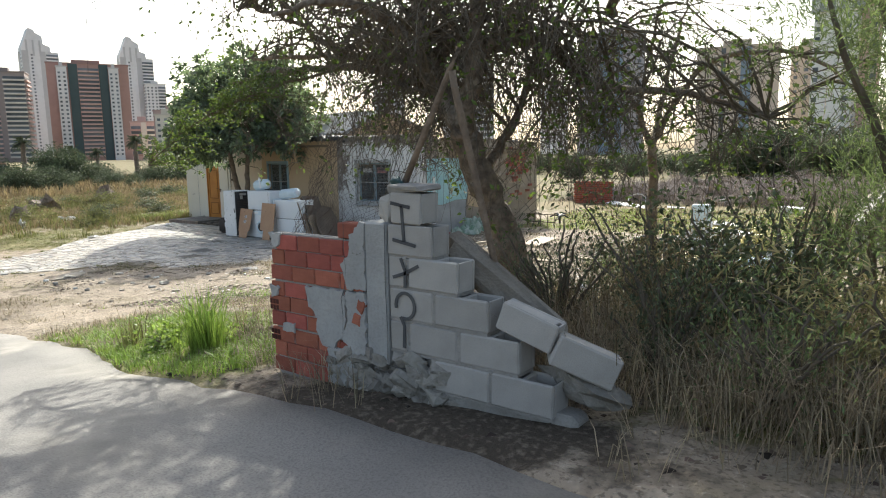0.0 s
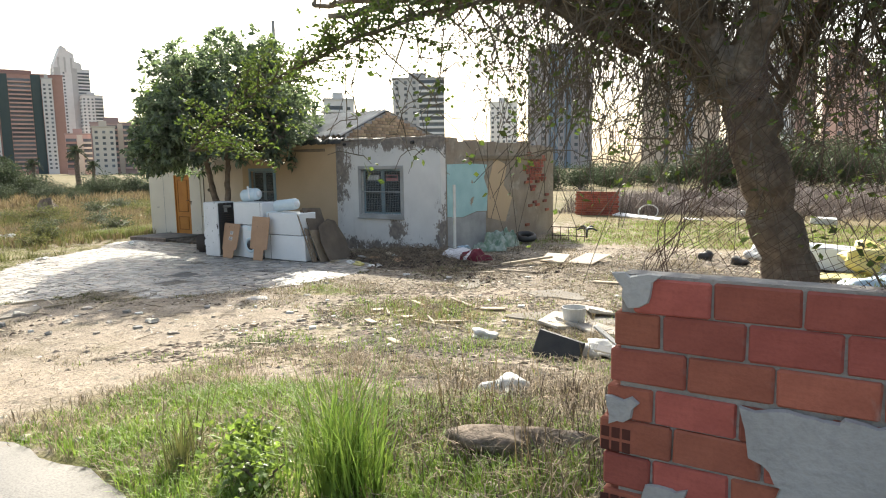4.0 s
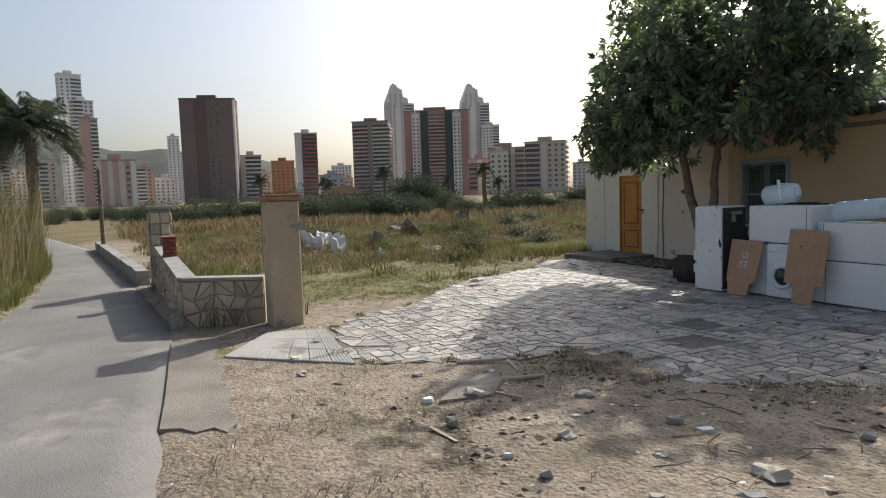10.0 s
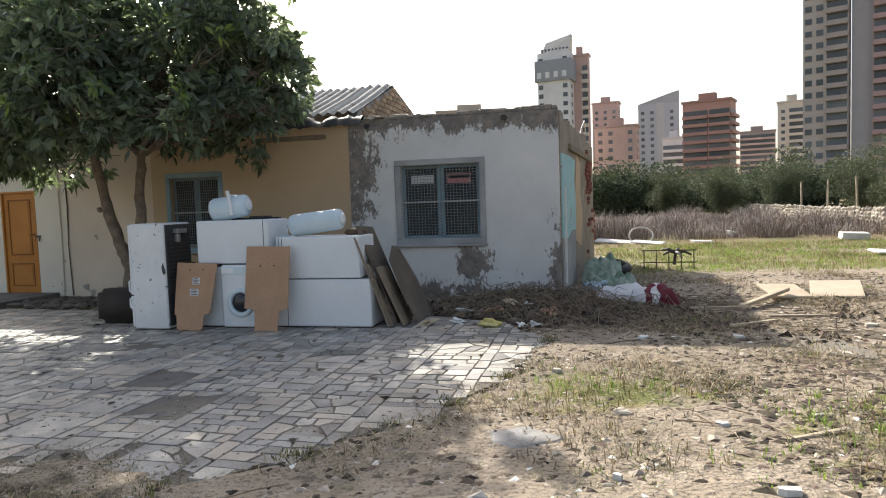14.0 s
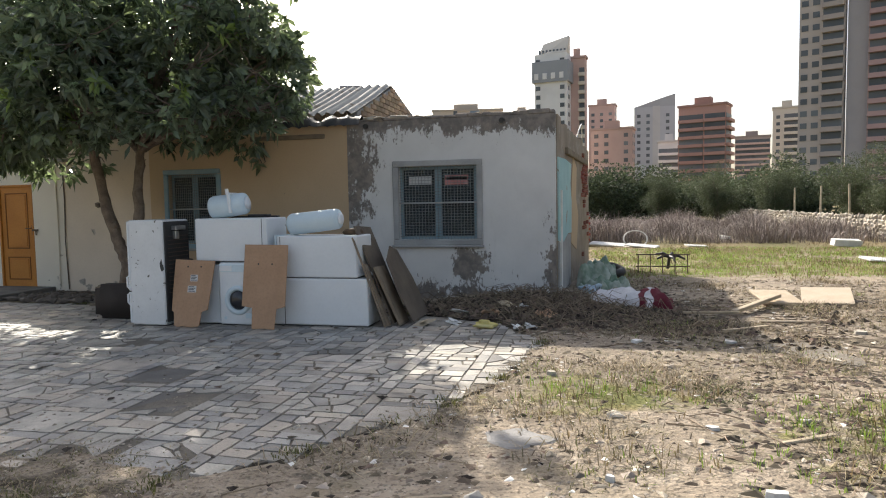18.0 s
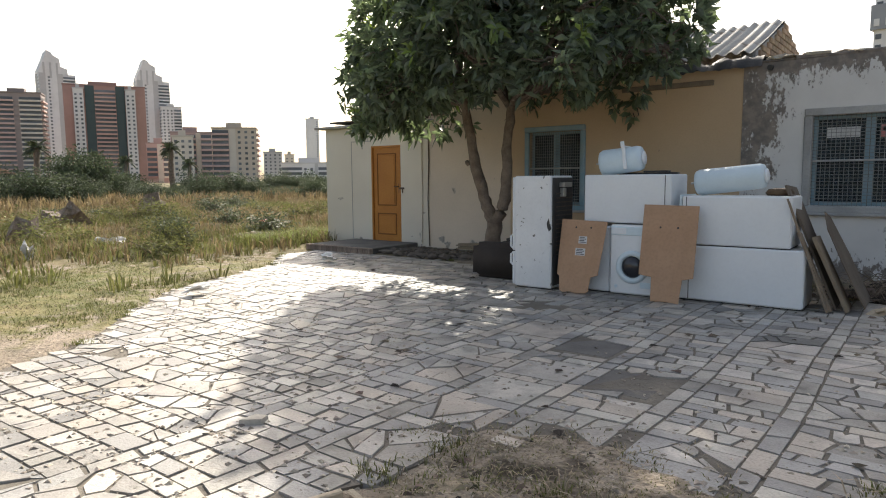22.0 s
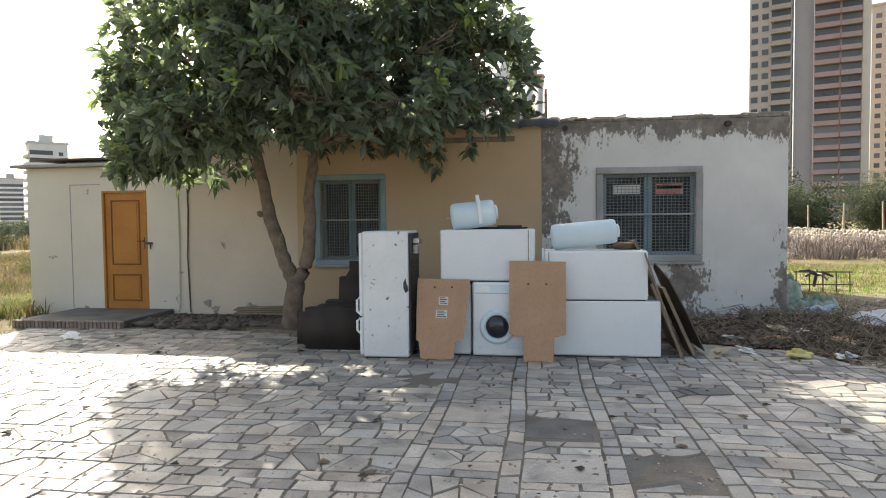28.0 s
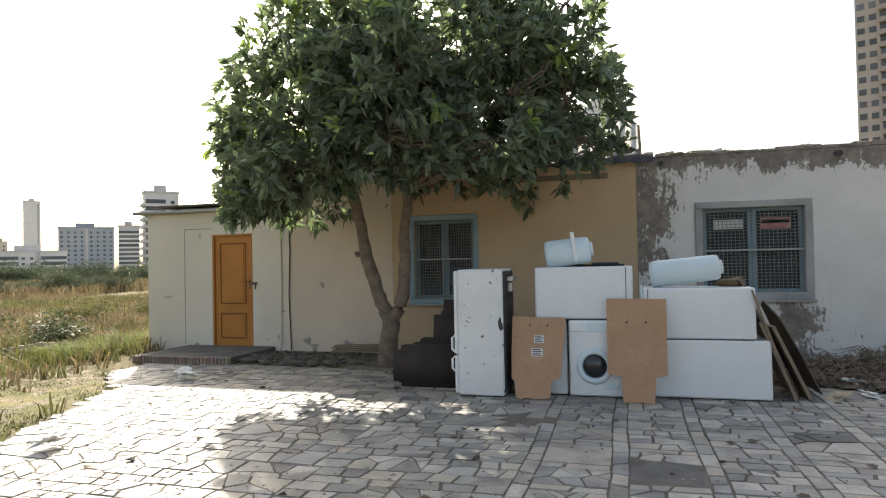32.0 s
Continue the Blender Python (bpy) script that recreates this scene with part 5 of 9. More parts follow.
for k in range(4):
    solid("plank", Build().cbox(-0.5, 0.5, -0.05, 0.05, 0, 0.022, 0.004), M["wood"], "grey weathered plank stacked against the wall", "plank", group="stacked planks", m=pose(-18.95 + 0.05 * (k % 2), 14.62 + 0.02 * k, -0.50 + k * 0.03, 0, -1.5, 2 * k - 3))

# ---- loquat tree in front of the house ----
tree = thing("loquat_tree", "broad-leaved evergreen tree with a forked trunk by the house", "tree", pose(-18.18, 13.9, -0.62))


def crook(pts, r0, r1, n=9, seed=0, wob=0.03, side=9):
    """A bent limb through the points, tapering."""
    rng_ = random.Random(seed)
    pts = [Vector(p) for p in pts]
    out, rad = [], []
    total = len(pts) - 1
    for i in range(n * total + 1):
        t = i / n
        k = min(int(t), total - 1)
        u = t - k
        p0, p1, p2, p3 = pts[max(k - 1, 0)], pts[k], pts[k + 1], pts[min(k + 2, total)]
        q = 0.5 * ((2 * p1) + (p2 - p0) * u + (2 * p0 - 5 * p1 + 4 * p2 - p3) * u * u + (3 * p1 - p0 - 3 * p2 + p3) * u * u * u)
        out.append(q + Vector((rng_.uniform(-wob, wob), rng_.uniform(-wob, wob), rng_.uniform(-wob, wob))) * (0 if i == 0 else 1))
        rad.append((r0 + (r1 - r0) * i / (n * total)) * rng_.uniform(0.93, 1.07))
    return out, rad


CLUMPS = [(0.5, -0.1, 3.9, 1.2), (-0.6, -0.15, 5.05, 1.2), (1.15, -0.2, 5.05, 1.2), (2.2, -0.05, 4.9, 0.95), (0.3, 0.1, 5.55, 0.8), (1.7, 0.2, 5.65, 0.65), (-1.1, 0.1, 5.35, 0.6), (2.75, 0.1, 5.15, 0.5), (-1.8, -0.75, 2.75, 0.5), (-1.55, -0.2, 2.85, 0.75), (2.8, -0.4, 3.65, 0.75), (2.65, -0.3, 4.35, 0.7), (-2.05, -0.3, 3.45, 0.6), (2.7, -0.6, 3.15, 0.65), (-1.5, -1.2, 2.9, 0.7), (-0.6, -1.6, 3.0, 0.75), (0.5, -1.5, 3.5, 1.0), (0.45, -1.3, 4.5, 0.95), (0.5, 1.3, 4.2, 1.0), (-1.75, -1.0, 2.6, 0.5), (2.95, -0.3, 3.2, 0.55), (2.9, -0.1, 3.9, 0.6)]
for k in range(8):
    a = 2 * math.pi * (k + 0.3) / 8
    CLUMPS.append((0.5 + 1.85 * math.cos(a), -0.1 + 1.8 * math.sin(a), 3.75 + 0.25 * math.sin(k * 2.3), 1.02 + 0.1 * math.sin(k * 1.7)))
for k in range(9):
    a = 2 * math.pi * k / 9
    CLUMPS.append((0.5 + 1.85 * math.cos(a), -0.1 + 1.8 * math.sin(a), 3.02 + 0.18 * math.sin(k * 3.1) + 0.12 * math.cos(a), 0.78))
for k in range(6):
    a = 2 * math.pi * (k + 0.5) / 6
    CLUMPS.append((0.5 + 1.6 * math.cos(a), -0.1 + 1.5 * math.sin(a), 4.6 + 0.2 * math.sin(k * 1.9), 0.95))
tb = Build()
for pts, r0, r1, sd in (([(0, 0, 0), (0.02, 0, 0.35), (0.06, 0, 0.72)], 0.16, 0.13, 1), ([(0.05, 0, 0.66), (-0.10, -0.02, 1.05), (-0.28, -0.05, 1.6), (-0.38, -0.08, 2.2), (-0.55, -0.1, 3.0), (-0.7, 0, 3.6)], 0.11, 0.06, 2), ([(0.05, 0, 0.66), (0.24, 0.0, 1.0), (0.29, 0.0, 1.5), (0.30, 0.03, 2.1), (0.42, 0.05, 2.9), (0.55, 0.1, 3.6)], 0.105, 0.06, 3)):
    p, r = crook(pts, r0, r1, 6, sd, 0.012)
    tb.tube(p, r, 10)
tb.lump((0.06, 0.05, 0.08), 5, Matrix.Translation((-0.12, -0.08, 1.35))).lump((0.05, 0.05, 0.06), 8, Matrix.Translation((-0.42, -0.1, 1.7)))
part("trunk", tb, M["bark_pale"], tree, "pale grey-brown forked trunk", True)
lb = Build()
rt = random.Random(12)
for i, (cx, cy, cz, cr) in enumerate(CLUMPS):
    s = (-0.5, -0.1, 2.7) if cx < 0 else (0.3, 0.05, 2.6)
    p, r = crook([s, ((s[0] + cx) / 2, (s[1] + cy) / 2, (s[2] + cz) / 2 + 0.1), (cx, cy, cz)], 0.05, 0.02, 5, i, 0.03)
    lb.tube(p, r, 6)
    for k in range(9):
        v = Vector((rt.gauss(0, 1), rt.gauss(0, 1), rt.gauss(0, 0.8))).normalized() * cr * 0.8
        p, r = crook([(cx, cy, cz), (cx + v.x * 0.5, cy + v.y * 0.5, cz + v.z * 0.5 - 0.05), (cx + v.x, cy + v.y, cz + v.z)], 0.016, 0.006, 3, k, 0.03)
        lb.tube(p, r, 4)
part("branchwork", lb, M["bark"], tree, smooth=True)
ng = np.random.default_rng(5)
cen, dirs, ycen, ydirs = [], [], [], []
for cx, cy, cz, cr in CLUMPS:
    for k in range(int(92 * cr * cr + 22)):
        v = ng.normal(size=3)
        v /= np.linalg.norm(v)
        q = np.array([cx, cy, cz]) + v * cr * ng.uniform(0.6, 1.05) * np.array([1, 1, 0.92])
        if q[2] < (2.0 if q[0] < -1.0 else 2.38) + ng.uniform(-0.12, 0.3):
            continue
        if noise.noise(Vector(q * 1.25)) < (-0.34 if abs(q[0] - 0.4) < 0.75 and q[2] < 5.2 else -0.13) + 0.09 * ng.normal():
            continue
        tip = v * 0.85 + np.array([0, 0, 0.15]) + ng.normal(size=3) * 0.3
        tip /= np.linalg.norm(tip)
        # More bright-coloured leaves sunward and on top: backlight put into colour.
        sunlit = ng.random() < (0.17 if q[0] < 0.2 else 0.08) and v[2] > -0.2
        for j in range(11):
            d_ = tip * ng.uniform(0.25, 0.9) + ng.normal(size=3) * 0.62
            (ycen if sunlit else cen).append(q + ng.normal(size=3) * 0.035)
            (ydirs if sunlit else dirs).append(d_)
leaves("crown", cen, dirs, 0.205, 0.085, M["leaf"], tree, ng, 0.2)
leaves("young_growth", ycen, ydirs, 0.2, 0.065, M["leaf_bright"], tree, ng, 0.2, "bright leaves coloured as if backlit")

# ---- gateway pillar and stone-clad wall by the lane ----
pil = thing("gate_pillar", "square rendered gate pillar with a tiled cap, chipped at the base", "pillar", pose(-17.78, 5.08, -0.64))
part("shaft", Build().cbox(-0.225, 0.225, -0.225, 0.225, 0, 1.82, 0.02, jit=0.004), M["pillar"], pil)
cap = part("cap", Build().cbox(-0.27, 0.27, -0.27, 0.27, 1.822, 1.87, 0.012, jit=0.004).cbox(-0.25, 0.25, -0.25, 0.25, 1.872, 1.91, 0.01, jit=0.004).cbox(-0.18, 0.18, -0.18, 0.18, 1.912, 1.935, 0.01, jit=0.004), M["cap"], pil, "layered terracotta cap")
part("broken_patch", Build().lump((0.02, 0.1, 0.06), 7, Matrix.Translation((0.215, 0.16, 1.45)), 0.5).lump((0.03, 0.07, 0.1), 9, Matrix.Translation((0.21, -0.12, 0.06)), 0.5), M["mortar"], pil)


def clad_wall(name, label, p0, p1, z0, z1a, z1b, thick, cell, seed):
    """A low wall faced with irregular flat stones on its right-hand side, seen from p0 to p1."""
    t = thing(name, label, "wall", pose(0, 0, 0), kind="structure")
    a, c = Vector((*p0, 0)), Vector((*p1, 0))
    u = (c - a).normalized()
    nrm = Vector((u.y, -u.x, 0))
    ln = (c - a).length
    core = Build()
    m = Matrix(((u.x, -nrm.x, 0, a.x), (u.y, -nrm.y, 0, a.y), (0, 0, 1, 0), (0, 0, 0, 1)))
    core.add([(0, 0.02, z0), (ln, 0.02, z0), (ln, thick, z0), (0, thick, z0), (0, 0.02, z1a), (ln, 0.02, z1b), (ln, thick, z1b), (0, thick, z1a)], [(0, 3, 2, 1), (4, 5, 6, 7), (0, 1, 5, 4), (1, 2, 6, 5), (2, 3, 7, 6), (3, 0, 4, 7)], m)
    part("core", core, M["clad_joint"], t)
    cp = Build()
    k = max(2, int(ln / 0.5))
    for i in range(k):
        xa, xb = ln * i / k + 0.004, ln * (i + 1) / k - 0.004
        za, zb = z1a + (z1b - z1a) * i / k, z1a + (z1b - z1a) * (i + 1) / k
        cp.add([(xa, -0.03, za), (xb, -0.03, zb), (xb, thick + 0.03, zb), (xa, thick + 0.03, za), (xa, -0.03, za + 0.045), (xb, -0.03, zb + 0.045), (xb, thick + 0.03, zb + 0.045), (xa, thick + 0.03, za + 0.045)], [(0, 3, 2, 1), (4, 5, 6, 7), (0, 1, 5, 4), (1, 2, 6, 5), (2, 3, 7, 6), (3, 0, 4, 7)], m)
    part("coping", cp, M["concrete"], t)
    r = random.Random(seed)
    nx, nz = max(2, round(ln / cell)), max(2, round((z1a - z0) / (cell * 0.9)))
    g = {}
    for i in range(nx + 1):
        for j in range(nz + 1):
            jx = 0 if i in (0, nx) else r.uniform(-0.32, 0.32) * cell
            jz = 0 if j in (0, nz) else r.uniform(-0.3, 0.3) * cell
            x = ln * i / nx + jx
            top = z1a + (z1b - z1a) * x / ln
            g[i, j] = (x, z0 + (top - z0) * j / nz + jz)
    fm = Matrix(((u.x, 0, nrm.x, a.x), (u.y, 0, nrm.y, a.y), (0, 1, 0, 0), (0, 0, 0, 1)))
    for i in range(nx):
        for j in range(nz):
            q = [g[i, j], g[i + 1, j], g[i + 1, j + 1], g[i, j + 1]]
            tris = [q] if r.random() < 0.5 else ([[q[0], q[1], q[2]], [q[0], q[2], q[3]]] if r.random() < 0.5 else [[q[0], q[1], q[3]], [q[1], q[2], q[3]]])
            for poly in tris:
                cx, cz = sum(p[0] for p in poly) / len(poly), sum(p[1] for p in poly) / len(poly)
                small = [(cx + (p[0] - cx) * 0.91, cz + (p[1] - cz) * 0.91) for p in poly]
                part("stone", Build().prism(small, -0.025, r.uniform(0.0, 0.018), fm, 0.012), M["clad"], t)
    return t


clad_wall("stone_wall_1", "low wall faced with irregular flat stones beside the gate", (-18.38, 3.74), (-18.02, 4.84), -0.66, 0.06, 0.03, 0.2, 0.24, 3)
clad_wall("stone_wall_2", "low stone-faced wall along the lane", (-23.4, 3.62), (-18.42, 3.72), -0.66, 0.25, 0.06, 0.2, 0.26, 5)
p2 = thing("stone_pillar", "tall stone-faced gate pillar with a slab cap", "pillar", pose(-23.6, 3.75, -0.64))
part("core", Build().cbox(-0.2, 0.2, -0.2, 0.2, 0, 1.7, 0.01), M["mortar"], p2)
part("cap", Build().cbox(-0.27, 0.27, -0.27, 0.27, 1.702, 1.77, 0.012), M["concrete"], p2)
for j in range(7):
    for s in range(4):
        for i in range(2):
            st = Build().cbox(-0.088, 0.088, -0.02, 0.022, -0.105, 0.105, 0.015, jit=0.012)
            part("stone", st, M["clad"], p2, m=pose(0, 0, 0, 0, 0, 90 * s) @ pose(-0.1 + 0.2 * i, -0.215, 0.13 + j * 0.23))
bp = thing("brick_post", "short red brick post on the wall", "post", pose(-21.3, 3.78, 0.14))
for j in range(6):
    for i in range(2):
        part("brick", Build().cbox(-0.115, 0.115, -0.055, 0.055, -0.03, 0.03, 0.006, jit=0.003), M["brick"], bp, m=pose(0, 0, 0.03 + j * 0.068, 0, 0, 90 * (j % 2)) @ pose(0, -0.058 + 0.116 * i, 0))
part("cap", Build().cbox(-0.14, 0.14, -0.14, 0.14, 0.41, 0.44, 0.008), M["brick"], bp)
solid("grey_box", Build().cbox(-0.06, 0.06, -0.05, 0.05, 0, 0.32, 0.01), M["concrete"], "small grey service box at the wall's foot", "box", m=pose(-18.28, 3.62, -0.62, 0, 0, 10))
lw = Build()
for i in range(30):
    t0, t1 = i / 30, (i + 1) / 30
    xa, ya = -24.2 - 13.8 * t0, 3.25 - 1.25 * t0
    xb, yb = -24.2 - 13.8 * t1, 3.25 - 1.25 * t1
    zz, ze = (-0.30 + 0.05 * noise.noise(Vector((q * 0.6, 0, 4))) for q in (i, i + 1))
    lw.add([(xa, ya, -0.7), (xb, yb, -0.7), (xb, yb + 0.25, -0.7), (xa, ya + 0.25, -0.7), (xa, ya, zz), (xb, yb, ze), (xb, yb + 0.25, ze), (xa, ya + 0.25, zz)], [(0, 3, 2, 1), (4, 5, 6, 7), (0, 1, 5, 4), (1, 2, 6, 5), (2, 3, 7, 6), (3, 0, 4, 7)])
solid("lane_wall", lw, M["concrete"], "low crumbling concrete wall along the lane", "wall", "structure")
# lane apron: broken concrete slabs and ribbed tiles at the gate
ap = [(-17.3, 3.50), (-16.4, 3.41), (-15.7, 3.35), (-14.7, 3.26), (-13.85, 3.18), (-13.78, 3.34), (-13.62, 3.44), (-13.66, 3.58), (-13.5, 3.66), (-13.7, 3.78), (-14.1, 3.76), (-14.6, 3.86), (-15.1, 3.82), (-15.6, 3.92), (-16.1, 3.86), (-16.6, 3.98), (-17.25, 4.02)]
b = Build().prism(ap, -0.7, -0.604, inset=0.02)
solid("concrete_apron", b, M["apron"], "broken concrete apron along the lane", "pavement", "structure")
rib = thing("ribbed_tiles", "strip of grey ribbed concrete tiles at the gate", "paving", pose(0, 0, 0), kind="structure")
corner = [Vector(p) for p in ((-16.1, 3.98), (-14.95, 5.2), (-17.0, 5.45), (-17.2, 4.7))]
for i in range(6):
    for j in range(3):
        quad = []
        for u, v in ((i / 6, j / 3), ((i + 1) / 6, j / 3), ((i + 1) / 6, (j + 1) / 3), (i / 6, (j + 1) / 3)):
            quad.append(corner[0].lerp(corner[1], u).lerp(corner[3].lerp(corner[2], u), v))
        mid = sum(quad, Vector((0, 0))) / 4
        quad = [mid + (q - mid) * 0.97 for q in quad]
        tile = Build().prism([(q.x, q.y) for q in quad], -0.65, -0.598)
        for k in range(6):
            a0, a1 = (k + 0.2) / 6, (k + 0.8) / 6
            tile.prism([tuple(quad[0].lerp(quad[1], a0)), tuple(quad[0].lerp(quad[1], a1)), tuple(quad[3].lerp(quad[2], a1)), tuple(quad[3].lerp(quad[2], a0))], -0.599, -0.590)
        part("tile", tile, M["pale_concrete"], rib)

# ---- broken wall at the lane ----
WY = 2.57
bw = thing("broken_wall", "broken wall of hollow red bricks and grey concrete blocks", "wall", pose(0, 0, 0), kind="structure")
rw = random.Random(21)


def hollow_brick(l, h, d=0.12):
    b = Build().cbox(0, l, 0, d, 0, h, 0.006, jit=0.002)
    return b


x_lo = {0: -2.46, 1: -2.45, 2: -2.47, 3: -2.47, 4: -2.48, 5: -2.46, 6: -2.45, 7: -2.44, 8: -2.38}
for row in range(9):
    z = 0.335 + row * 0.117 + 0.004 * math.sin(row * 2.2)
    x, end = x_lo[row] + (0.10 if row % 2 else 0.0) * 0, -1.50
    first = True
    while x < end - 0.05:
        l = (rw.uniform(0.12, 0.16) if first and row % 2 else rw.uniform(0.225, 0.255))
        l = min(l, end - x)
        part("brick", hollow_brick(l - 0.008, 0.108), M["brick"], bw, m=pose(x, WY + rw.uniform(-0.004, 0.004), z))
        first = False
        x += l
for k in range(1):
    part("brick", hollow_brick(0.235, 0.105), M["brick"], bw, m=pose(-1.735, WY, 1.392))
# Dark plates on the face stand for the shade in the brick's cells.
for zz in (0.80, 0.57):
    g = Build()
    for i in range(2):
        for j in range(3):
            g.box(-2.475 + j * 0.034, -2.449 + j * 0.034, WY - 0.006, WY - 0.002, zz + 0.006 + i * 0.045, zz + 0.04 + i * 0.045)
    part("brick_cells", g, M["brick_dark"], bw, "dark plates coloured as shaded brick cells")
core = Build().box(-2.42, -1.50, WY + 0.012, WY + 0.10, 0.2, 1.385)
part("mortar_bed", core, M["mortar"], bw)
def ragged(poly, step=0.03, jag=0.011):
    """The polygon with its edges broken into short uneven bits."""
    out = []
    for (xa, za), (xb, zb) in zip(poly, poly[1:] + poly[:1]):
        n = max(1, round(math.hypot(xb - xa, zb - za) / step))
        out += [(xa + (xb - xa) * i / n + rw.uniform(-jag, jag), za + (zb - za) * i / n + rw.uniform(-jag, jag)) for i in range(n)]
    return out


yz = Matrix(((1, 0, 0, 0), (0, 0, -1, WY), (0, 1, 0, 0), (0, 0, 0, 1)))
for poly, th in (([(-2.06, 1.02), (-1.68, 1.04), (-1.66, 0.86), (-1.70, 0.72), (-1.80, 0.60), (-1.90, 0.62), (-1.97, 0.72), (-1.95, 0.80), (-2.03, 0.88)], 0.018),
                 ([(-1.70, 1.22), (-1.62, 1.30), (-1.60, 1.42), (-1.50, 1.51), (-1.47, 1.51), (-1.47, 1.05), (-1.64, 1.05)], 0.02),
                 ([(-1.66, 1.04), (-1.47, 1.04), (-1.47, 0.62), (-1.62, 0.60), (-1.70, 0.70), (-1.64, 0.86)], 0.026),
                 ([(-2.44, 1.39), (-2.30, 1.39), (-2.33, 1.30), (-2.40, 1.28)], 0.016),
                 ([(-2.47, 0.98), (-2.36, 0.99), (-2.38, 0.92), (-2.46, 0.90)], 0.012),
                 ([(-2.34, 0.72), (-2.20, 0.73), (-2.20, 0.66), (-2.35, 0.65)], 0.012),
                 ([(-1.85, 0.62), (-1.62, 0.60), (-1.60, 0.36), (-1.86, 0.36)], 0.022)):
    part("mortar_patch", Build().prism(ragged(poly), 0.0, th, yz, 0.004), M["grey_render"], bw, "smeared grey mortar")
for x, z in ((-1.60, 0.83), (-1.56, 0.92)):
    part("brick", Build().cbox(0, 0.075, -0.002, 0.03, 0, 0.085, 0.012, jit=0.01), M["brick"], bw, m=pose(x, WY - 0.03, z, 0, 20, 0))
part("column", Build().cbox(-1.478, -1.287, WY - 0.009, WY + 0.19, 0.58, 1.515, 0.012, jit=0.005), M["grey_render"], bw, "grey cast column")
# rubble footing
for k in range(62):
    x = rw.uniform(-1.85, -0.86)
    sz = rw.uniform(0.03, 0.085)
    part("footing_stone", Build().cbox(-sz * 1.3, sz * 1.3, -0.06, 0.07, -sz * 0.7, sz * 0.7, sz * 0.35, None, sz * 0.3), M["rough_cement"], bw, m=pose(x, WY + 0.035 + rw.uniform(-0.02, 0.02), rw.uniform(0.36, 0.65), rw.uniform(-25, 25), rw.uniform(-35, 35), rw.uniform(-20, 20)))
part("footing_stone", Build().cbox(-0.13, 0.12, -0.05, 0.06, -0.06, 0.06, 0.03, None, 0.016), M["rough_cement"], bw, m=pose(-1.12, WY - 0.01, 0.50, -8, 18, 4))
for pts in ([(-1.655, 1.50), (-1.66, 1.32), (-1.645, 1.18), (-1.665, 1.06), (-1.70, 0.98), (-1.69, 0.85), (-1.70, 0.72), (-1.76, 0.62), (-1.84, 0.55)], [(-1.485, 1.50), (-1.478, 1.2), (-1.49, 1.02), (-1.56, 0.98), (-1.68, 1.0)], [(-1.29, 1.52), (-1.295, 1.1), (-1.285, 0.8), (-1.29, 0.6)], [(-1.9, 0.53), (-1.75, 0.57), (-1.62, 0.56), (-1.45, 0.60), (-1.2, 0.58), (-1.0, 0.62)]):
    part("crack", Build().tube([(x, WY - 0.018 + rw.uniform(-0.002, 0.002), z) for x, z in pts], 0.0022, 4), M["paint_black"], bw)
part("footing", Build().cbox(-1.88, 0.02, WY + 0.02, WY + 0.22, 0.1, 0.50, 0.03, jit=0.015).cbox(-1.85, -0.93, WY + 0.05, WY + 0.2, 0.45, 0.68, 0.03, jit=0.01), M["mortar"], bw)


def block(l, h=0.19, d=0.195, fill=0.35):
    """A hollow concrete block: shells, ends and a web round open cells."""
    b, t = Build(), 0.03
    b.cbox(0, l, 0, t, 0, h, 0.009, jit=0.003).cbox(0, l, d - t, d, 0, h, 0.009, jit=0.003)
    n = 2 if l > 0.3 else 1
    for i in range(n + 1):
        xa = (l - t) * i / n
        b.cbox(xa + (0.018 if i == n else 0.0), xa + t - (0.0 if i else 0.0), t, d - t, 0.004, h - 0.004, 0.004)
    return b.box(t, l - t, t, d - t, 0.0, h * fill)


ROWS_B = [(1.515, [(-1.255, -1.01)]), (1.315, [(-1.285, -0.925)]), (1.112, [(-1.285, -1.13), (-1.12, -0.735)]), (0.905, [(-1.285, -0.925), (-0.915, -0.525)]), (0.695, [(-1.285, -1.13), (-1.12, -0.745), (-0.735, -0.32)]), (0.485, [(-0.925, -0.52), (-0.51, -0.10)])]
for z, cells in ROWS_B:
    for xa, xb in cells:
        part("concrete_block", block(xb - xa - 0.01, 0.192), M["block"], bw, m=pose(xa + 0.005, WY + rw.uniform(-0.004, 0.004), z))
part("block_fragment", Build().cbox(-0.05, 0.05, 0, 0.16, 0, 0.17, 0.03, jit=0.02), M["block"], bw, m=pose(-1.32, WY + 0.02, 1.52))
part("block_cap", Build().cbox(-1.27, -1.0, WY - 0.012, WY + 0.2, 1.71, 1.755, 0.015, jit=0.01), M["mortar"], bw)
core = Build()
for z, cells in ROWS_B[1:]:
    core.box(cells[0][0] + 0.004, cells[-1][1] - 0.012, WY + 0.008, WY + 0.185, z - 0.018, z + 0.004)
    for xa, xb in cells[:-1]:
        core.box(xb - 0.008, xb + 0.018, WY + 0.008, WY + 0.185, z + 0.0045, z + 0.19)
part("mortar_joints", core, M["mortar"], bw)

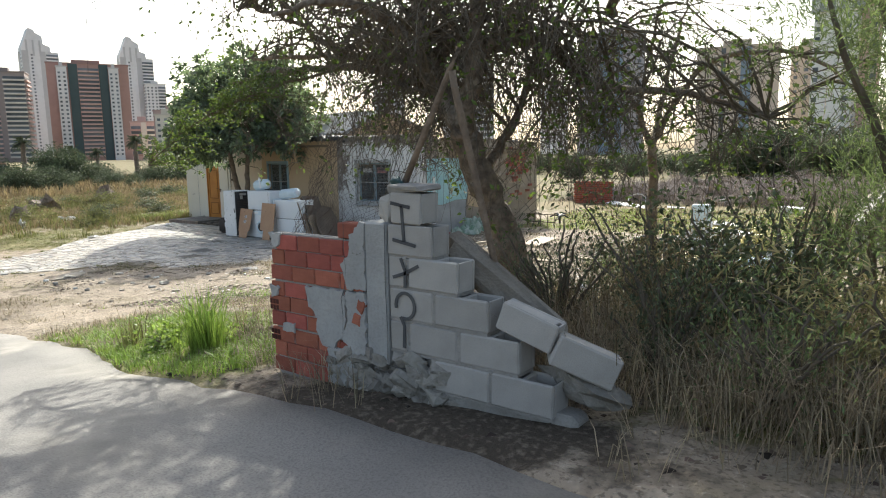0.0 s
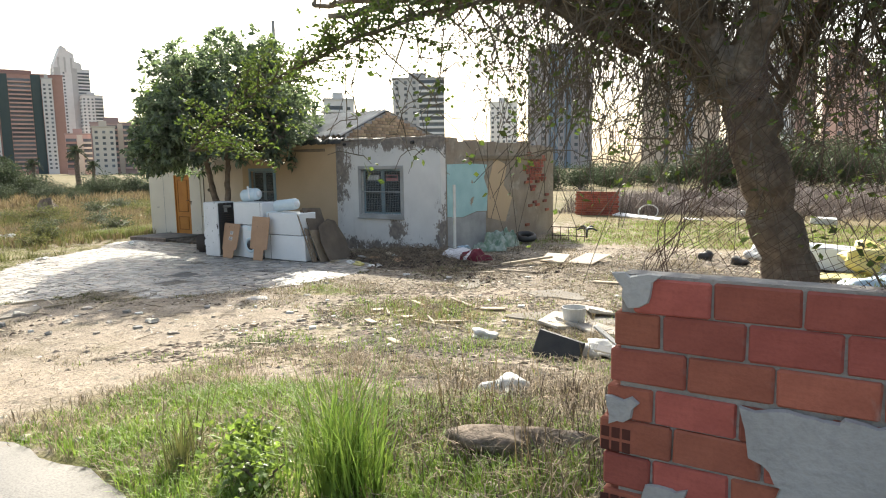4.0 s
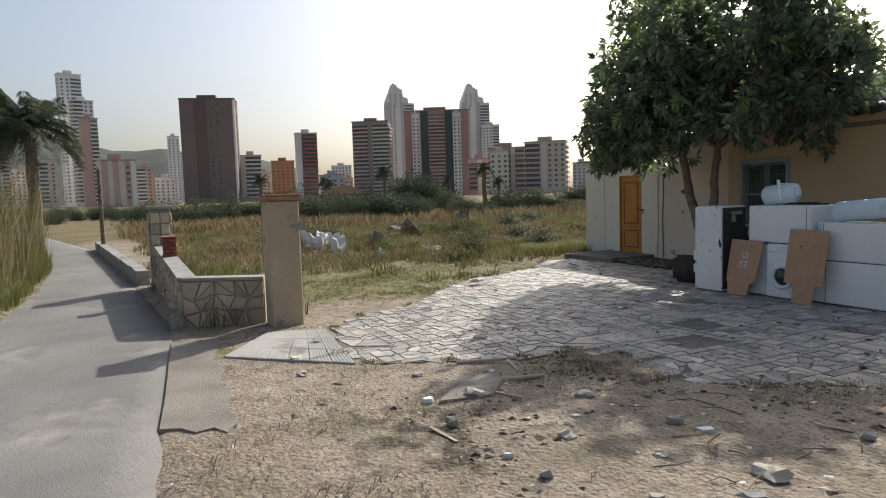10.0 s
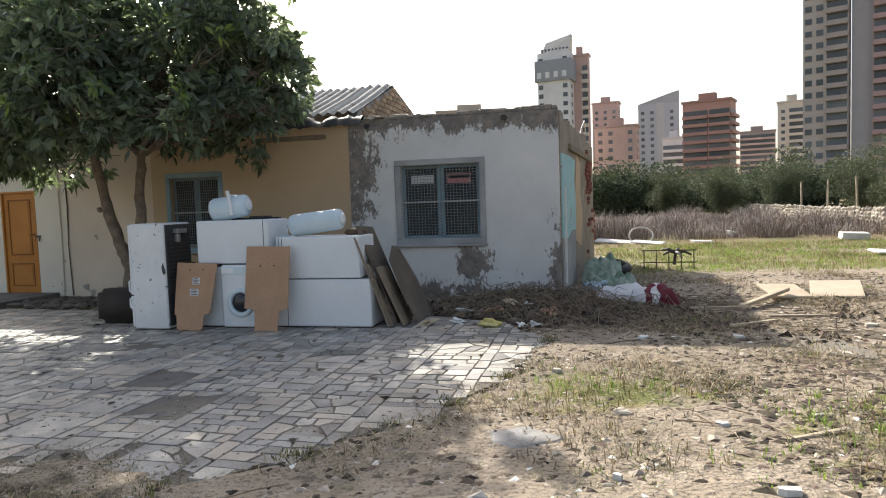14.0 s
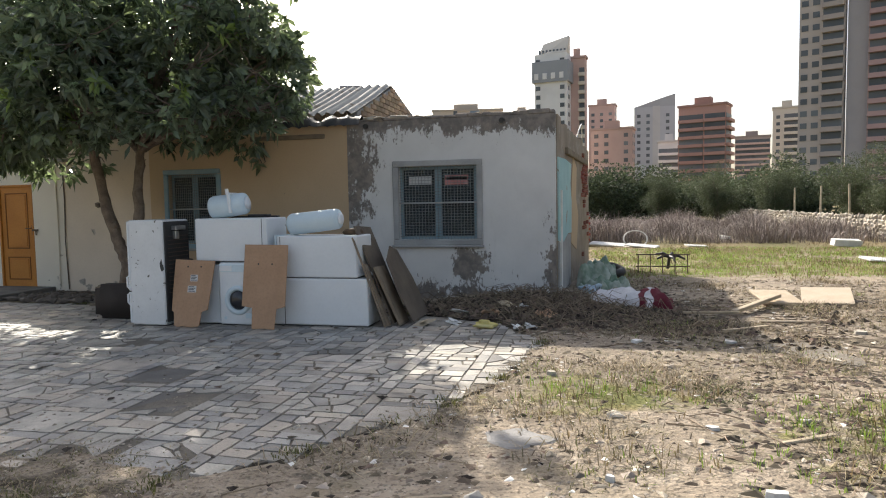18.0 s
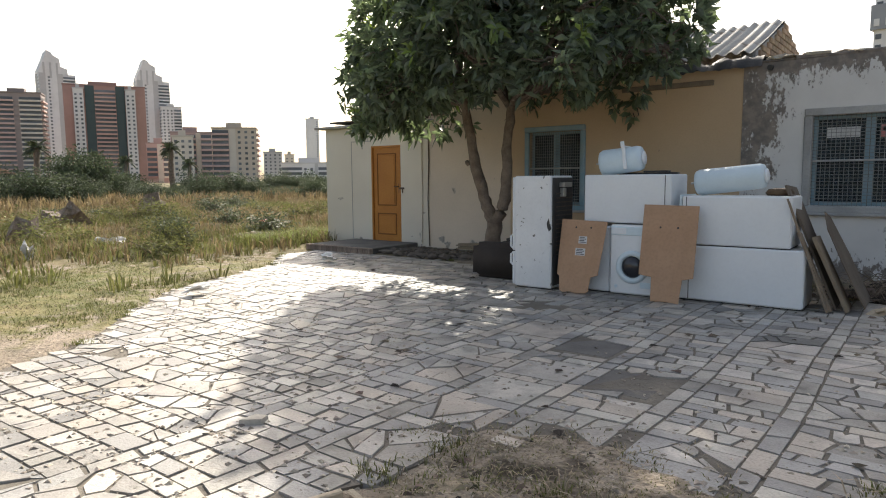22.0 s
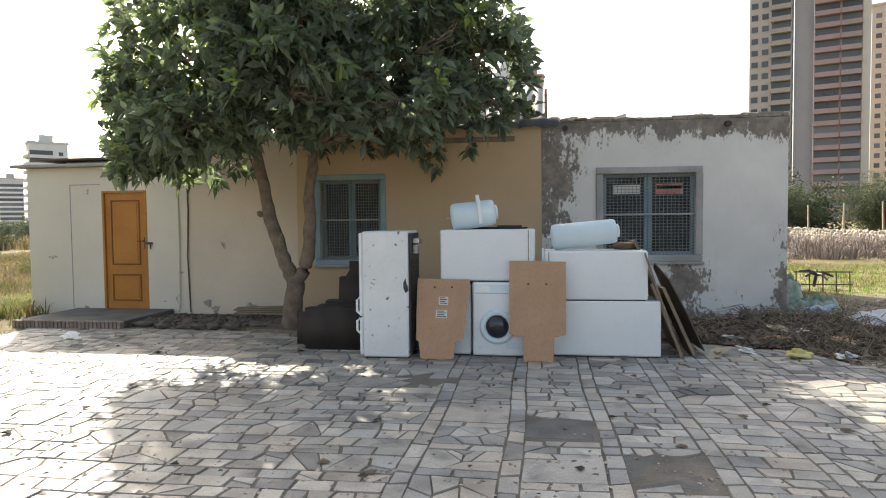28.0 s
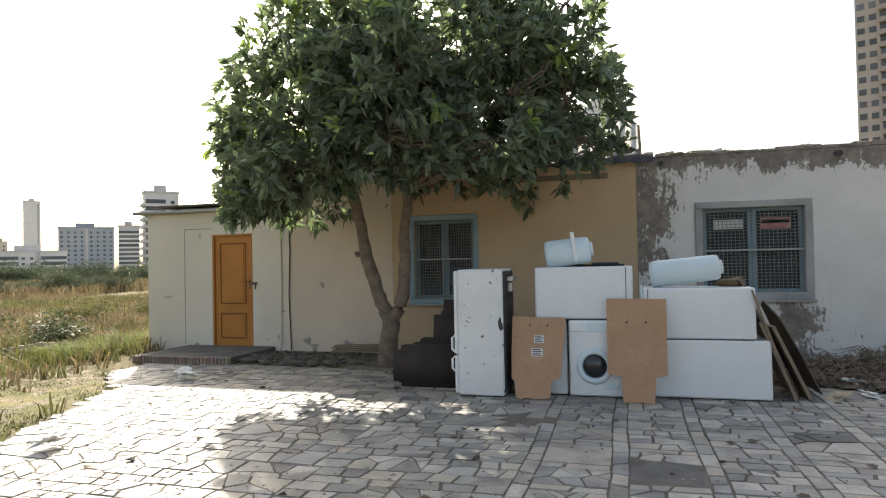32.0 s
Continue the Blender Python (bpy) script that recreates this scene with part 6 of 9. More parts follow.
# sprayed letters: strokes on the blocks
def stroke(pts, w=0.021):
    """A flat ribbon of paint along a line on the wall's face."""
    b, ring = Build(), []
    for i, (x, z) in enumerate(pts):
        (xa, za), (xb, zb) = pts[max(i - 1, 0)], pts[min(i + 1, len(pts) - 1)]
        l = math.hypot(xb - xa, zb - za)
        nx, nz = -(zb - za) / l * w / 2, (xb - xa) / l * w / 2
        ring += [(x + nx, WY - 0.0095, z + nz), (x - nx, WY - 0.0095, z - nz), (x + nx, WY - 0.004, z + nz), (x - nx, WY - 0.004, z - nz)]
    f = []
    for i in range(len(pts) - 1):
        o = 4 * i
        f += [(o, o + 1, o + 5, o + 4), (o + 1, o + 3, o + 7, o + 5), (o + 3, o + 2, o + 6, o + 7), (o + 2, o, o + 4, o + 6)]
    return b.add(ring, f)


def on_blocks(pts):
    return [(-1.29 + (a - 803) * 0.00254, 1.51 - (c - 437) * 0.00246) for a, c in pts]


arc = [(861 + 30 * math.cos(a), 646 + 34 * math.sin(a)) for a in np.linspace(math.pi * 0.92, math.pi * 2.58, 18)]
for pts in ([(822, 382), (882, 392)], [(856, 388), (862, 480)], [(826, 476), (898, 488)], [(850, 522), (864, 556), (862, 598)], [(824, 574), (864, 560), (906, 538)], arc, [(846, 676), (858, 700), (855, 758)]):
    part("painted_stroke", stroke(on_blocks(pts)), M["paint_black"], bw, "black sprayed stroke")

# fallen blocks to the right
solid("fallen_block", block(0.37, 0.175, 0.16, fill=0.985), M["block"], "fallen grey concrete block lying tilted", "block", m=pose(-0.12, 2.54, 0.81, 0, 24, 32), group="fallen blocks")
solid("fallen_block", block(0.35, 0.17, 0.13, fill=0.985), M["block"], "fallen grey concrete block leaning on the broken wall", "block", m=pose(-0.47, 2.56, 0.955, 0, 18, 4), group="fallen blocks")
solid("fallen_slab", Build().cbox(-0.1, 0.85, 0, 0.12, -0.05, 0.14, 0.04, jit=0.035), M["apron"], "slanting slab of fallen mortar behind the blocks", "slab", m=pose(-0.93, 2.80, 1.28, 0, 34, 0))
solid("fallen_lump", Build().lump((0.28, 0.12, 0.1), 31, None, 0.3, 2), M["rough_cement"], "lump of fallen mortar below the blocks", "rubble", m=pose(0.0, 2.78, 0.64, 0, 22, 0))

# crumpled wire netting on the wall
net = Build()
rn = random.Random(6)


def net_pt(u, v):
    x = -2.42 + 1.25 * u + 0.28 * v
    z = 1.32 + 0.6 * v * (1 - 0.1 * u) + 0.16 * math.sin(u * 5) * v
    y = 2.66 + 0.5 * v * (1 - v) + 0.12 * math.sin(u * 7 + v * 4) + 0.3 * u * v + 0.06 * noise.noise(Vector((u * 9, v * 9, 0)))
    x += 0.05 * noise.noise(Vector((u * 8, v * 8, 3)))
    z += 0.05 * noise.noise(Vector((u * 8, v * 8, 6)))
    return (x, y, z)


for s in (1, -1):
    for k in range(-40, 72):
        pts = []
        for i in range(15):
            v = i / 14
            u = k / 36 + s * v * 0.62
            if 0 <= u <= 1 - 0.45 * v and v <= 1.05 - 0.5 * u:
                pts.append(net_pt(u, v))
        if len(pts) > 1:
            net.tube(pts, 0.001, 3, caps=False)
for k in range(16):
    pts, r_ = [], rn.uniform(0.01, 0.06)
    for i in range(22):
        v, a_ = i / 21, i * 0.9 * (1 if k % 2 else -1) + k
        pts.append((-2.47 + 0.07 * v + 0.36 * v * v + r_ * math.cos(a_), 2.66 + 0.25 * v + r_ * math.sin(a_), 0.78 + 1.28 * v + rn.uniform(-0.02, 0.02)))
    net.tube(pts, 0.0013, 3, caps=False)
solid("wire_netting", net, M["net_wire"], "crumpled rusty wire netting over the wall", "netting")
solid("dark_bag", Build().lump((0.05, 0.05, 0.045), 14, None, 0.6, 3), mat("teal_plastic", (0.03, 0.09, 0.09), (0.02, 0.05, 0.05), 6, 0.5, 0.3), "crumpled dark teal bag on the wall", "bag", m=pose(-1.31, 2.72, 1.745), smooth=True)
# props and poles behind the wall
for pts, r, lab in (([(-0.58, 3.05, 0.45), (-0.74, 2.87, 1.55), (-0.80, 2.66, 2.3), (-0.81, 2.64, 2.42)], 0.022, "leaning grey wooden pole behind the wall"), ([(-1.27, 2.73, 1.745), (-1.06, 2.78, 2.2), (-0.95, 2.81, 2.45), (-0.89, 2.83, 2.58)], [0.022, 0.02, 0.019, 0.018], "slanting grey branch standing on the wall")):
    solid("pole", Build().tube(pts, r, 8), M["bark_pale"], lab, "pole", smooth=True)

# ---- large half-bare tree behind the wall ----
big = thing("carob_tree", "large gnarled tree with drooping bare twigs and sparse leaves", "tree", pose(-2.05, 5.9, -0.3))
BIG_LIMBS = [([(0, -0.1, 0), (-0.05, -0.2, 0.6), (-0.12, -0.35, 1.25), (-0.28, -0.6, 1.9), (-0.4, -0.8, 2.5)], 0.205, 0.145),
         ([(-0.4, -0.79, 2.4), (-0.62, -0.85, 2.8), (-0.85, -0.9, 3.25), (-1.0, -0.7, 4.2), (-1.1, -0.5, 5.4)], 0.115, 0.06),
         ([(-0.4, -0.79, 2.4), (-0.3, -0.8, 3.0), (-0.22, -0.8, 3.6), (-0.2, -0.7, 5.0)], 0.125, 0.07),
         ([(-0.42, -0.78, 2.4), (-1.1, -0.05, 2.95), (-1.6, -0.1, 3.3), (-2.8, -0.2, 3.5), (-4.4, -0.3, 3.6)], 0.10, 0.02),
         ([(-0.3, -0.8, 3.0), (-0.1, -0.6, 3.35), (0.24, -0.1, 3.3), (0.7, -0.15, 2.9), (1.6, -0.3, 2.75), (2.4, -0.4, 2.5)], 0.085, 0.02),
         ([(-1.25, -0.05, 2.9), (-1.7, -0.5, 3.2), (-2.4, -1.3, 3.2), (-2.9, -1.8, 3.05)], 0.07, 0.018),
         ([(-0.72, -0.87, 3.0), (-1.6, 0.6, 3.9), (-2.6, 0.9, 4.6)], 0.09, 0.03),
         ([(-0.5, -0.82, 2.6), (-0.9, -0.8, 3.3), (-1.2, -1.7, 3.7), (-1.5, -2.3, 3.5)], 0.09, 0.02),
         ([(-0.28, -0.8, 3.2), (0.0, 0.6, 4.2), (0.9, 0.8, 4.9)], 0.08, 0.025),
         ([(-0.3, -0.62, 2.0), (-0.2, -0.1, 2.6), (0.15, -0.2, 3.3)], 0.06, 0.03),
         ([(-1.4, -0.4, 2.95), (-2.2, -0.3, 3.4), (-3.0, -0.3, 3.3)], 0.05, 0.015),
         ([(1.0, -0.35, 3.5), (1.3, -1.2, 3.7), (1.7, -1.8, 3.4)], 0.05, 0.015),
         # Added limb, placed only to throw dappled shade on the lane.
         ([(-2.6, -0.2, 3.48), (-2.95, -0.7, 3.85), (-3.2, -1.1, 4.0), (-3.4, -1.3, 4.0)], 0.035, 0.012)]
tb, anchors = Build(), []
for i, (pts, r0, r1) in enumerate(BIG_LIMBS):
    p, r = crook(pts, r0, r1, 6, 40 + i, 0.03)
    tb.tube(p, r, 9)
    if i:
        anchors += [q for k_, q in enumerate(p[5:]) if (i == len(BIG_LIMBS) - 1 or q.y > (-0.75 if q.x < -1.3 else -1.3)) and -4.6 < q.x < (2.4 if k_ % 2 else 0.9)]
part("trunk", tb, M["bark"], big, "dark gnarled trunk and limbs", True)
tw, rb = Build(), random.Random(77)


def clear(w):
    """True where twigs would hang into the open yard or low over the lane."""
    over_lane = w.y < -1.9 and w.z < 2.8
    over_yard = w.x < -3.14 - 0.28 * (w.y + 4.2) and w.z < 1.75 + 0.38 * math.hypot(w.x + 3.14, w.y + 4.2)
    past_corner = w.x < -3.14 - 0.05 * (w.y + 4.2) and w.z < 1.7 + 0.2 * math.hypot(w.x + 3.14, w.y + 4.2)
    return over_lane or over_yard or past_corner


lc, ld = [], []
for k in range(380):
    a = anchors[rb.randrange(len(anchors))]
    th = rb.uniform(0, 2 * math.pi)
    reach, drop = rb.uniform(0.5, 1.5), rb.uniform(-0.2, 1.0)
    e = a + Vector((math.cos(th) * reach, math.sin(th) * reach, rb.uniform(0.0, 0.7)))
    mid = (a + e) / 2 + Vector((0, 0, 0.25))
    if e.x < -3.8 and e.y < 0.2:
        continue
    p, r = crook([a, mid, e], 0.017, 0.008, 4, k, 0.03)
    if any(clear(w) for w in p):
        continue
    tw.tube(p, r, 4, caps=False)
    for j in range(6):
        s = p[rb.randrange(3, len(p))]
        dirv = Vector((rb.gauss(0, 0.4), rb.gauss(0, 0.4), 0)) + Vector((math.cos(th), math.sin(th), 0)) * 0.3
        ln_ = rb.uniform(0.45, 1.25)
        q = [s]
        for seg in range(4):
            s = s + (dirv * (0.85 - seg * 0.12) + Vector((0, 0, -0.2 - 0.27 * seg)) + Vector((rb.gauss(0, 0.36), rb.gauss(0, 0.36), rb.gauss(0, 0.2)))) * ln_ * 0.52
            q.append(s)
        if any(clear(w) or (w.x < -2.3 and w.y < 0.4 and w.z < 3.1) for w in q):
            continue
        tw.tube(q, [0.0055, 0.0045, 0.004, 0.0035, 0.0025], 3, caps=False)
        if rb.random() < (0.5 if q[0].x < -1.6 else 0.65 if q[0].x > 0.4 else 0.16):
            for n_ in range(9):
                w = q[rb.randrange(1, 5)]
                lc.append((w.x + rb.gauss(0, 0.05), w.y + rb.gauss(0, 0.05), w.z + rb.gauss(0, 0.05)))
                ld.append((rb.gauss(0, 1), rb.gauss(0, 1), rb.gauss(0, 0.7)))
# long bare twigs that hang from the low limbs
low = [a for a in anchors if (-2.9 < a.x < -0.5 and -1.9 < a.y < 0.3 and a.z < 3.9) or (a.x > 0.1 and a.z < 3.6)]
low += [Vector(crook(BIG_LIMBS[i][0], 0.1, 0.1, 6, 40 + i, 0.03)[0][j]) for i in (5, 7) for j in range(8, 17)]
for k in range(230):
    s = low[rb.randrange(len(low))] + Vector((rb.gauss(0, 0.12), rb.gauss(0, 0.12), 0))
    right = s.x > 0
    if not right and rb.random() < 0.62:
        continue
    floor_z = rb.uniform(1.3, 2.4) if right else rb.uniform(1.95, 2.7)
    q, drift = [s], Vector((rb.gauss(0, 0.4), rb.gauss(0, 0.4), 0))
    n_seg = rb.randrange(4, 7)
    for seg in range(n_seg):
        s = s + Vector((drift.x + rb.gauss(0, 0.3), drift.y + rb.gauss(0, 0.3), (floor_z - q[0].z) * (0.6 + 0.8 * seg / n_seg))) / n_seg
        q.append(s)
    if any(clear(w) for w in q):
        continue
    tw.tube(q, [0.009 - 0.0065 * i / n_seg for i in range(n_seg + 1)], 4, caps=False)
    for j in range(1, n_seg + 1):
        for side_ in range(2):
            e = q[j] + Vector((rb.gauss(0, 0.17), rb.gauss(0, 0.17), rb.uniform(-0.25, 0.08)))
            if not clear(e):
                tw.tube([q[j], (q[j] + e) / 2 + Vector((rb.gauss(0, 0.02), rb.gauss(0, 0.02), 0.03)), e], [0.005, 0.004, 0.0025], 3, caps=False)
                if rb.random() < (0.22 if right else 0.10):
                    for n_ in range(6):
                        lc.append((e.x + rb.gauss(0, 0.04), e.y + rb.gauss(0, 0.04), e.z + rb.gauss(0, 0.04)))
                        ld.append((rb.gauss(0, 1), rb.gauss(0, 1), rb.gauss(0, 0.7)))
part("twigwork", tw, M["twig"], big, "bare drooping twigs")["kind"] = "stuff"
leaves("foliage", lc, ld, 0.062, 0.04, M["leaf_green"], big, np.random.default_rng(8), 0.1)
# leafy spray reaching over the lane
sp, lc, ld = Build(), [], []
main, mr = crook([(-1.6, -1.0, 3.25), (-2.4, -1.7, 2.95), (-3.1, -2.15, 2.6), (-3.66, -2.4, 2.16)], 0.022, 0.005, 8, 333, 0.012)
sp.tube(main, mr, 5, caps=False)
for k in range(60):
    a = main[rb.randrange(6, len(main))]
    e = a + Vector((rb.uniform(-0.06, 0.55), rb.uniform(-0.25, 0.5), rb.uniform(-0.1, 0.32)))
    p, r = crook([a, (a + e) / 2 + Vector((0, 0, 0.05)), e], 0.006, 0.003, 4, 400 + k, 0.012)
    sp.tube(p, r, 4, caps=False)
    for q in p[2:]:
        for n_ in range(10):
            lc.append((q.x + rb.gauss(0, 0.03), q.y + rb.gauss(0, 0.025), q.z + rb.gauss(0, 0.02)))
            ld.append((rb.gauss(-0.3, 0.8), rb.gauss(0, 0.8), rb.gauss(0.2, 0.6)))
part("spray_stem", sp, M["twig"], big)
leaves("spray_foliage", lc, ld, 0.036, 0.02, M["leaf_green"], big, np.random.default_rng(9), 0.1)


def bush(name, label, m, w, h, n, length, width, material, seed, stems=7, feathery=False, category="bush", group=""):
    """A shrub: bent stems and a crown of many small leaves round uneven clumps."""
    t = thing(name, label, category, m, group=group)
    r, g = random.Random(seed), np.random.default_rng(seed)
    sb, c, d = Build(), [], []
    tips = []
    for k in range(stems):
        th, rr_ = r.uniform(0, 6.28), r.uniform(0.15, 0.9) * w
        e = Vector((math.cos(th) * rr_, math.sin(th) * rr_, h * r.uniform(0.5, 0.88)))
        p, rad = crook([(0, 0, 0), (e.x * 0.35, e.y * 0.35, e.z * 0.5), e], 0.02 * h ** 0.7, 0.006, 4, k, 0.03 * w)
        sb.tube(p, rad, 5, caps=False)
        tips += p[4:]
    part("branchwork", sb, M["twig"], t)["kind"] = "stuff"
    nc = max(6, int(len(tips) * 1.2))
    clumps = [np.array(tips[r.randrange(len(tips))]) + g.normal(size=3) * 0.16 * w for _ in range(nc)]
    for k in range(n):
        q = clumps[r.randrange(nc)]
        v = g.normal(size=3)
        v /= np.linalg.norm(v)
        pos = q + v * 0.24 * w * g.uniform(0.3, 1.0) ** 0.5 * np.array([1, 1, 1.15])
        if pos[2] < 0.03:
            pos[2] = g.uniform(0.02, 0.3 * h)
        c.append(pos)
        d.append((v * 0.5 + np.array([0, 0, 0.9]) if feathery else v) + g.normal(size=3) * 0.5)
    leaves("crown", c, d, length, width, material, t, g, 0.15)
    return t


bush("tamarisk", "tall feathery grey-green shrub beside the lane", pose(1.5, 4.9, gz(1.5, 4.9)), 1.45, 4.9, 36000, 0.085, 0.009, M["leaf_feather"], 5, 22, True)
bush("tamarisk", "feathery grey-green shrub beside the lane", pose(3.1, 4.2, gz(3.1, 4.2)), 1.4, 4.2, 22000, 0.085, 0.009, M["leaf_feather"], 6, 18, True)
bush("scrub_bush", "tangled scrub with small green leaves behind the wall", pose(0.5, 4.4, gz(0.5, 4.4) - 0.05), 1.0, 1.35, 2600, 0.06, 0.03, M["leaf_olive"], 7, 16)
bush("scrub_bush", "tangled scrub with small green leaves behind the wall", pose(-0.5, 5.3, gz(-0.5, 5.3) - 0.05), 0.9, 1.2, 2200, 0.06, 0.03, M["leaf_olive"], 8, 16)
bush("scrub_bush", "tangled brownish scrub by the lane", pose(1.4, 3.6, gz(1.4, 3.6) - 0.05), 0.9, 1.0, 2000, 0.09, 0.014, M["reed"], 9, 20)
for k, (x, y, w_, h_) in enumerate(((0.9, 3.3, 0.7, 0.9), (2.3, 3.5, 0.8, 1.3), (0.1, 4.0, 0.7, 1.0), (1.2, 5.6, 1.0, 1.7), (-1.1, 4.9, 0.7, 0.9), (2.6, 6.2, 1.1, 2.4), (0.2, 6.6, 0.9, 1.3), (-0.9, 4.2, 0.7, 1.25), (-0.2, 4.7, 0.8, 1.5), (0.6, 5.2, 0.8, 1.6), (0.55, 7.6, 1.0, 2.3), (-0.5, 6.9, 0.9, 1.7), (-1.2, 6.6, 0.7, 1.4), (0.2, 3.5, 0.5, 0.9))):
    bush("scrub_bush", "tangled dry and green scrub behind the wall", pose(x, y, gz(x, y) - 0.05), w_, h_, int(2600 * w_), 0.05, 0.012, (M["leaf_feather"], M["leaf_olive"], M["grass_dry"])[k % 3], 700 + k, 22, True, group="roadside scrub")
tw2 = Build()
st2 = thing("small_tree", "thin bent tree with arching bare branches", "tree", pose(-1.5, 8.0, -0.5))
tb = Build()
for i, pts in enumerate(([(0, 0, 0), (0.05, 0, 1.4), (0, 0, 2.6)], [(0, 0, 2.5), (-0.5, 0, 3.3), (-1.4, 0.1, 3.2), (-2.2, 0.2, 2.4)], [(0, 0, 2.5), (0.7, 0, 3.5), (1.8, 0, 3.4), (2.7, 0, 2.5)], [(0, 0, 2.2), (0.1, 0.2, 3.4), (0.3, 0.3, 4.3)])):
    p, r = crook(pts, 0.085 if i == 0 else 0.045, 0.06 if i == 0 else 0.012, 6, 60 + i, 0.03)
    tb.tube(p, r, 7)
    if i:
        for k in range(26):
            s = p[rb.randrange(4, len(p))]
            q = [s, s + Vector((rb.gauss(0, 0.3), rb.gauss(0, 0.3), rb.uniform(-0.5, 0.2))), s + Vector((rb.gauss(0, 0.5), rb.gauss(0, 0.5), rb.uniform(-1.0, -0.2)))]
            tw2.tube(q, [0.012, 0.008, 0.004], 3, caps=False)
part("trunk", tb, M["bark"], st2, smooth=True)
part("twigwork", tw2, M["twig"], st2)["kind"] = "stuff"

# ---- skyline ----
REF = Vector((-12.0, 4.0, 0.9))
TM = {}


def tone(rgb):
    """Facade material of a given colour, made once."""
    if rgb not in TM:
        TM[rgb] = mat("hazed_facade", rgb, tuple(v * 0.88 for v in rgb), 0.02, 0.85, 0.0, 0.3, world_space=True, grain=0.15)
    return TM[rgb]


GLASS_FAR = mat("far_window", (0.10, 0.115, 0.13), (0.16, 0.17, 0.18), 0.1, 0.3, 0.0, world_space=True, island=0.4)
# Tower colours are paled and greyed: the haze of distance is in them.
BRICKR, CREAM, WHITE, GREY, BROWN, PINK, BEIGE, SLATE, BLUE = (0.50, 0.31, 0.265), (0.72, 0.655, 0.565), (0.82, 0.81, 0.80), (0.58, 0.57, 0.56), (0.25, 0.19, 0.185), (0.64, 0.45, 0.40), (0.66, 0.57, 0.47), (0.15, 0.165, 0.18), (0.24, 0.31, 0.38)


def tower(label, az0, az1, el, dist, wall, cols, floor=3.0, yaw=0.0, crown="flat", depth=0.6, near=False, base=0.0, cat_name="apartment_tower"):
    """A tower block seen between two bearings (degrees left of +y) up to an elevation. cols: (kind, share of the width, colour), from left to right."""
    mid = radians((az0 + az1) / 2)
    w = 2 * dist * math.tan(radians(abs(az0 - az1) / 2))
    w = w / (math.cos(radians(yaw)) + depth * abs(math.sin(radians(yaw))))
    d = w * depth
    h = dist * math.tan(radians(el)) + REF.z + 1.0
    ctr = REF + Vector((-math.sin(mid), math.cos(mid), 0)) * (dist + d / 2)
    t = thing(cat_name, label, "building", pose(ctr.x, ctr.y, -0.6 - base, 0, 0, math.degrees(mid) + yaw), group="skyline")
    h += base
    part("wall", Build().box(-w / 2, w / 2, -d / 2, d / 2, -2, h), tone(wall), t)
    if crown == "flat":
        part("roof", Build().box(-w / 2 - 0.4, w / 2 + 0.4, -d / 2 - 0.4, d / 2 + 0.4, h, h + 0.8).box(-w * 0.2, w * 0.15, -d * 0.2, d * 0.2, h + 0.8, h + 3.6), tone(tuple(v * 0.8 for v in wall)), t)
    elif crown == "peak":
        prof = [(-0.5, 0.99), (-0.5, 1.03), (-0.36, 1.13), (-0.26, 1.21), (-0.12, 1.19), (-0.10, 1.17), (0.08, 1.14), (0.10, 1.07), (0.28, 1.05), (0.30, 0.995), (0.30, 0.99)]
        turn_up = Matrix(((1, 0, 0, 0), (0, 0, -1, 0), (0, 1, 0, 0), (0, 0, 0, 1)))
        part("roof", Build().prism([(w * u, h * v) for u, v in prof], -d * 0.5, d * 0.5, turn_up), tone(wall), t)
        for u in (-0.38, -0.2, -0.02):
            part("roof_rib", Build().box(w * u, w * (u + 0.05), -d * 0.5 - 0.4, -d * 0.5 + 0.1, h * 0.96, h * 1.10), tone(GREY), t)
    elif crown == "slope":
        part("roof", Build().add([(-w / 2, -d / 2, h), (w / 2, -d / 2, h), (w / 2, d / 2, h), (-w / 2, d / 2, h), (w * 0.3, -d / 2, h * 1.1), (w * 0.5, -d / 2, h * 1.12), (w * 0.5, d / 2, h * 1.12), (w * 0.3, d / 2, h * 1.1)], [(0, 1, 5, 4), (1, 2, 6, 5), (2, 3, 7, 6), (3, 0, 4, 7), (4, 5, 6, 7)]), tone(tuple(v * 0.85 for v in wall)), t)
    n = int(h / floor)

    def face(sign, width, depth_, columns, m):
        x = -width / 2
        total = sum(c[1] for c in columns)
        for kind, share, colour in columns:
            cw = width * share / total
            xa, xb, yf = x, x + cw, -depth_ / 2
            x += cw
            if kind == "strip":
                part("wall_strip", Build().box(xa, xb, yf - 0.35, yf + 0.1, 0, h + 0.3, m), tone(colour), t)
            elif kind == "wall":
                continue
            elif kind == "win":
                k = max(1, int(cw / 3.4))
                g = Build()
                for fl in range(1, n):
                    for i in range(k):
                        cxx = xa + cw * (i + 0.5) / k
                        q = (cxx - 0.75, cxx + 0.75, yf - 0.12, yf + 0.05, fl * floor + 0.9, fl * floor + 2.3)
                        if near:
                            part("window", Build().box(*q, m), GLASS_FAR, t)
                        else:
                            g.box(*q, m)
                if not near:
                    part("window_column", g, GLASS_FAR, t)["kind"] = "stuff"
            elif kind == "bal":
                g, s = Build(), Build()
                for fl in range(1, n):
                    g.box(xa + 0.25, xb - 0.25, yf - 0.12, yf + 0.05, fl * floor + 0.9, fl * floor + 2.75, m)
                    s.box(xa + 0.1, xb - 0.1, yf - 1.3, yf - 0.13, fl * floor - 0.2, fl * floor + 0.95, m)
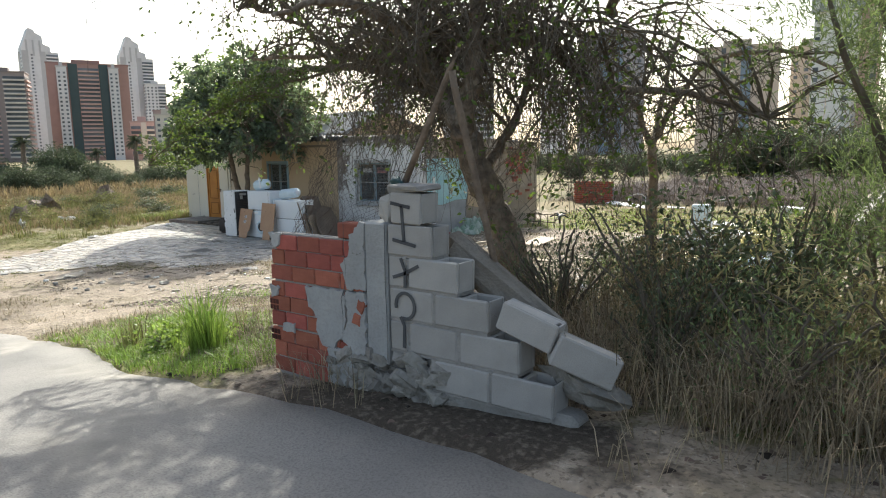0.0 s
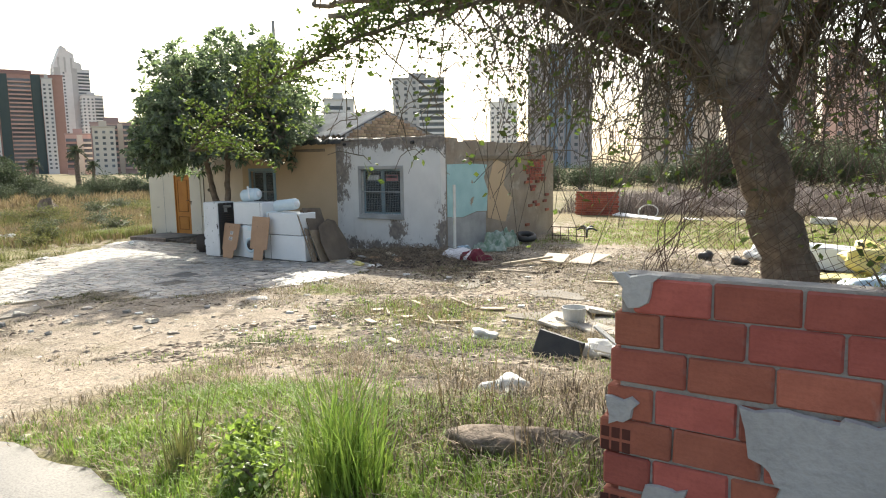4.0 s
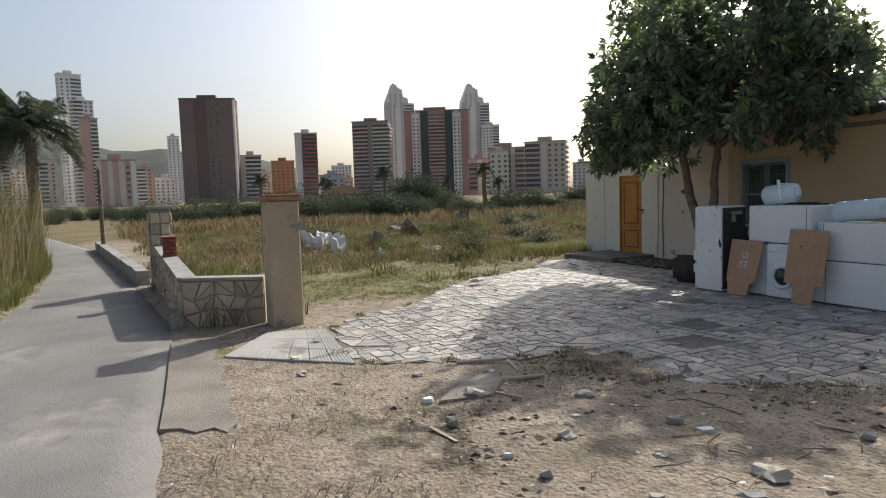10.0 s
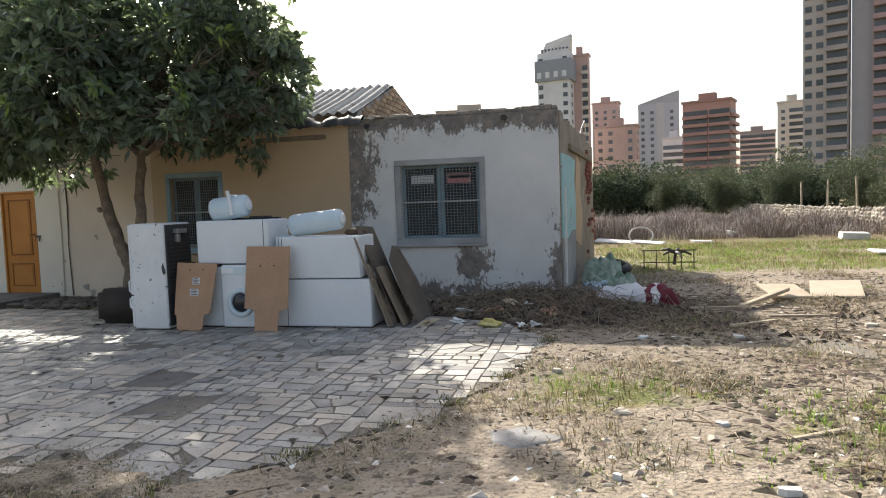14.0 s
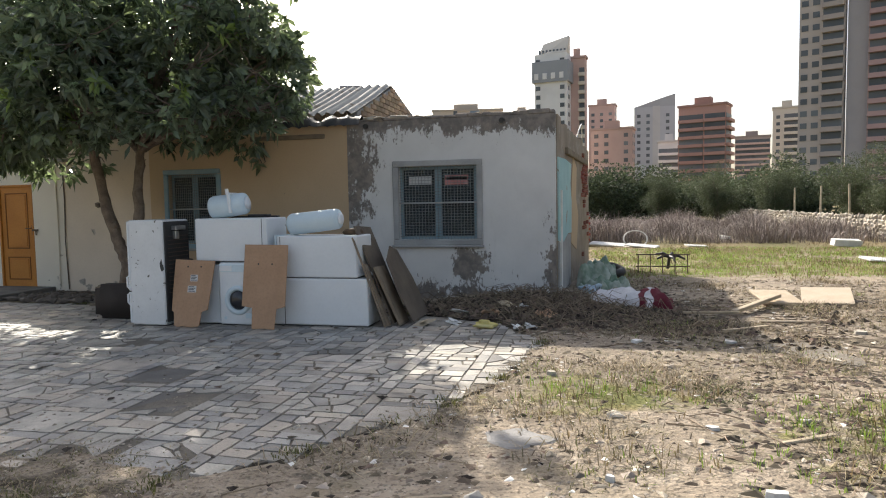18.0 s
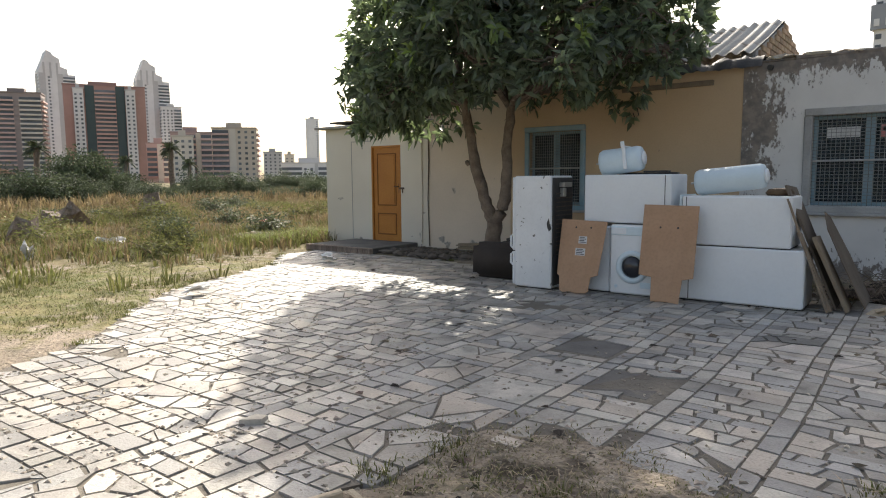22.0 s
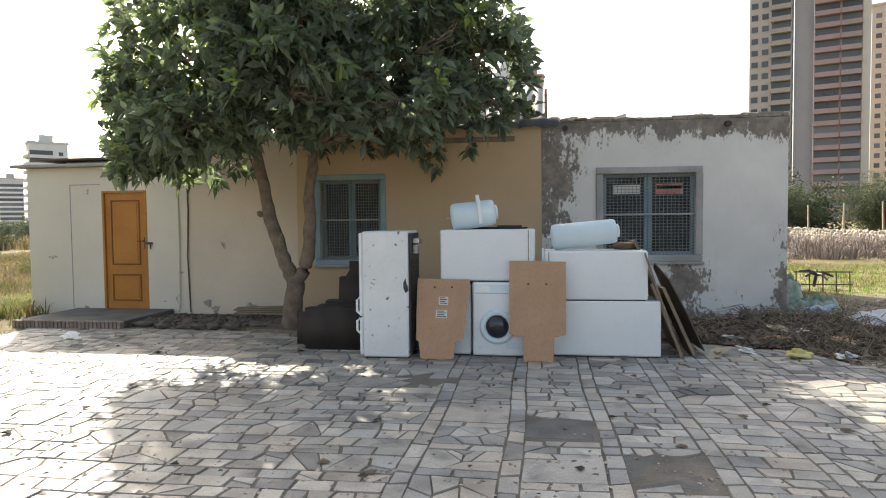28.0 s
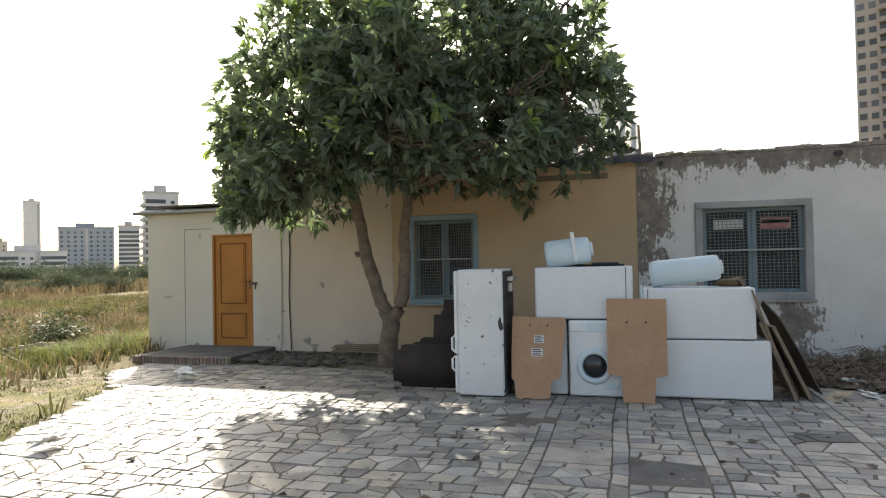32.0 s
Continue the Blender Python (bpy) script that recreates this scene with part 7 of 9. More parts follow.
                part("window_column", g, GLASS_FAR, t)["kind"] = "stuff"
                part("balcony_column", s, tone(colour), t)["kind"] = "stuff"

    face(1, w, d, cols, None)
    side = Matrix(((0, -1, 0, 0), (1, 0, 0, 0), (0, 0, 1, 0), (0, 0, 0, 1)))
    if yaw < -3:
        face(1, d, w, cols[: max(1, len(cols) // 2)], side)
    elif yaw > 3:
        face(1, d, w, cols[: max(1, len(cols) // 2)], Matrix(((0, 1, 0, 0), (-1, 0, 0, 0), (0, 0, 1, 0), (0, 0, 0, 1))))
    return t


W, BL, ST = "win", "bal", "strip"
tower("white stepped tower block", 93.9, 92.2, 9.7, 620, WHITE, [(W, 1, WHITE), (BL, 1, WHITE)], yaw=14)
tower("white stepped tower block, lower step", 93.1, 91.5, 7.8, 600, WHITE, [(BL, 1, WHITE), (W, 1, WHITE)], yaw=14)
tower("pinkish tower block with pale balconies", 92.6, 91.3, 6.5, 570, PINK, [("wall", 1, PINK), (BL, 0.8, WHITE)], yaw=10)
tower("plain white tower block", 98.7, 97.2, 7.0, 600, WHITE, [(W, 2, WHITE), (BL, 1, WHITE)])
tower("low beige apartment block", 101.5, 98.9, 2.9, 420, BEIGE, [(BL, 1, CREAM), (W, 1, BEIGE), (BL, 1, CREAM)])
tower("ribbed pink and cream apartment block", 91.7, 88.9, 3.3, 360, PINK, [(ST, 0.5, CREAM), ("wall", 0.6, PINK), (ST, 0.5, CREAM), ("wall", 0.6, PINK), (ST, 0.6, CREAM), (W, 0.6, PINK), (ST, 0.5, WHITE)])
tower("dark brown tower block", 85.4, 80.85, 8.2, 480, BROWN, [("wall", 0.6, BROWN), (ST, 0.5, (0.20, 0.14, 0.13)), (W, 0.6, BROWN), ("wall", 0.5, BROWN), (ST, 0.08, WHITE)], yaw=-8, depth=0.5)
tower("slim white tower block", 86.4, 85.5, 5.2, 800, WHITE, [(W, 1, WHITE)])
tower("beige block with balconies", 80.9, 79.2, 3.6, 500, CREAM, [("wall", 0.3, CREAM), (BL, 1, WHITE)])
tower("orange rendered apartment block", 78.4, 76.5, 3.1, 600, (0.55, 0.27, 0.14), [(W, 1, BEIGE)])
tower("red and white tower block", 76.4, 74.5, 5.4, 520, WHITE, [("wall", 0.35, WHITE), (BL, 1, (0.47, 0.17, 0.155))], yaw=6)
tower("low grey apartment block", 74.4, 72.3, 1.8, 500, GREY, [(BL, 1, WHITE), (W, 1, GREY)])
tower("pale grey low block", 73.4, 71.7, 2.6, 700, WHITE, [(W, 1, GREY)])
tower("grey-brown tower with pale balconies", 71.5, 68.1, 6.3, 520, (0.36, 0.30, 0.28), [(BL, 1, PINK), ("wall", 0.25, BROWN), (BL, 1, CREAM)], yaw=-10)
tower("pale ribbed tower with a peaked top", 68.7, 66.1, 7.8, 700, WHITE, [(ST, 0.4, GREY), (W, 0.4, WHITE), (ST, 0.3, WHITE), (ST, 0.35, GREY), (BL, 0.8, WHITE)], crown="peak", yaw=10)
tower("pale ribbed tower with a peaked top", 62.2, 59.6, 7.65, 700, WHITE, [(ST, 0.4, GREY), (W, 0.4, WHITE), (ST, 0.3, WHITE), (ST, 0.35, GREY), (BL, 0.8, WHITE)], crown="peak", yaw=10)
tower("white lower wing of a ribbed tower", 60.4, 58.8, 5.7, 690, WHITE, [(W, 1, WHITE), (BL, 0.7, WHITE)], yaw=10)
tower("large red tower with white and dark bands", 67.0, 61.4, 7.1, 560, (0.45, 0.28, 0.24), [("wall", 0.55, BRICKR), (W, 0.6, WHITE), (ST, 0.5, (0.085, 0.115, 0.115)), (BL, 1.15, (0.60, 0.40, 0.34)), (ST, 0.5, (0.085, 0.115, 0.115)), (W, 0.6, WHITE), ("wall", 0.55, BRICKR)], depth=0.3)
for a0, a1 in ((66.35, 65.65), (62.8, 62.1)):
    tower("white window band of the red tower", a0, a1, 6.85, 557, (0.76, 0.74, 0.72), [(W, 1, WHITE)], depth=0.4, cat_name="tower_wing")
tower("reddish low apartment block", 61.5, 59.7, 2.8, 430, PINK, [(BL, 1, BRICKR), (ST, 0.5, CREAM), (BL, 0.8, CREAM)])
tower("beige and mauve apartment block", 59.7, 56.6, 3.7, 400, (0.45, 0.33, 0.31), [(W, 0.8, CREAM), (BL, 1.0, PINK), (ST, 0.35, BEIGE), (BL, 0.8, PINK)])
tower("beige banded apartment block", 56.6, 52.9, 4.1, 400, BEIGE, [(BL, 1.0, PINK), (ST, 0.4, CREAM), (W, 1.2, BEIGE)], yaw=-6)
tower("cream end of an apartment block", 59.6, 58.0, 3.4, 390, CREAM, [(W, 1, CREAM)])
tower("domed grey apartment block", 52.6, 51.1, 2.2, 600, GREY, [(W, 1, GREY)])
tower("grey low apartment block", 50.9, 50.1, 2.0, 700, CREAM, [(W, 1, CREAM)])
tower("slim plain white tower", 49.1, 48.0, 5.0, 900, WHITE, [("wall", 1, WHITE), (W, 0.4, WHITE)])
tower("long low white block", 51.2, 46.4, 1.25, 420, WHITE, [(BL, 1, WHITE), (W, 0.6, WHITE), (ST, 0.15, GREY), (BL, 1, WHITE)], depth=0.25)
tower("bluish glass apartment block", 46.95, 43.2, 3.05, 500, (0.40, 0.44, 0.49), [(W, 1, BLUE), (ST, 0.1, GREY), (W, 1, BLUE)])
tower("pale grey apartment tower", 42.9, 41.4, 3.2, 500, (0.62, 0.60, 0.60), [(BL, 1, WHITE)])
tower("grey apartment tower with a stepped roof", 35.3, 30.8, 7.5, 330, GREY, [(W, 1, GREY), (BL, 1, WHITE)])
tower("pale low tower block", 27.1, 24.7, 5.3, 420, WHITE, [(W, 1, WHITE)])
tower("grey tower with a blue centre strip", 23.4, 17.9, 9.6, 300, (0.45, 0.42, 0.42), [(W, 1, GREY), (ST, 0.45, BLUE), (W, 0.3, GREY), (ST, 0.3, BLUE), (W, 1, GREY)])
# Proud slate strips here colour in the shade of recesses.
tower("beige tower with slate strips coloured as shaded recesses", 13.8, 7.8, 7.9, 300, BEIGE, [("wall", 0.8, BEIGE), (ST, 0.15, SLATE), ("wall", 0.5, CREAM), (ST, 0.35, BLUE), ("wall", 0.9, BEIGE)], depth=0.4)
tower("beige plain tower block", 7.2, 5.1, 7.5, 320, BEIGE, [(W, 1, BEIGE)])
tw_ = tower("tall white tower with a grey belt and glazed crown", 4.95, 1.9, 12.3, 230, WHITE, [(W, 0.5, WHITE), ("wall", 1.2, WHITE), (W, 0.6, WHITE)], yaw=-14, crown="none")
part("belt", Build().box(-6.3, 6.3, -4.1, 4.1, 42.5, 49.5), tone((0.36, 0.38, 0.41)), tw_, "slate grey belt")
for k in range(4):
    part("belt_window", Build().box(-5.4 + k * 2.9, -4.0 + k * 2.9, -4.3, -4.0, 43.5, 45.5), tone(WHITE), tw_)
part("glazed_crown", Build().add([(-5.2, -3.4, 49.5), (5.2, -3.4, 49.5), (5.2, 3.4, 49.5), (-5.2, 3.4, 49.5), (-3.6, 1.5, 56.5), (5.2, 1.5, 58.5), (5.2, 3.4, 58.5), (-3.6, 3.4, 56.5)], [(0, 1, 5, 4), (1, 2, 6, 5), (2, 3, 7, 6), (3, 0, 4, 7), (4, 5, 6, 7)]), tone(CREAM), tw_)
for k in range(8):
    part("crown_rib", Build().box(-4.9 + k * 1.3, -4.2 + k * 1.3, -3.0, -2.5, 50.2, 51.6), tone(SLATE), tw_)
    part("crown_rib", Build().box(-4.6 + k * 1.25, -4.0 + k * 1.25, -1.4, -0.9, 52.4, 53.8), tone(SLATE), tw_)
tower("beige slab beside a white tower", 2.2, 0.6, 11.8, 235, PINK, [("wall", 1, PINK), (BL, 0.6, CREAM)], yaw=-10)
tower("pinkish plain tower block", 0.6, -1.7, 7.9, 330, PINK, [(W, 1, PINK)], yaw=-8)
tower("brick-red stepped apartment block", 0.3, -3.3, 5.9, 250, (0.56, 0.42, 0.375), [(W, 1, BRICKR), ("wall", 0.4, BRICKR), (W, 0.6, BRICKR)], yaw=-8)
tower("grey-white tower with a slanted top", -3.1, -6.3, 7.6, 320, (0.52, 0.53, 0.56), [(W, 1, GREY), (ST, 0.4, GREY), (W, 0.8, WHITE)], crown="slope")
tower("low white apartment block", -5.0, -6.8, 4.7, 300, WHITE, [(BL, 1, WHITE)])
tower("red tower ringed with balconies", -6.6, -10.6, 7.4, 260, BRICKR, [(BL, 1.2, (0.47, 0.29, 0.25)), (BL, 1.0, (0.47, 0.29, 0.25))], yaw=-12)
tower("distant grey apartment block", -10.7, -13.2, 4.8, 420, (0.45, 0.37, 0.34), [(BL, 1, PINK)])
tower("cream plastered apartment tower", -13.4, -15.4, 6.8, 330, CREAM, [(W, 0.6, CREAM), (BL, 1, CREAM)])
tower("very tall brown tower with window rows", -15.3, -18.4, 24.0, 190, (0.52, 0.46, 0.42), [(W, 0.5, (0.5, 0.48, 0.46)), (W, 0.5, GREY), (BL, 1.0, (0.44, 0.38, 0.35))], yaw=-6, near=False)
tower("grey concrete shaft of a tall tower", -18.4, -19.7, 24.5, 192, (0.52, 0.50, 0.52), [("wall", 1, GREY)])
tower("reddish wing of a tall tower", -19.7, -23.3, 23.5, 190, (0.44, 0.32, 0.31), [(BL, 1.0, (0.47, 0.32, 0.31)), (BL, 0.8, (0.44, 0.33, 0.32)), (ST, 0.3, CREAM)])
tower("tall tan tower with dark balconies", -23.5, -29.4, 14.6, 240, BEIGE, [(W, 0.5, BEIGE), (BL, 0.6, CREAM), (BL, 1.1, (0.36, 0.33, 0.31)), (BL, 0.8, BEIGE), (ST, 0.4, WHITE)])

tower("white apartment block behind the house", 41.3, 38.6, 5.8, 300, WHITE, [(BL, 1, WHITE), (W, 0.6, WHITE)], yaw=8)
low = [(103.8, 102.4, 2.6), (102.3, 100.9, 3.2), (100.6, 99.4, 2.4), (99.2, 97.4, 3.3), (97.2, 95.6, 2.7), (95.6, 94.2, 3.4), (90.0, 88.9, 2.0), (88.8, 87.6, 2.7), (87.5, 86.0, 1.9), (79.4, 78.5, 2.2), (74.0, 73.2, 1.9), (72.4, 71.6, 1.5)]
for k, (a0, a1, e_) in enumerate(low):
    tower("low pale apartment block in the town", a0, a1, e_, 560 + 20 * (k % 5), (WHITE, CREAM, GREY, PINK)[k % 4], [(BL, 1, WHITE), (W, 0.8, CREAM)] if k % 2 else [(W, 1, CREAM)])

# hill behind the town
hv, hf = [], []
for i in range(61):
    az = 72 + 50 * i / 60
    el = float(np.interp(az, [72, 75, 80, 86, 90, 96, 101, 110, 122], [0.4, 2.2, 3.4, 4.2, 4.0, 5.4, 6.8, 7.5, 5.0])) + 0.25 * noise.noise(Vector((az * 0.5, 0, 0))) + 0.12 * noise.noise(Vector((az * 2, 1, 0)))
    for k in range(5):
        d, e = 1500 + 180 * k, el * math.sin(math.pi / 2 * (k + 0.001) / 4)
        hv.append(tuple(REF + Vector((-math.sin(radians(az)), math.cos(radians(az)), 0)) * d + Vector((0, 0, d * math.tan(radians(e)) + 6 * noise.noise(Vector((az, k, 4)))))))
for i in range(60):
    hf += [(i * 5 + k, i * 5 + k + 1, i * 5 + k + 6, i * 5 + k + 5) for k in range(4)]
b = Build()
b.v, b.f = hv, hf
solid("hill", b, mat("hill_scrub", (0.065, 0.075, 0.062), (0.045, 0.055, 0.043), 0.01, 0.95, 0.0, 0.05, world_space=True), "scrub-covered hill behind the towers", "hill", "structure", smooth=True)

# ---- bushes and trees of the middle distance ----
protos = [bush("far_bush", "rounded dark green bush across the field", pose(-60, 26, -0.6), 2.6, 3.0, 4200, 0.2, 0.1, M["hedge"], 90 + i, 8, group="field bushes") for i in range(3)]
rf = random.Random(55)
for k in range(60):
    az = 43.5 + 47 * (k + rf.uniform(-0.8, 0.8)) / 60
    d = rf.uniform(44, 62)
    p = REF + Vector((-math.sin(radians(az)), math.cos(radians(az)), 0)) * d
    if on_road(p.x, p.y, 3.0):
        continue
    s = rf.uniform(0.35, 0.8) * (0.75 if az < 52 else 1.0)
    copy_thing(protos[k % 3], Matrix.Translation((p.x, p.y, -0.75)) @ Matrix.Rotation(rf.uniform(0, 6.28), 4, "Z") @ Matrix.Diagonal((s * 1.2, s * 1.2, s * rf.uniform(0.7, 1.0), 1)))
for k in range(18):
    az = 40 + 13 * (k + rf.uniform(-0.4, 0.4)) / 18
    d = rf.uniform(72, 95)
    p = REF + Vector((-math.sin(radians(az)), math.cos(radians(az)), 0)) * d
    s = rf.uniform(0.4, 0.75)
    copy_thing(protos[k % 3], Matrix.Translation((p.x, p.y, -0.75)) @ Matrix.Rotation(rf.uniform(0, 6.28), 4, "Z") @ Matrix.Diagonal((s * 1.5, s * 1.5, s, 1)))
for k in range(16):
    az = 89 + 13 * (k + rf.uniform(-0.4, 0.4)) / 16
    d = rf.uniform(66, 90)
    p = REF + Vector((-math.sin(radians(az)), math.cos(radians(az)), 0)) * d
    s = rf.uniform(0.4, 0.7)
    copy_thing(protos[k % 3], Matrix.Translation((p.x, p.y, -0.75)) @ Matrix.Rotation(rf.uniform(0, 6.28), 4, "Z") @ Matrix.Diagonal((s * 1.4, s * 1.4, s, 1)))
for k in range(46):
    az = 24 - 42 * (k + rf.uniform(-0.4, 0.4)) / 46
    d = rf.uniform(52, 75)
    p = REF + Vector((-math.sin(radians(az)), math.cos(radians(az)), 0)) * d
    s = rf.uniform(0.9, 1.5) if az < 2 else rf.uniform(0.5, 0.8)
    copy_thing(protos[k % 3], Matrix.Translation((p.x, p.y, -0.75)) @ Matrix.Rotation(rf.uniform(0, 6.28), 4, "Z") @ Matrix.Diagonal((s * 1.2, s * 1.2, s, 1)))
ol = [bush("olive_tree", "silvery green wild olive beyond the stone wall", pose(2.6, 20.5, -0.5), 2.3, 4.6, 22000, 0.13, 0.04, M["leaf_olive"], 120 + i, 12, category="tree", group="wild olives") for i in range(2)]
for x, y, s in ((2.3, 17.6, 1.0), (1.9, 23.2, 0.85), (1.8, 28.5, 0.75), (3.2, 14.2, 1.1), (4.2, 16.0, 1.05), (2.2, 25.5, 0.95), (3.5, 31.0, 0.9), (2.0, 36.0, 0.75), (3.0, 43.0, 0.85), (6.0, 22.0, 1.2), (5.5, 28.0, 1.1), (-2.5, 52.0, 0.8), (-6.0, 55.0, 0.75), (0.5, 50.0, 0.8), (7.0, 36.0, 1.1), (5.5, 12.0, 1.15)):
    copy_thing(ol[int(x * 7 + y) % 2], Matrix.Translation((x, y, -0.6)) @ Matrix.Rotation(x * 3 + y, 4, "Z") @ Matrix.Diagonal((s, s, s, 1)))


fsb = [bush("field_shrub", "low olive shrub in the dry field", pose(-24.6, 12.0, -0.62), 0.7, 0.6, 1100, 0.10, 0.03, (M["leaf_olive"], M["grass_olive"])[i], 160 + i, 12, group="field shrubs") for i in range(2)]
for k in range(26):
    x, y = rf.uniform(-40, -23.5), rf.uniform(7.0, 24.0)
    s = rf.uniform(0.6, 1.5)
    if x > -25 and y > 14:
        continue
    copy_thing(fsb[k % 2], Matrix.Translation((x, y, -0.62)) @ Matrix.Rotation(k * 1.7, 4, "Z") @ Matrix.Diagonal((s * 1.2, s * 1.2, s * 0.8, 1)))


def palm(name, label, m, trunk_h, frond, n, seed):
    t = thing(name, label, "palm", m, group="palms")
    r = random.Random(seed)
    pts = [(0.05 * math.sin(k), 0, trunk_h * k / 8) for k in range(9)]
    part("trunk", Build().tube(pts, [0.24 - 0.006 * k + 0.025 * (k % 2) for k in range(9)], 10), M["bark"], t)
    fb, c, d = Build(), [], []
    for k in range(n):
        th, up = r.uniform(0, 6.28), r.uniform(-0.45, 1.15)
        o, rad = Vector((math.cos(th), math.sin(th), 0)), []
        p = []
        for i in range(8):
            u = i / 7
            p.append(Vector((0, 0, trunk_h)) + o * frond * (u * (1 - 0.25 * u)) * (1.1 - 0.35 * max(0, up)) + Vector((0, 0, frond * (up * u * 0.95 - 0.42 * u * u))))
        fb.tube(p, [0.03, 0.028, 0.025, 0.02, 0.017, 0.013, 0.01, 0.006], 4, caps=False)
        side = Vector((-o.y, o.x, 0))
        for i in range(1, 8):
            for q in range(6):
                w = p[i - 1].lerp(p[i], q / 6)
                for s in (1, -1):
                    c.append(w)
                    d.append(side * s + o * 0.7 + Vector((0, 0, -0.35)))
    part("fronds", fb, M["twig"], t)
    leaves("leaflet_fringe", c, d, frond * 0.17, 0.035, M["hedge"], t, np.random.default_rng(seed), 0.3)
    return t


palm("date_palm", "tall date palm with an arching crown beside the lane", pose(-38.6, 0.0, -0.6), 4.9, 2.1, 120, 3)
pp = palm("fan_palm", "slender palm across the field", pose(-66, 36, -0.6), 4.2, 1.2, 26, 4)
for az, d, s in ((68.5, 62, 1.0), (64.6, 58, 0.8), (65.2, 60, 0.75), (62.6, 60, 0.75), (58.0, 60, 0.7), (73.9, 75, 0.9), (79.5, 70, 0.95), (73.5, 73, 0.8)):
    p = REF + Vector((-math.sin(radians(az)), math.cos(radians(az)), 0)) * d
    copy_thing(pp, Matrix.Translation((p.x, p.y, -0.7)) @ Matrix.Diagonal((s, s, s, 1)))

# cottage across the field
ct = thing("cottage", "small low house with a tiled roof across the field", "house", pose(-73, 23.5, -0.6, 0, 0, -15))
part("wall", Build().cbox(-3.4, 3.4, -2.4, 2.4, 0, 2.0, 0.03), tone(CREAM), ct)
part("roof", Build().add([(-3.7, -2.7, 2.0), (3.7, -2.7, 2.0), (3.7, 2.7, 2.0), (-3.7, 2.7, 2.0), (-2.6, 0, 3.0), (2.6, 0, 3.0)], [(0, 1, 5, 4), (1, 2, 5), (2, 3, 4, 5), (3, 0, 4), (3, 2, 1, 0)]), M["cap"], ct)
for yy in (-1.2, 0.6):
    part("window", Build().cbox(3.38, 3.44, yy, yy + 0.9, 0.7, 1.6, 0.01), GLASS_FAR, ct)

# lane lamp pole and reeds
lp = thing("utility_pole", "weathered wooden utility pole beside the lane", "pole", pose(-36, 2.35, -0.6))
part("shaft", Build().tube([(0, 0, 0), (0.02, 0, 1.6), (-0.03, 0, 3.1)], [0.08, 0.07, 0.06], 8), M["bark"], lp)
part("insulator", Build().lathe([(0.03, 3.1), (0.045, 3.13), (0.02, 3.2)], 10), M["grey_render"], lp)

# rubble-stone boundary wall, posts and mesh fence
bwall = thing("boundary_wall", "long rubble-stone boundary wall in pale stone", "wall", pose(0, 0, 0), kind="structure")
part("core", Build().box(-0.22, 0.22, 17.6, 62.0, -0.9, 0.2), M["mortar"], bwall)
rs = random.Random(31)
pieces = [Build().lump((0.145, 0.08, 0.095), 500 + i, None, 0.42).mesh("stone", M["wallstone"]) for i in range(6)]
far_b, count = Build(), 0
for j in range(6):
    y = 17.6
    while y < 60.0:
        s = rs.uniform(0.75, 1.3)
        m = pose(-0.22 + rs.uniform(-0.03, 0.02), y, -0.52 + j * 0.15 + rs.uniform(-0.03, 0.03), rs.uniform(-20, 20), rs.uniform(-10, 10), 90 + rs.uniform(-10, 10)) @ Matrix.Diagonal((s, 1, rs.uniform(0.85, 1.1), 1))
        if 17.0 < y < 31.0 and count < 300:
            part("stone", pieces[rs.randrange(6)], M["wallstone"], bwall, m=m)
            count += 1
        else:
            far_b.lump((0.145, 0.08, 0.095), rs.randrange(99), m, 0.42)
        y += 0.225 * s
        if y > 30:
            y += 0.12
fs = part("far_stones", far_b, M["wallstone_joined"], bwall)
fs["kind"] = "stuff"
post = thing("fence_post", "weathered fence post behind the boundary wall", "post", pose(0.55, 20.5, -0.5), group="fence posts")
part("shaft", Build().tube([(0, 0, 0), (0.01, 0, 1.2), (0, 0.01, 2.1)], [0.05, 0.048, 0.04], 8), M["wood_pale"], post)
for y in (18.6, 24.0, 28.0, 33.0, 37.0, 41.0, 45.5, 50.0):
    copy_thing(post, pose(0.55, y, -0.5, 0, rf.uniform(-2, 2), y * 30))

# ---- loose things in the yard ----
rs = random.Random(88)


def crumple(size, seed, n=3, rough=0.5):
    return Build().lump(size, seed, None, rough, n)


blanket = thing("blanket", "crumpled white and maroon blanket on the ground", "blanket", pose(-9.87, 14.3, -0.56, 0, 0, -6))


def drape(u0, u1, sx, sy, h, seed, rough=1.0):
    """A strip of a heaped blanket: a dome of cloth with folds, from u0 to u1 of its length."""
    nu, nv, b = max(6, int((u1 - u0) * 40)), 26, Build()
    v, f = [], []
    for i in range(nu + 1):
        for j in range(nv + 1):
            u, w = u0 + (u1 - u0) * i / nu, j / nv
            r = max(0.0, 1 - (2 * u - 1) ** 2) ** 0.5 * max(0.0, 1 - (2 * w - 1) ** 2) ** 0.5
            fold = 0.035 * math.sin(u * 19 + 5 * w + seed) + 0.05 * noise.noise(Vector((u * 5, w * 5, seed))) + 0.025 * noise.noise(Vector((u * 13, w * 13, seed)))
            v.append(((u - 0.5) * sx + 0.06 * noise.noise(Vector((u * 4, w * 4, seed + 9))), (w - 0.5) * sy * (0.75 + 0.25 * math.sin(math.pi * u)), max(-0.03, h * r ** 0.7 + rough * fold * min(1, 3 * r) - 0.02)))
    for i in range(nu):
        f += [(i * (nv + 1) + j, (i + 1) * (nv + 1) + j, (i + 1) * (nv + 1) + j + 1, i * (nv + 1) + j + 1) for j in range(nv)]
    return b.add(v, f)


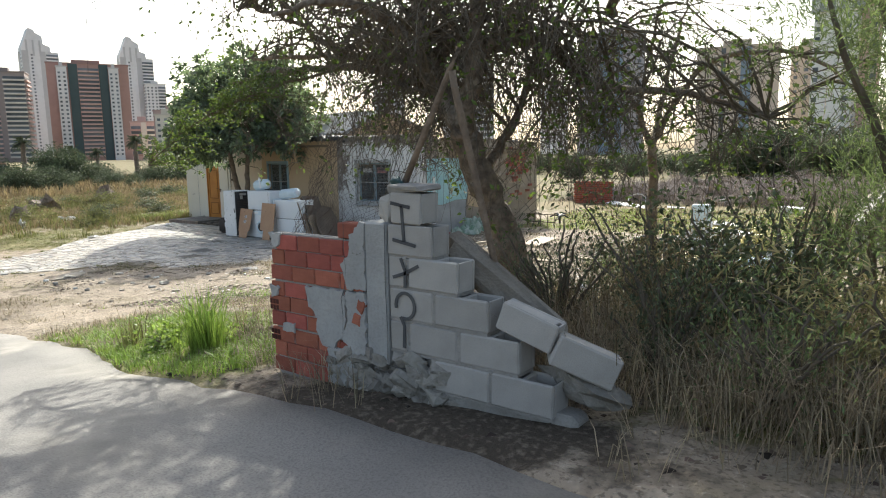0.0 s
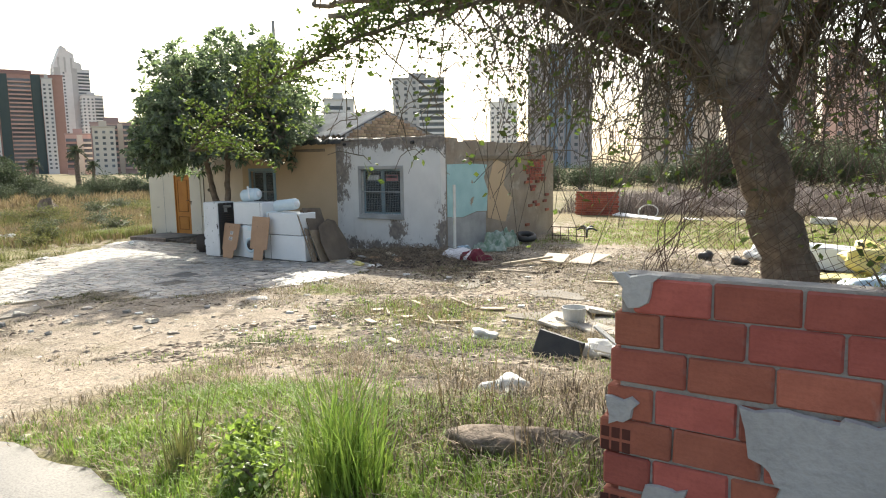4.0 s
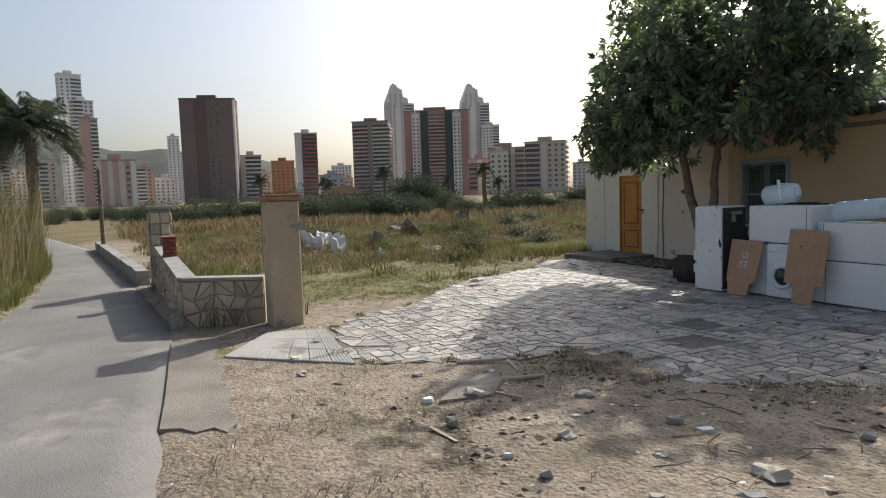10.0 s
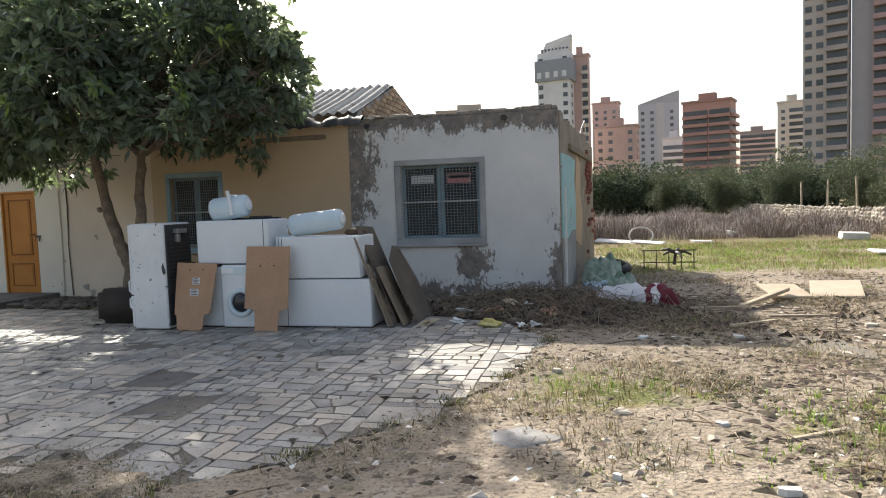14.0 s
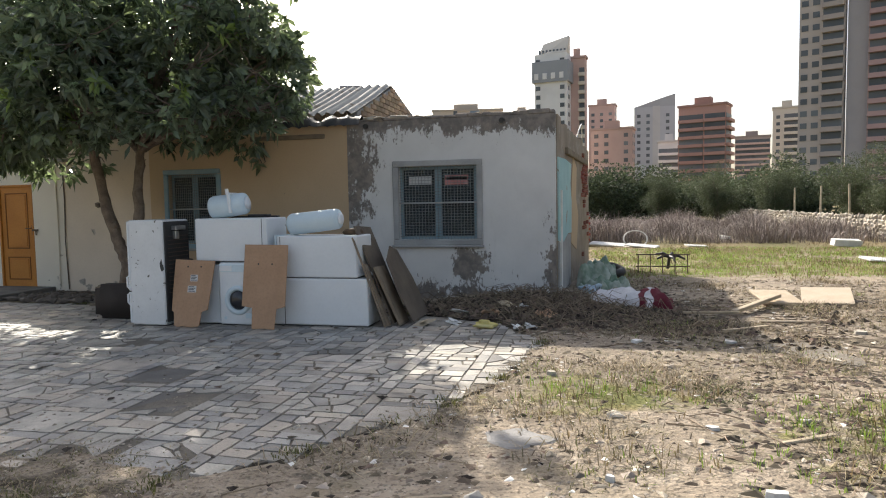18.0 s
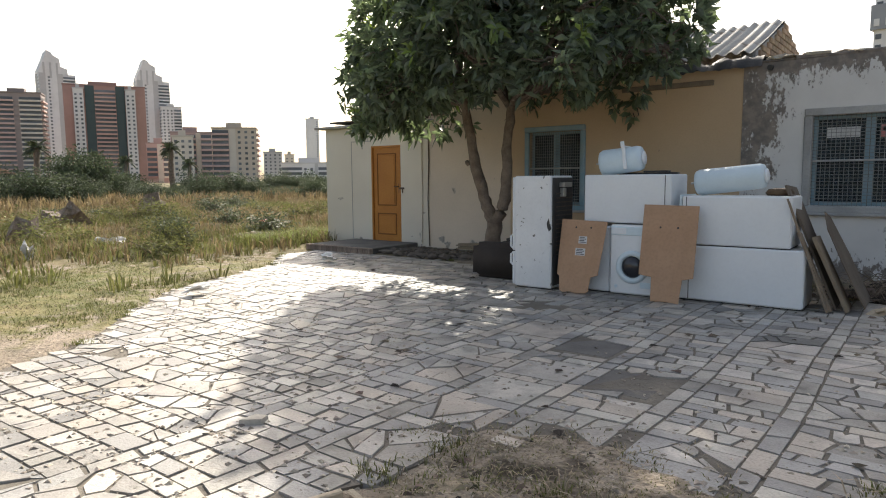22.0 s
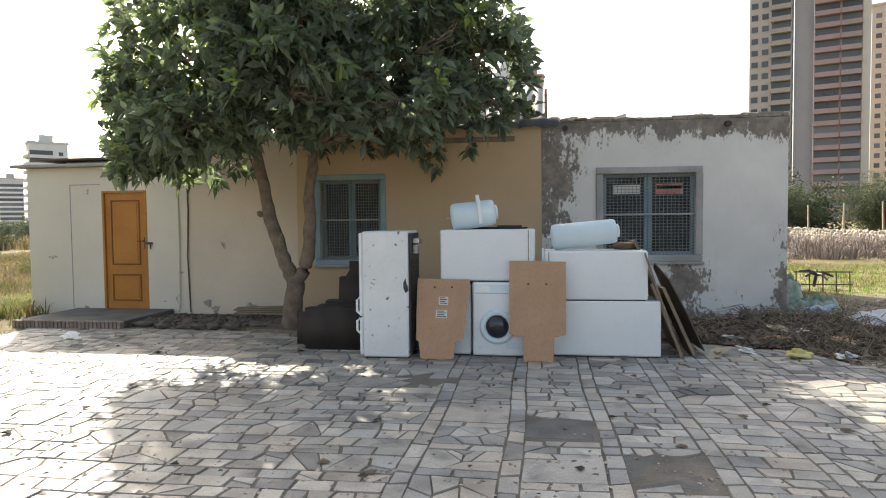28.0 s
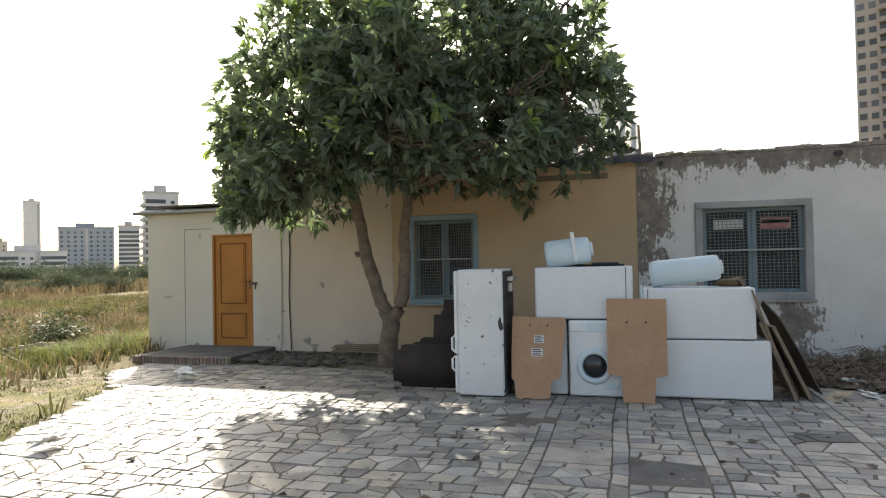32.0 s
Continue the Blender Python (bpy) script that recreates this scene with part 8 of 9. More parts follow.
part("white_fold", drape(0.0, 0.62, 1.25, 0.85, 0.26, 3.0), M["white_cloth"], blanket, "white fold", True)
part("maroon_fold", drape(0.618, 0.69, 1.25, 0.85, 0.27, 3.0), M["maroon_cloth"], blanket, "maroon fold", True)
part("white_band", drape(0.688, 0.76, 1.25, 0.85, 0.27, 3.0), M["white_cloth"], blanket, "white band", True)
part("maroon_end", drape(0.758, 1.0, 1.25, 0.85, 0.29, 3.0), M["maroon_cloth"], blanket, "maroon end", True)
solid("quilt", drape(0.0, 1.0, 1.0, 0.7, 0.36, 8.0, 3.2), M["green_cloth"], "green and white patterned quilt heaped against the wall", "quilt", m=pose(-10.35, 17.2, -0.58, 0, 0, 75), smooth=True)
solid("quilt", drape(0.0, 1.0, 0.9, 0.5, 0.16, 15.0, 2.2), M["green_cloth"], "corner of a green quilt trailing on the ground", "quilt", m=pose(-10.2, 16.2, -0.57, 0, 0, 30), smooth=True)
solid("tyre", Build().add(*(lambda R, r: ([((R + r * math.cos(b_)) * math.cos(a_), (R + r * math.cos(b_)) * math.sin(a_), r * math.sin(b_)) for a_ in np.linspace(0, 2 * math.pi, 20, endpoint=False) for b_ in np.linspace(0, 2 * math.pi, 8, endpoint=False)], [(i * 8 + j, ((i + 1) % 20) * 8 + j, ((i + 1) % 20) * 8 + (j + 1) % 8, i * 8 + (j + 1) % 8) for i in range(20) for j in range(8)]))(0.24, 0.09)), M["black_plastic"], "old black tyre on the bedding", "tyre", m=pose(-10.1, 18.3, -0.42, 12, 10, 0), smooth=True)
solid("plastic_bag", crumple((0.16, 0.12, 0.09), 33, 3, 0.6), M["blue_plastic"], "crumpled bluish plastic bag by the wall", "bag", m=pose(-10.45, 15.2, -0.45), smooth=True)
# star base of an office chair, and an iron bed frame
sb = thing("chair_base", "black five-star base of an office chair, upturned", "chair base", pose(-8.8, 19.9, -0.55, 12, 6, 0))
for k in range(5):
    a = 2 * math.pi * k / 5
    part("spoke", Build().tube([(0, 0, 0.28), (0.18 * math.cos(a), 0.18 * math.sin(a), 0.32), (0.34 * math.cos(a), 0.34 * math.sin(a), 0.26)], [0.04, 0.03, 0.02], 8), M["black_plastic"], sb)
part("column", Build().tube([(0, 0, 0), (0, 0, 0.3)], 0.035, 10), M["black_plastic"], sb)
bf = thing("bed_frame", "thin dark iron bed frame lying among the grass", "bed frame", pose(-9.5, 18.9, -0.56))
for k in range(5):
    part("upright", Build().tube([(0.25 * k, 0, 0), (0.25 * k, 0.03, 0.42)], 0.012, 6), M["iron"], bf)
part("rail", Build().tube([(-0.05, 0.03, 0.4), (1.05, 0.03, 0.4)], 0.014, 6), M["iron"], bf)
part("rail", Build().tube([(-0.05, 0.01, 0.15), (1.05, 0.01, 0.15)], 0.014, 6), M["iron"], bf)
# flat boards on the ground
solid("drawer_front", Build().cbox(-0.36, 0.36, -0.42, 0.42, 0, 0.05, 0.012), M["wood_pale"], "pale board with a dark inset lying on the ground", "board", m=pose(-7.75, 14.9, -0.50, 9, 2, 8) @ Matrix.Scale(0.78, 4), group="flat boards")
solid("plywood_sheet", Build().cbox(-0.42, 0.42, -0.50, 0.50, 0, 0.02, 0.004), mat("plywood", (0.55, 0.45, 0.34), (0.48, 0.39, 0.29), 3, 0.85, 0.2), "pale plywood sheet lying on the ground", "board", m=pose(-7.0, 15.1, -0.48, 10, -2, -14) @ Matrix.Scale(0.8, 4), group="flat boards")
solid("timber", Build().cbox(-0.65, 0.65, -0.04, 0.04, 0, 0.05, 0.006), M["wood_pale"], "pale timber propped on rubbish", "timber", m=pose(-8.15, 14.2, -0.50, 0, -4, 52))
solid("timber", Build().tube([(0, 0, 0), (0.8, 0, 0.1)], 0.018, 6), M["wood_pale"], "pale stick lying in the shade", "stick", m=pose(-9.2, 13.6, -0.53, 0, 0, -40))
# brick wall stub behind the house
rb_ = thing("brick_stub_wall", "low red brick wall stub behind the house", "wall", pose(0, 0, 0), kind="structure")
part("core", Build().box(-12.6, -10.66, 29.02, 29.2, -0.75, 0.42), M["mortar"], rb_)
me_ = Build().cbox(-0.118, 0.118, -0.03, 0.03, -0.045, 0.045, 0.006, jit=0.002).mesh("brick", M["brick"])
for j in range(11):
    for i in range(8):
        part("brick", me_, M["brick"], rb_, m=pose(-12.47 + i * 0.245 - (j % 2) * 0.05, 29.005, -0.6 + j * 0.1))

# rubbish heap at the boundary wall
heap = [("white_cabinet", "white metal cabinet tipped on the rubbish heap", Build().cbox(-0.25, 0.25, -0.2, 0.2, 0, 0.72, 0.02), M["white_enamel"], pose(-3.1, 16.3, -0.56, 0, 0, 15)),
        ("white_shelf", "white board lying across the heap", Build().cbox(-0.75, 0.75, -0.35, 0.35, 0, 0.45, 0.02), M["white_enamel"], pose(-2.0, 16.0, -0.5, 0, 3, -4)),
        ("white_crate", "ribbed white plastic crate on a cabinet", Build().cbox(-0.22, 0.22, -0.16, 0.16, 0, 0.4, 0.02), M["white_bluish"], pose(-3.12, 16.32, 0.165, 0, 0, 10)),
        ("yellow_sheet", "yellow plastic sheet draped over the heap", crumple((0.65, 0.4, 0.28), 41, 3, 0.4), M["yellow_plastic"], pose(-1.35, 15.5, -0.25, 0, 15, 0)),
        ("yellow_crate", "yellow plastic crate beside the heap", Build().cbox(-0.26, 0.26, -0.18, 0.18, 0, 0.24, 0.03), M["yellow_plastic"], pose(-3.4, 18.6, -0.5, 0, 0, 20)),
        ("yellow_sheet", "flat yellow sheet on the ground", crumple((0.9, 0.4, 0.06), 43, 3, 0.5), M["yellow_plastic"], pose(-2.4, 15.0, -0.52, 0, 0, 8)),
        ("grey_sheet", "translucent grey plastic sheet on the heap", crumple((0.6, 0.4, 0.2), 45, 3, 0.5), M["clear_plastic"], pose(-0.75, 15.0, -0.35)),
        ("blue_sheet", "crumpled pale blue plastic sheet", crumple((0.55, 0.45, 0.15), 47, 3, 0.5), M["blue_plastic"], pose(-1.3, 13.9, -0.45)),
        ("white_bag", "white plastic bag at the heap", crumple((0.3, 0.25, 0.22), 48, 3, 0.6), M["scrap_white"], pose(-3.7, 17.2, -0.42)),
        ("black_bag", "small black bag on the ground", crumple((0.16, 0.14, 0.12), 49, 2, 0.5), M["black_plastic"], pose(-3.9, 16.1, -0.47)),
        ("black_bag", "small black bag on the ground", crumple((0.14, 0.12, 0.12), 50, 2, 0.5), M["black_plastic"], pose(-4.7, 16.6, -0.47)),
        ("brown_board", "brown board on the heap by the wall", Build().cbox(-0.5, 0.5, -0.02, 0.02, 0, 0.5, 0.005), M["cardboard_brown"], pose(-0.55, 16.5, -0.2, 10, 30, 60))]
for n_, lab, b, mt, m in heap:
    solid(n_, b, mt, lab, n_.split("_")[1], m=m, group="rubbish heap", smooth="sheet" in n_ or "bag" in n_)

for n_, lab, w_, d_, h_, x, y, a in (("white_sheet", "broken white panel at the end of the yard", 0.9, 0.5, 0.04, -3.75, 21.8, 10), ("pale_stone", "large pale stone slab in the grass", 0.8, 0.35, 0.2, -2.8, 27.2, 5), ("white_board", "white panel lying before the dead scrub", 0.7, 0.35, 0.05, -7.2, 27.4, 20), ("white_board", "white panel thrown beside the brick wall", 1.5, 0.5, 0.06, -9.9, 28.3, -15), ("white_board", "white board thrown beside the brick wall", 1.1, 0.4, 0.05, -8.9, 27.6, -30), ("white_scrap", "small white box among the scrub", 0.3, 0.25, 0.2, -5.85, 30.0, 30)):
    solid(n_, Build().cbox(-w_ / 2, w_ / 2, -d_ / 2, d_ / 2, 0, h_, 0.015, jit=0.02), M["scrap_white"], lab, n_.split("_")[1], m=pose(x, y, ground_z(x, y) + 0.03, 6, 4, a), group="yard rubbish")
solid("wire_hoop", Build().tube([(0.4 * math.cos(a_), 0.15 * math.sin(a_), 0.28 + 0.28 * math.sin(a_)) for a_ in np.linspace(0, 6.283, 20)], 0.025, 6), M["scrap_white"], "white plastic hoop standing in the dead scrub", "hoop", m=pose(-9.1, 28.0, -0.6))
# things seen over the wall and by the verge
solid("black_board", Build().cbox(-0.36, 0.36, -0.03, 0.03, 0, 0.50, 0.02), M["black_plastic"], "thin black plastic board leaning among rubbish", "board", m=pose(-4.5, 6.95, -0.47, -24, 8, -8) @ Matrix.Scale(0.78, 4))
solid("foam_block", crumple((0.2, 0.24, 0.24), 61, 3, 0.35), mat("grey_foam", (0.42, 0.40, 0.37), (0.34, 0.32, 0.30), 3, 0.9, 0.3), "grey upholstered armrest among rubbish", "foam", m=pose(-2.9, 7.4, -0.38), smooth=True)
solid("white_roll", Build().tube([(-0.45, 0, 0.4), (0, 0, 0.62), (0.4, 0, 0.5)], [0.24, 0.28, 0.2], 14), M["white_cloth"], "rolled white foam behind the rubbish", "foam", m=pose(-2.9, 9.0, -0.66, 0, 0, 20) @ Matrix.Scale(0.6, 4), smooth=True)
for k, (x, y, s) in enumerate(((-3.9, 7.3, 0.3), (-3.75, 7.0, 0.34), (-3.5, 7.5, 0.25), (-3.3, 6.9, 0.3))):
    solid("plastic_sheet", Build().cbox(-s, s, -0.05, 0.05, 0, 0.02, 0.005), M["scrap_white"], "broken white plastic panel in the rubbish", "panel", m=pose(x, y, -0.2, 30 * k, 35 - 20 * k, 40 * k), group="broken panels")
solid("white_bag", crumple((0.17, 0.13, 0.09), 71, 3, 0.4), M["scrap_white"], "white plastic bag in the weeds", "bag", m=pose(-3.83, 4.64, ground_z(-3.83, 4.64) + 0.04), smooth=True)
solid("white_bag", crumple((0.19, 0.12, 0.06), 72, 3, 0.5), M["scrap_white"], "white scrap in the grass", "bag", m=pose(-5.83, 7.9, gz(-5.83, 7.9) + 0.03), smooth=True)
solid("tree_stump", crumple((0.45, 0.2, 0.13), 74, 3, 0.4), M["bark"], "dark fallen log in the weeds by the wall", "log", m=pose(-3.25, 3.55, ground_z(-3.25, 3.55) + 0.03, 0, -4, 10) @ Matrix.Scale(0.8, 4), smooth=True)
solid("plastic_tub", Build().lathe([(0.14, 0.0), (0.17, 0.26), (0.175, 0.27), (0.165, 0.27), (0.13, 0.02)], 20), M["clear_plastic"], "grey translucent tub in the grass", "tub", m=pose(-5.1, 9.2, -0.55))
for k in range(9):
    solid("broken_slab", Build().cbox(-rs.uniform(0.15, 0.35), rs.uniform(0.15, 0.35), -0.2, 0.2, 0, 0.04, 0.012, jit=0.02), M["rubble"], "pale broken slab lying in the grass", "slab", m=pose(rs.uniform(-5.4, -3.6), rs.uniform(8.4, 10.2), -0.52, rs.uniform(-8, 8), rs.uniform(-8, 8), rs.uniform(0, 180)), group="broken slabs")

# scattered scraps that stand out, one by one
SCRAPS = [(-9.7, 10.75, 0.13, 0), (-10.25, 8.02, 0.07, 0), (-9.4, 7.95, 0.12, 0), (-7.9, 8.86, 0.22, 1), (-9.55, 9.0, 0.09, 0), (-8.9, 9.3, 0.08, 0), (-10.75, 10.3, 0.14, 0), (-11.65, 6.82, 0.12, 0), (-13.4, 5.35, 0.13, 0), (-11.05, 5.74, 0.10, 0), (-12.4, 6.2, 0.07, 0), (-13.9, 6.3, 0.09, 0), (-10.3, 7.2, 0.06, 0), (-8.6, 8.1, 0.08, 0), (-12.0, 5.3, 0.06, 0), (-9.2, 6.7, 0.09, 0), (-8.2, 7.2, 0.1, 0), (-7.2, 7.9, 0.09, 0), (-15.3, 6.95, 0.17, 0), (-8.9, 12.0, 0.16, 0), (-9.9, 11.9, 0.14, 0), (-8.1, 11.2, 0.12, 0), (-6.3, 10.0, 0.12, 0), (-5.2, 11.5, 0.15, 0), (-7.4, 12.6, 0.16, 0), (-6.1, 9.0, 0.1, 0), (-7.0, 10.2, 0.1, 0)]
for k, (x, y, s, q) in enumerate(SCRAPS):
    s *= 0.75
    n_ = rs.randrange(4, 7)
    b = Build().prism([(s * rs.uniform(0.5, 1.1) * math.cos(6.283 * i_ / n_ + rs.uniform(-0.3, 0.3)), 0.7 * s * rs.uniform(0.5, 1.1) * math.sin(6.283 * i_ / n_ + rs.uniform(-0.3, 0.3))) for i_ in range(n_)], -0.01, rs.uniform(0.012, 0.03), None, 0.006)
    solid("stone_shard" if k % 2 else "tile_shard", b, M["scrap_white"] if k % 3 else M["rubble"], "pale broken shard lying on the earth", "shard", m=pose(x, y, ground_z(x, y) + 0.004, rs.uniform(-6, 6), rs.uniform(-6, 6), rs.uniform(0, 180)), group="scattered shards")
for x, y, l, a in ((-7.6, 8.5, 0.6, -25), (-6.8, 8.3, 0.9, -8), (-7.3, 9.3, 0.35, -40), (-9.0, 8.9, 0.5, 30), (-6.5, 7.4, 0.5, 50), (-12.6, 5.1, 0.35, 10), (-13.2, 6.0, 0.4, 25), (-14.0, 6.6, 0.4, -15), (-5.9, 8.2, 0.4, 70), (-11.2, 7.6, 0.25, 20), (-8.3, 6.4, 0.45, -35), (-8.0, 6.1, 0.35, 20)):
    solid("lath", Build().cbox(-l * 0.5, l * 0.5, -0.014, 0.014, 0, 0.01, 0.003, jit=0.004), M["wood_pale"], "thin weathered wooden lath on the earth", "lath", m=pose(x, y, ground_z(x, y) + 0.006, rs.uniform(-3, 3), rs.uniform(-3, 3), a), group="scattered laths")
rim = [(0.25 * math.cos(a_) * (1 + 0.18 * math.sin(3 * a_ + 1)), 0.18 * math.sin(a_) * (1 + 0.2 * math.cos(4 * a_))) for a_ in np.linspace(0, 2 * math.pi, 22, endpoint=False)]
solid("floor_mat", Build().prism([(-13.27, 5.38), (-13.18, 5.88), (-13.56, 6.25), (-13.82, 6.3), (-13.83, 5.85), (-13.5, 5.6)], -0.62, -0.585, None, 0.02), M["apron"], "flattened brown fibre mat half buried in the earth", "mat")
solid("cement_smear", Build().prism(rim, 0.0, 0.012, None, 0.03), M["cement"], "flat smear of hardened grey cement on the earth", "cement", m=pose(-10.85, 8.6, -0.60))
solid("yellow_cloth", crumple((0.12, 0.08, 0.06), 92, 3, 0.5), M["yellow_plastic"], "crumpled yellow plastic bag on the leaf pile", "bag", m=pose(-11.75, 12.5, ground_z(-11.75, 12.5) + 0.04), smooth=True)
for k in range(10):
    x, y = rs.uniform(-12.6, -10.6), rs.uniform(12.1, 13.6)
    solid("litter_scrap", crumple((rs.uniform(0.05, 0.1), rs.uniform(0.04, 0.07), 0.022), 200 + k, 3, 0.95), (M["scrap_white"], M["cardboard"], M["wood_pale"], M["scrap_white"])[k % 4], "crumpled scrap of packaging on the leaf pile", "scrap", m=pose(x, y, ground_z(x, y) + 0.03, rs.uniform(-25, 25), rs.uniform(-25, 25), rs.uniform(0, 180)), group="packaging scraps")
for x, y, mt in ((-29.6, 9.4, 0), (-30.6, 9.3, 0), (-31.0, 8.9, 0), (-28.2, 9.0, 0), (-27.3, 8.8, 0), (-19.5, 9.2, 0), (-20.6, 12.4, 1), (-25.5, 9.5, 0), (-26.5, 11.5, 0), (-30.0, 9.0, 0), (-31.5, 9.6, 0), (-28.8, 8.6, 0)):
    solid("white_scrap", crumple((0.28, 0.2, 0.14) if x < -26.8 else (0.16, 0.12, 0.08) if x < -24 else (0.1, 0.07, 0.03), int(-x * 10), 3, 1.3), M["scrap_white"], "white plastic rubbish in the dry grass", "rubbish", m=pose(x, y, -0.52, x * 40 if x < -24 else 0, y * 30 if x < -24 else 0, x * 70), group="field rubbish")
for k in range(5):
    solid("plank", Build().cbox(-0.7, 0.7, -0.06, 0.06, 0, 0.03, 0.005), M["wood_pale"], "pale plank lying in the grass beside the house", "plank", m=pose(-25.2 + 0.1 * k, 14.2 + 0.13 * k, -0.55 + 0.02 * k, 0, 2, 10 + 6 * k), group="field planks")
for x, y, s in ((-33.5, 13.5, 0.55), (-37.5, 18.5, 0.6), (-29.0, 10.8, 0.4)):
    solid("brush_mound", crumple((s, s * 0.8, s * 1.1), int(-x), 2, 0.6), M["bark"], "dark mound of cut brush in the field", "mound", m=pose(x, y, -0.5), group="brush heaps")

solid("red_bag", crumple((0.14, 0.1, 0.08), 95, 2, 0.5), mat("red_plastic", (0.55, 0.05, 0.03), (0.45, 0.04, 0.03), 5, 0.5, 0.2), "small red plastic bag in the dry grass", "bag", m=pose(-27.5, 16.3, -0.4), smooth=True)

# split timbers, rocks and flat cement crusts lying about the yard
for x, y, l, w, a in ((-6.55, 6.9, 0.3, 0.04, -28), (-7.0, 8.45, 0.55, 0.02, -42), (-6.75, 8.5, 0.45, 0.025, 20), (-7.5, 8.55, 0.22, 0.06, 60), (-8.0, 8.7, 0.5, 0.02, -50), (-7.75, 7.95, 0.3, 0.045, -30), (-8.25, 8.75, 0.2, 0.06, 40), (-9.15, 7.0, 0.10, 0.05, 10), (-7.9, 9.4, 0.45, 0.035, -30), (-7.3, 9.8, 0.7, 0.03, -32), (-6.6, 9.6, 0.4, 0.06, 12), (-5.6, 12.6, 0.8, 0.05, 8), (-4.9, 13.4, 0.6, 0.05, 5), (-7.9, 13.3, 0.9, 0.03, 14), (-11.9, 14.4, 0.8, 0.035, 4), (-8.6, 12.7, 0.7, 0.025, 35), (-14.27, 6.36, 0.5, 0.02, 68), (-13.5, 6.43, 0.36, 0.02, 75)):
    solid("timber_offcut", Build().cbox(-l / 2, l / 2, -w, w, 0, 0.03, 0.005, jit=0.005), M["wood_pale"], "pale split timber offcut on the littered earth", "timber", m=pose(x, y, ground_z(x, y) + 0.008, rs.uniform(-4, 4), rs.uniform(-3, 3), a), group="timber offcuts")
for x, y, s in ((-10.9, 6.55, 0.11), (-13.3, 5.75, 0.12), (-12.8, 6.6, 0.09), (-9.9, 6.2, 0.07), (-12.1, 5.9, 0.08), (-14.2, 5.6, 0.07), (-8.8, 7.6, 0.08), (-11.5, 6.2, 0.06), (-15.6, 4.7, 0.1), (-14.9, 4.6, 0.07), (-16.2, 5.1, 0.08), (-10.2, 9.2, 0.07)):
    solid("rock", Build().lump((s, s * 0.75, s * 0.4), int(-x * 37), None, 0.45, 2), M["rubble"], "small rough rock on the trodden earth", "rock", m=pose(x, y, ground_z(x, y) + s * 0.15, 0, 0, x * 50), group="loose rocks")
for x, y, l, w, h, a in ((-11.9, 6.75, 0.13, 0.08, 0.06, 20), (-10.75, 6.2, 0.12, 0.08, 0.05, 75), (-12.75, 5.25, 0.12, 0.07, 0.07, 5), (-10.95, 7.6, 0.10, 0.07, 0.05, 40), (-11.6, 5.35, 0.09, 0.06, 0.05, 60)):
    solid("brick_rubble", Build().cbox(-l / 2, l / 2, -w / 2, w / 2, 0, h, 0.015, jit=0.012), M["concrete"], "broken dusty lump of masonry on the trodden earth", "rubble", m=pose(x, y, ground_z(x, y) - 0.005, rs.uniform(-8, 8), rs.uniform(-8, 8), a), group="masonry lumps")
for x, y, s in ((-5.3, 9.7, 0.85), (-8.2, 11.6, 0.55), (-6.2, 11.2, 0.6)):
    rim_ = [(s * (1 + 0.25 * math.sin(3 * a_ + x)) * math.cos(a_), 0.6 * s * (1 + 0.2 * math.cos(5 * a_)) * math.sin(a_)) for a_ in np.linspace(0, 2 * math.pi, 26, endpoint=False)]
    solid("cement_crust", Build().prism(rim_, -0.03, 0.018, None, 0.04), M["apron"], "flat pale crust of old cement in the ground", "cement", m=pose(x, y, ground_z(x, y), 0, 0, x * 30), group="cement crusts")

# ---- grass, reeds, litter ----
rg = np.random.default_rng(17)


def scatter(n, x0, x1, y0, y1, weight, seed, clear=True, flat=False):
    r, out = random.Random(seed), []
    while n > 0:
        n -= 1
        x, y = r.uniform(x0, x1), r.uniform(y0, y1)
        if clear and (on_road(x, y, 0.05) or inside(PAVE, x, y) or (-23.8 < x < -10.5 and 14.9 < y < 21.7) or (-22.8 < x < -13.5 and 13.3 < y < 15.2)):
            continue
        w = weight(x, y) + 0.5 * noise.noise(Vector((x * 0.9, y * 0.9, 2)))
        if r.random() < w:
            out.append((x, y, ground_z(x, y) - (0.004 if flat else 0.012), 0.6 + 0.7 * min(1.0, max(0.0, w))))
    return out


trodden = lambda x, y: min(1.0, 1.6 * blob(x, y, -9.6, 6.3, 5.0, 2.6))
g_w = lambda x, y: zones_at(x, y)[0]
d_w = lambda x, y: zones_at(x, y)[1]
blades("verge_grass", scatter(9000, -8.4, -2.4, 2.0, 5.4, lambda x, y: g_w(x, y) * 1.1 - 0.4 + 0.45 * noise.noise(Vector((x * 1.3, y * 1.3, 40))), 1), 0.10, 0.8, M["grass_green"], "lush green grass on the verge by the wall", "grass", 8, 0.008, 0.07, 1)
tuft = [(-3.81 + 0.10 * rg.normal(), 2.86 + 0.08 * rg.normal(), gz(-3.81, 2.86) - 0.02, 1.0) for _ in range(30)]
blades("grass_tuft", tuft, 0.66, 0.6, M["grass_green"], "tall green grass tuft on the verge", "grass", 12, 0.009, 0.06, 2)
tuft = [(-4.99 + 0.08 * rg.normal(), 2.77 + 0.06 * rg.normal(), gz(-4.99, 2.77) - 0.02, 1.0) for _ in range(7)]
blades("grass_tuft", tuft, 0.38, 0.55, M["grass_olive"], "smaller olive grass tuft on the verge", "grass", 12, 0.009, 0.06, 3)
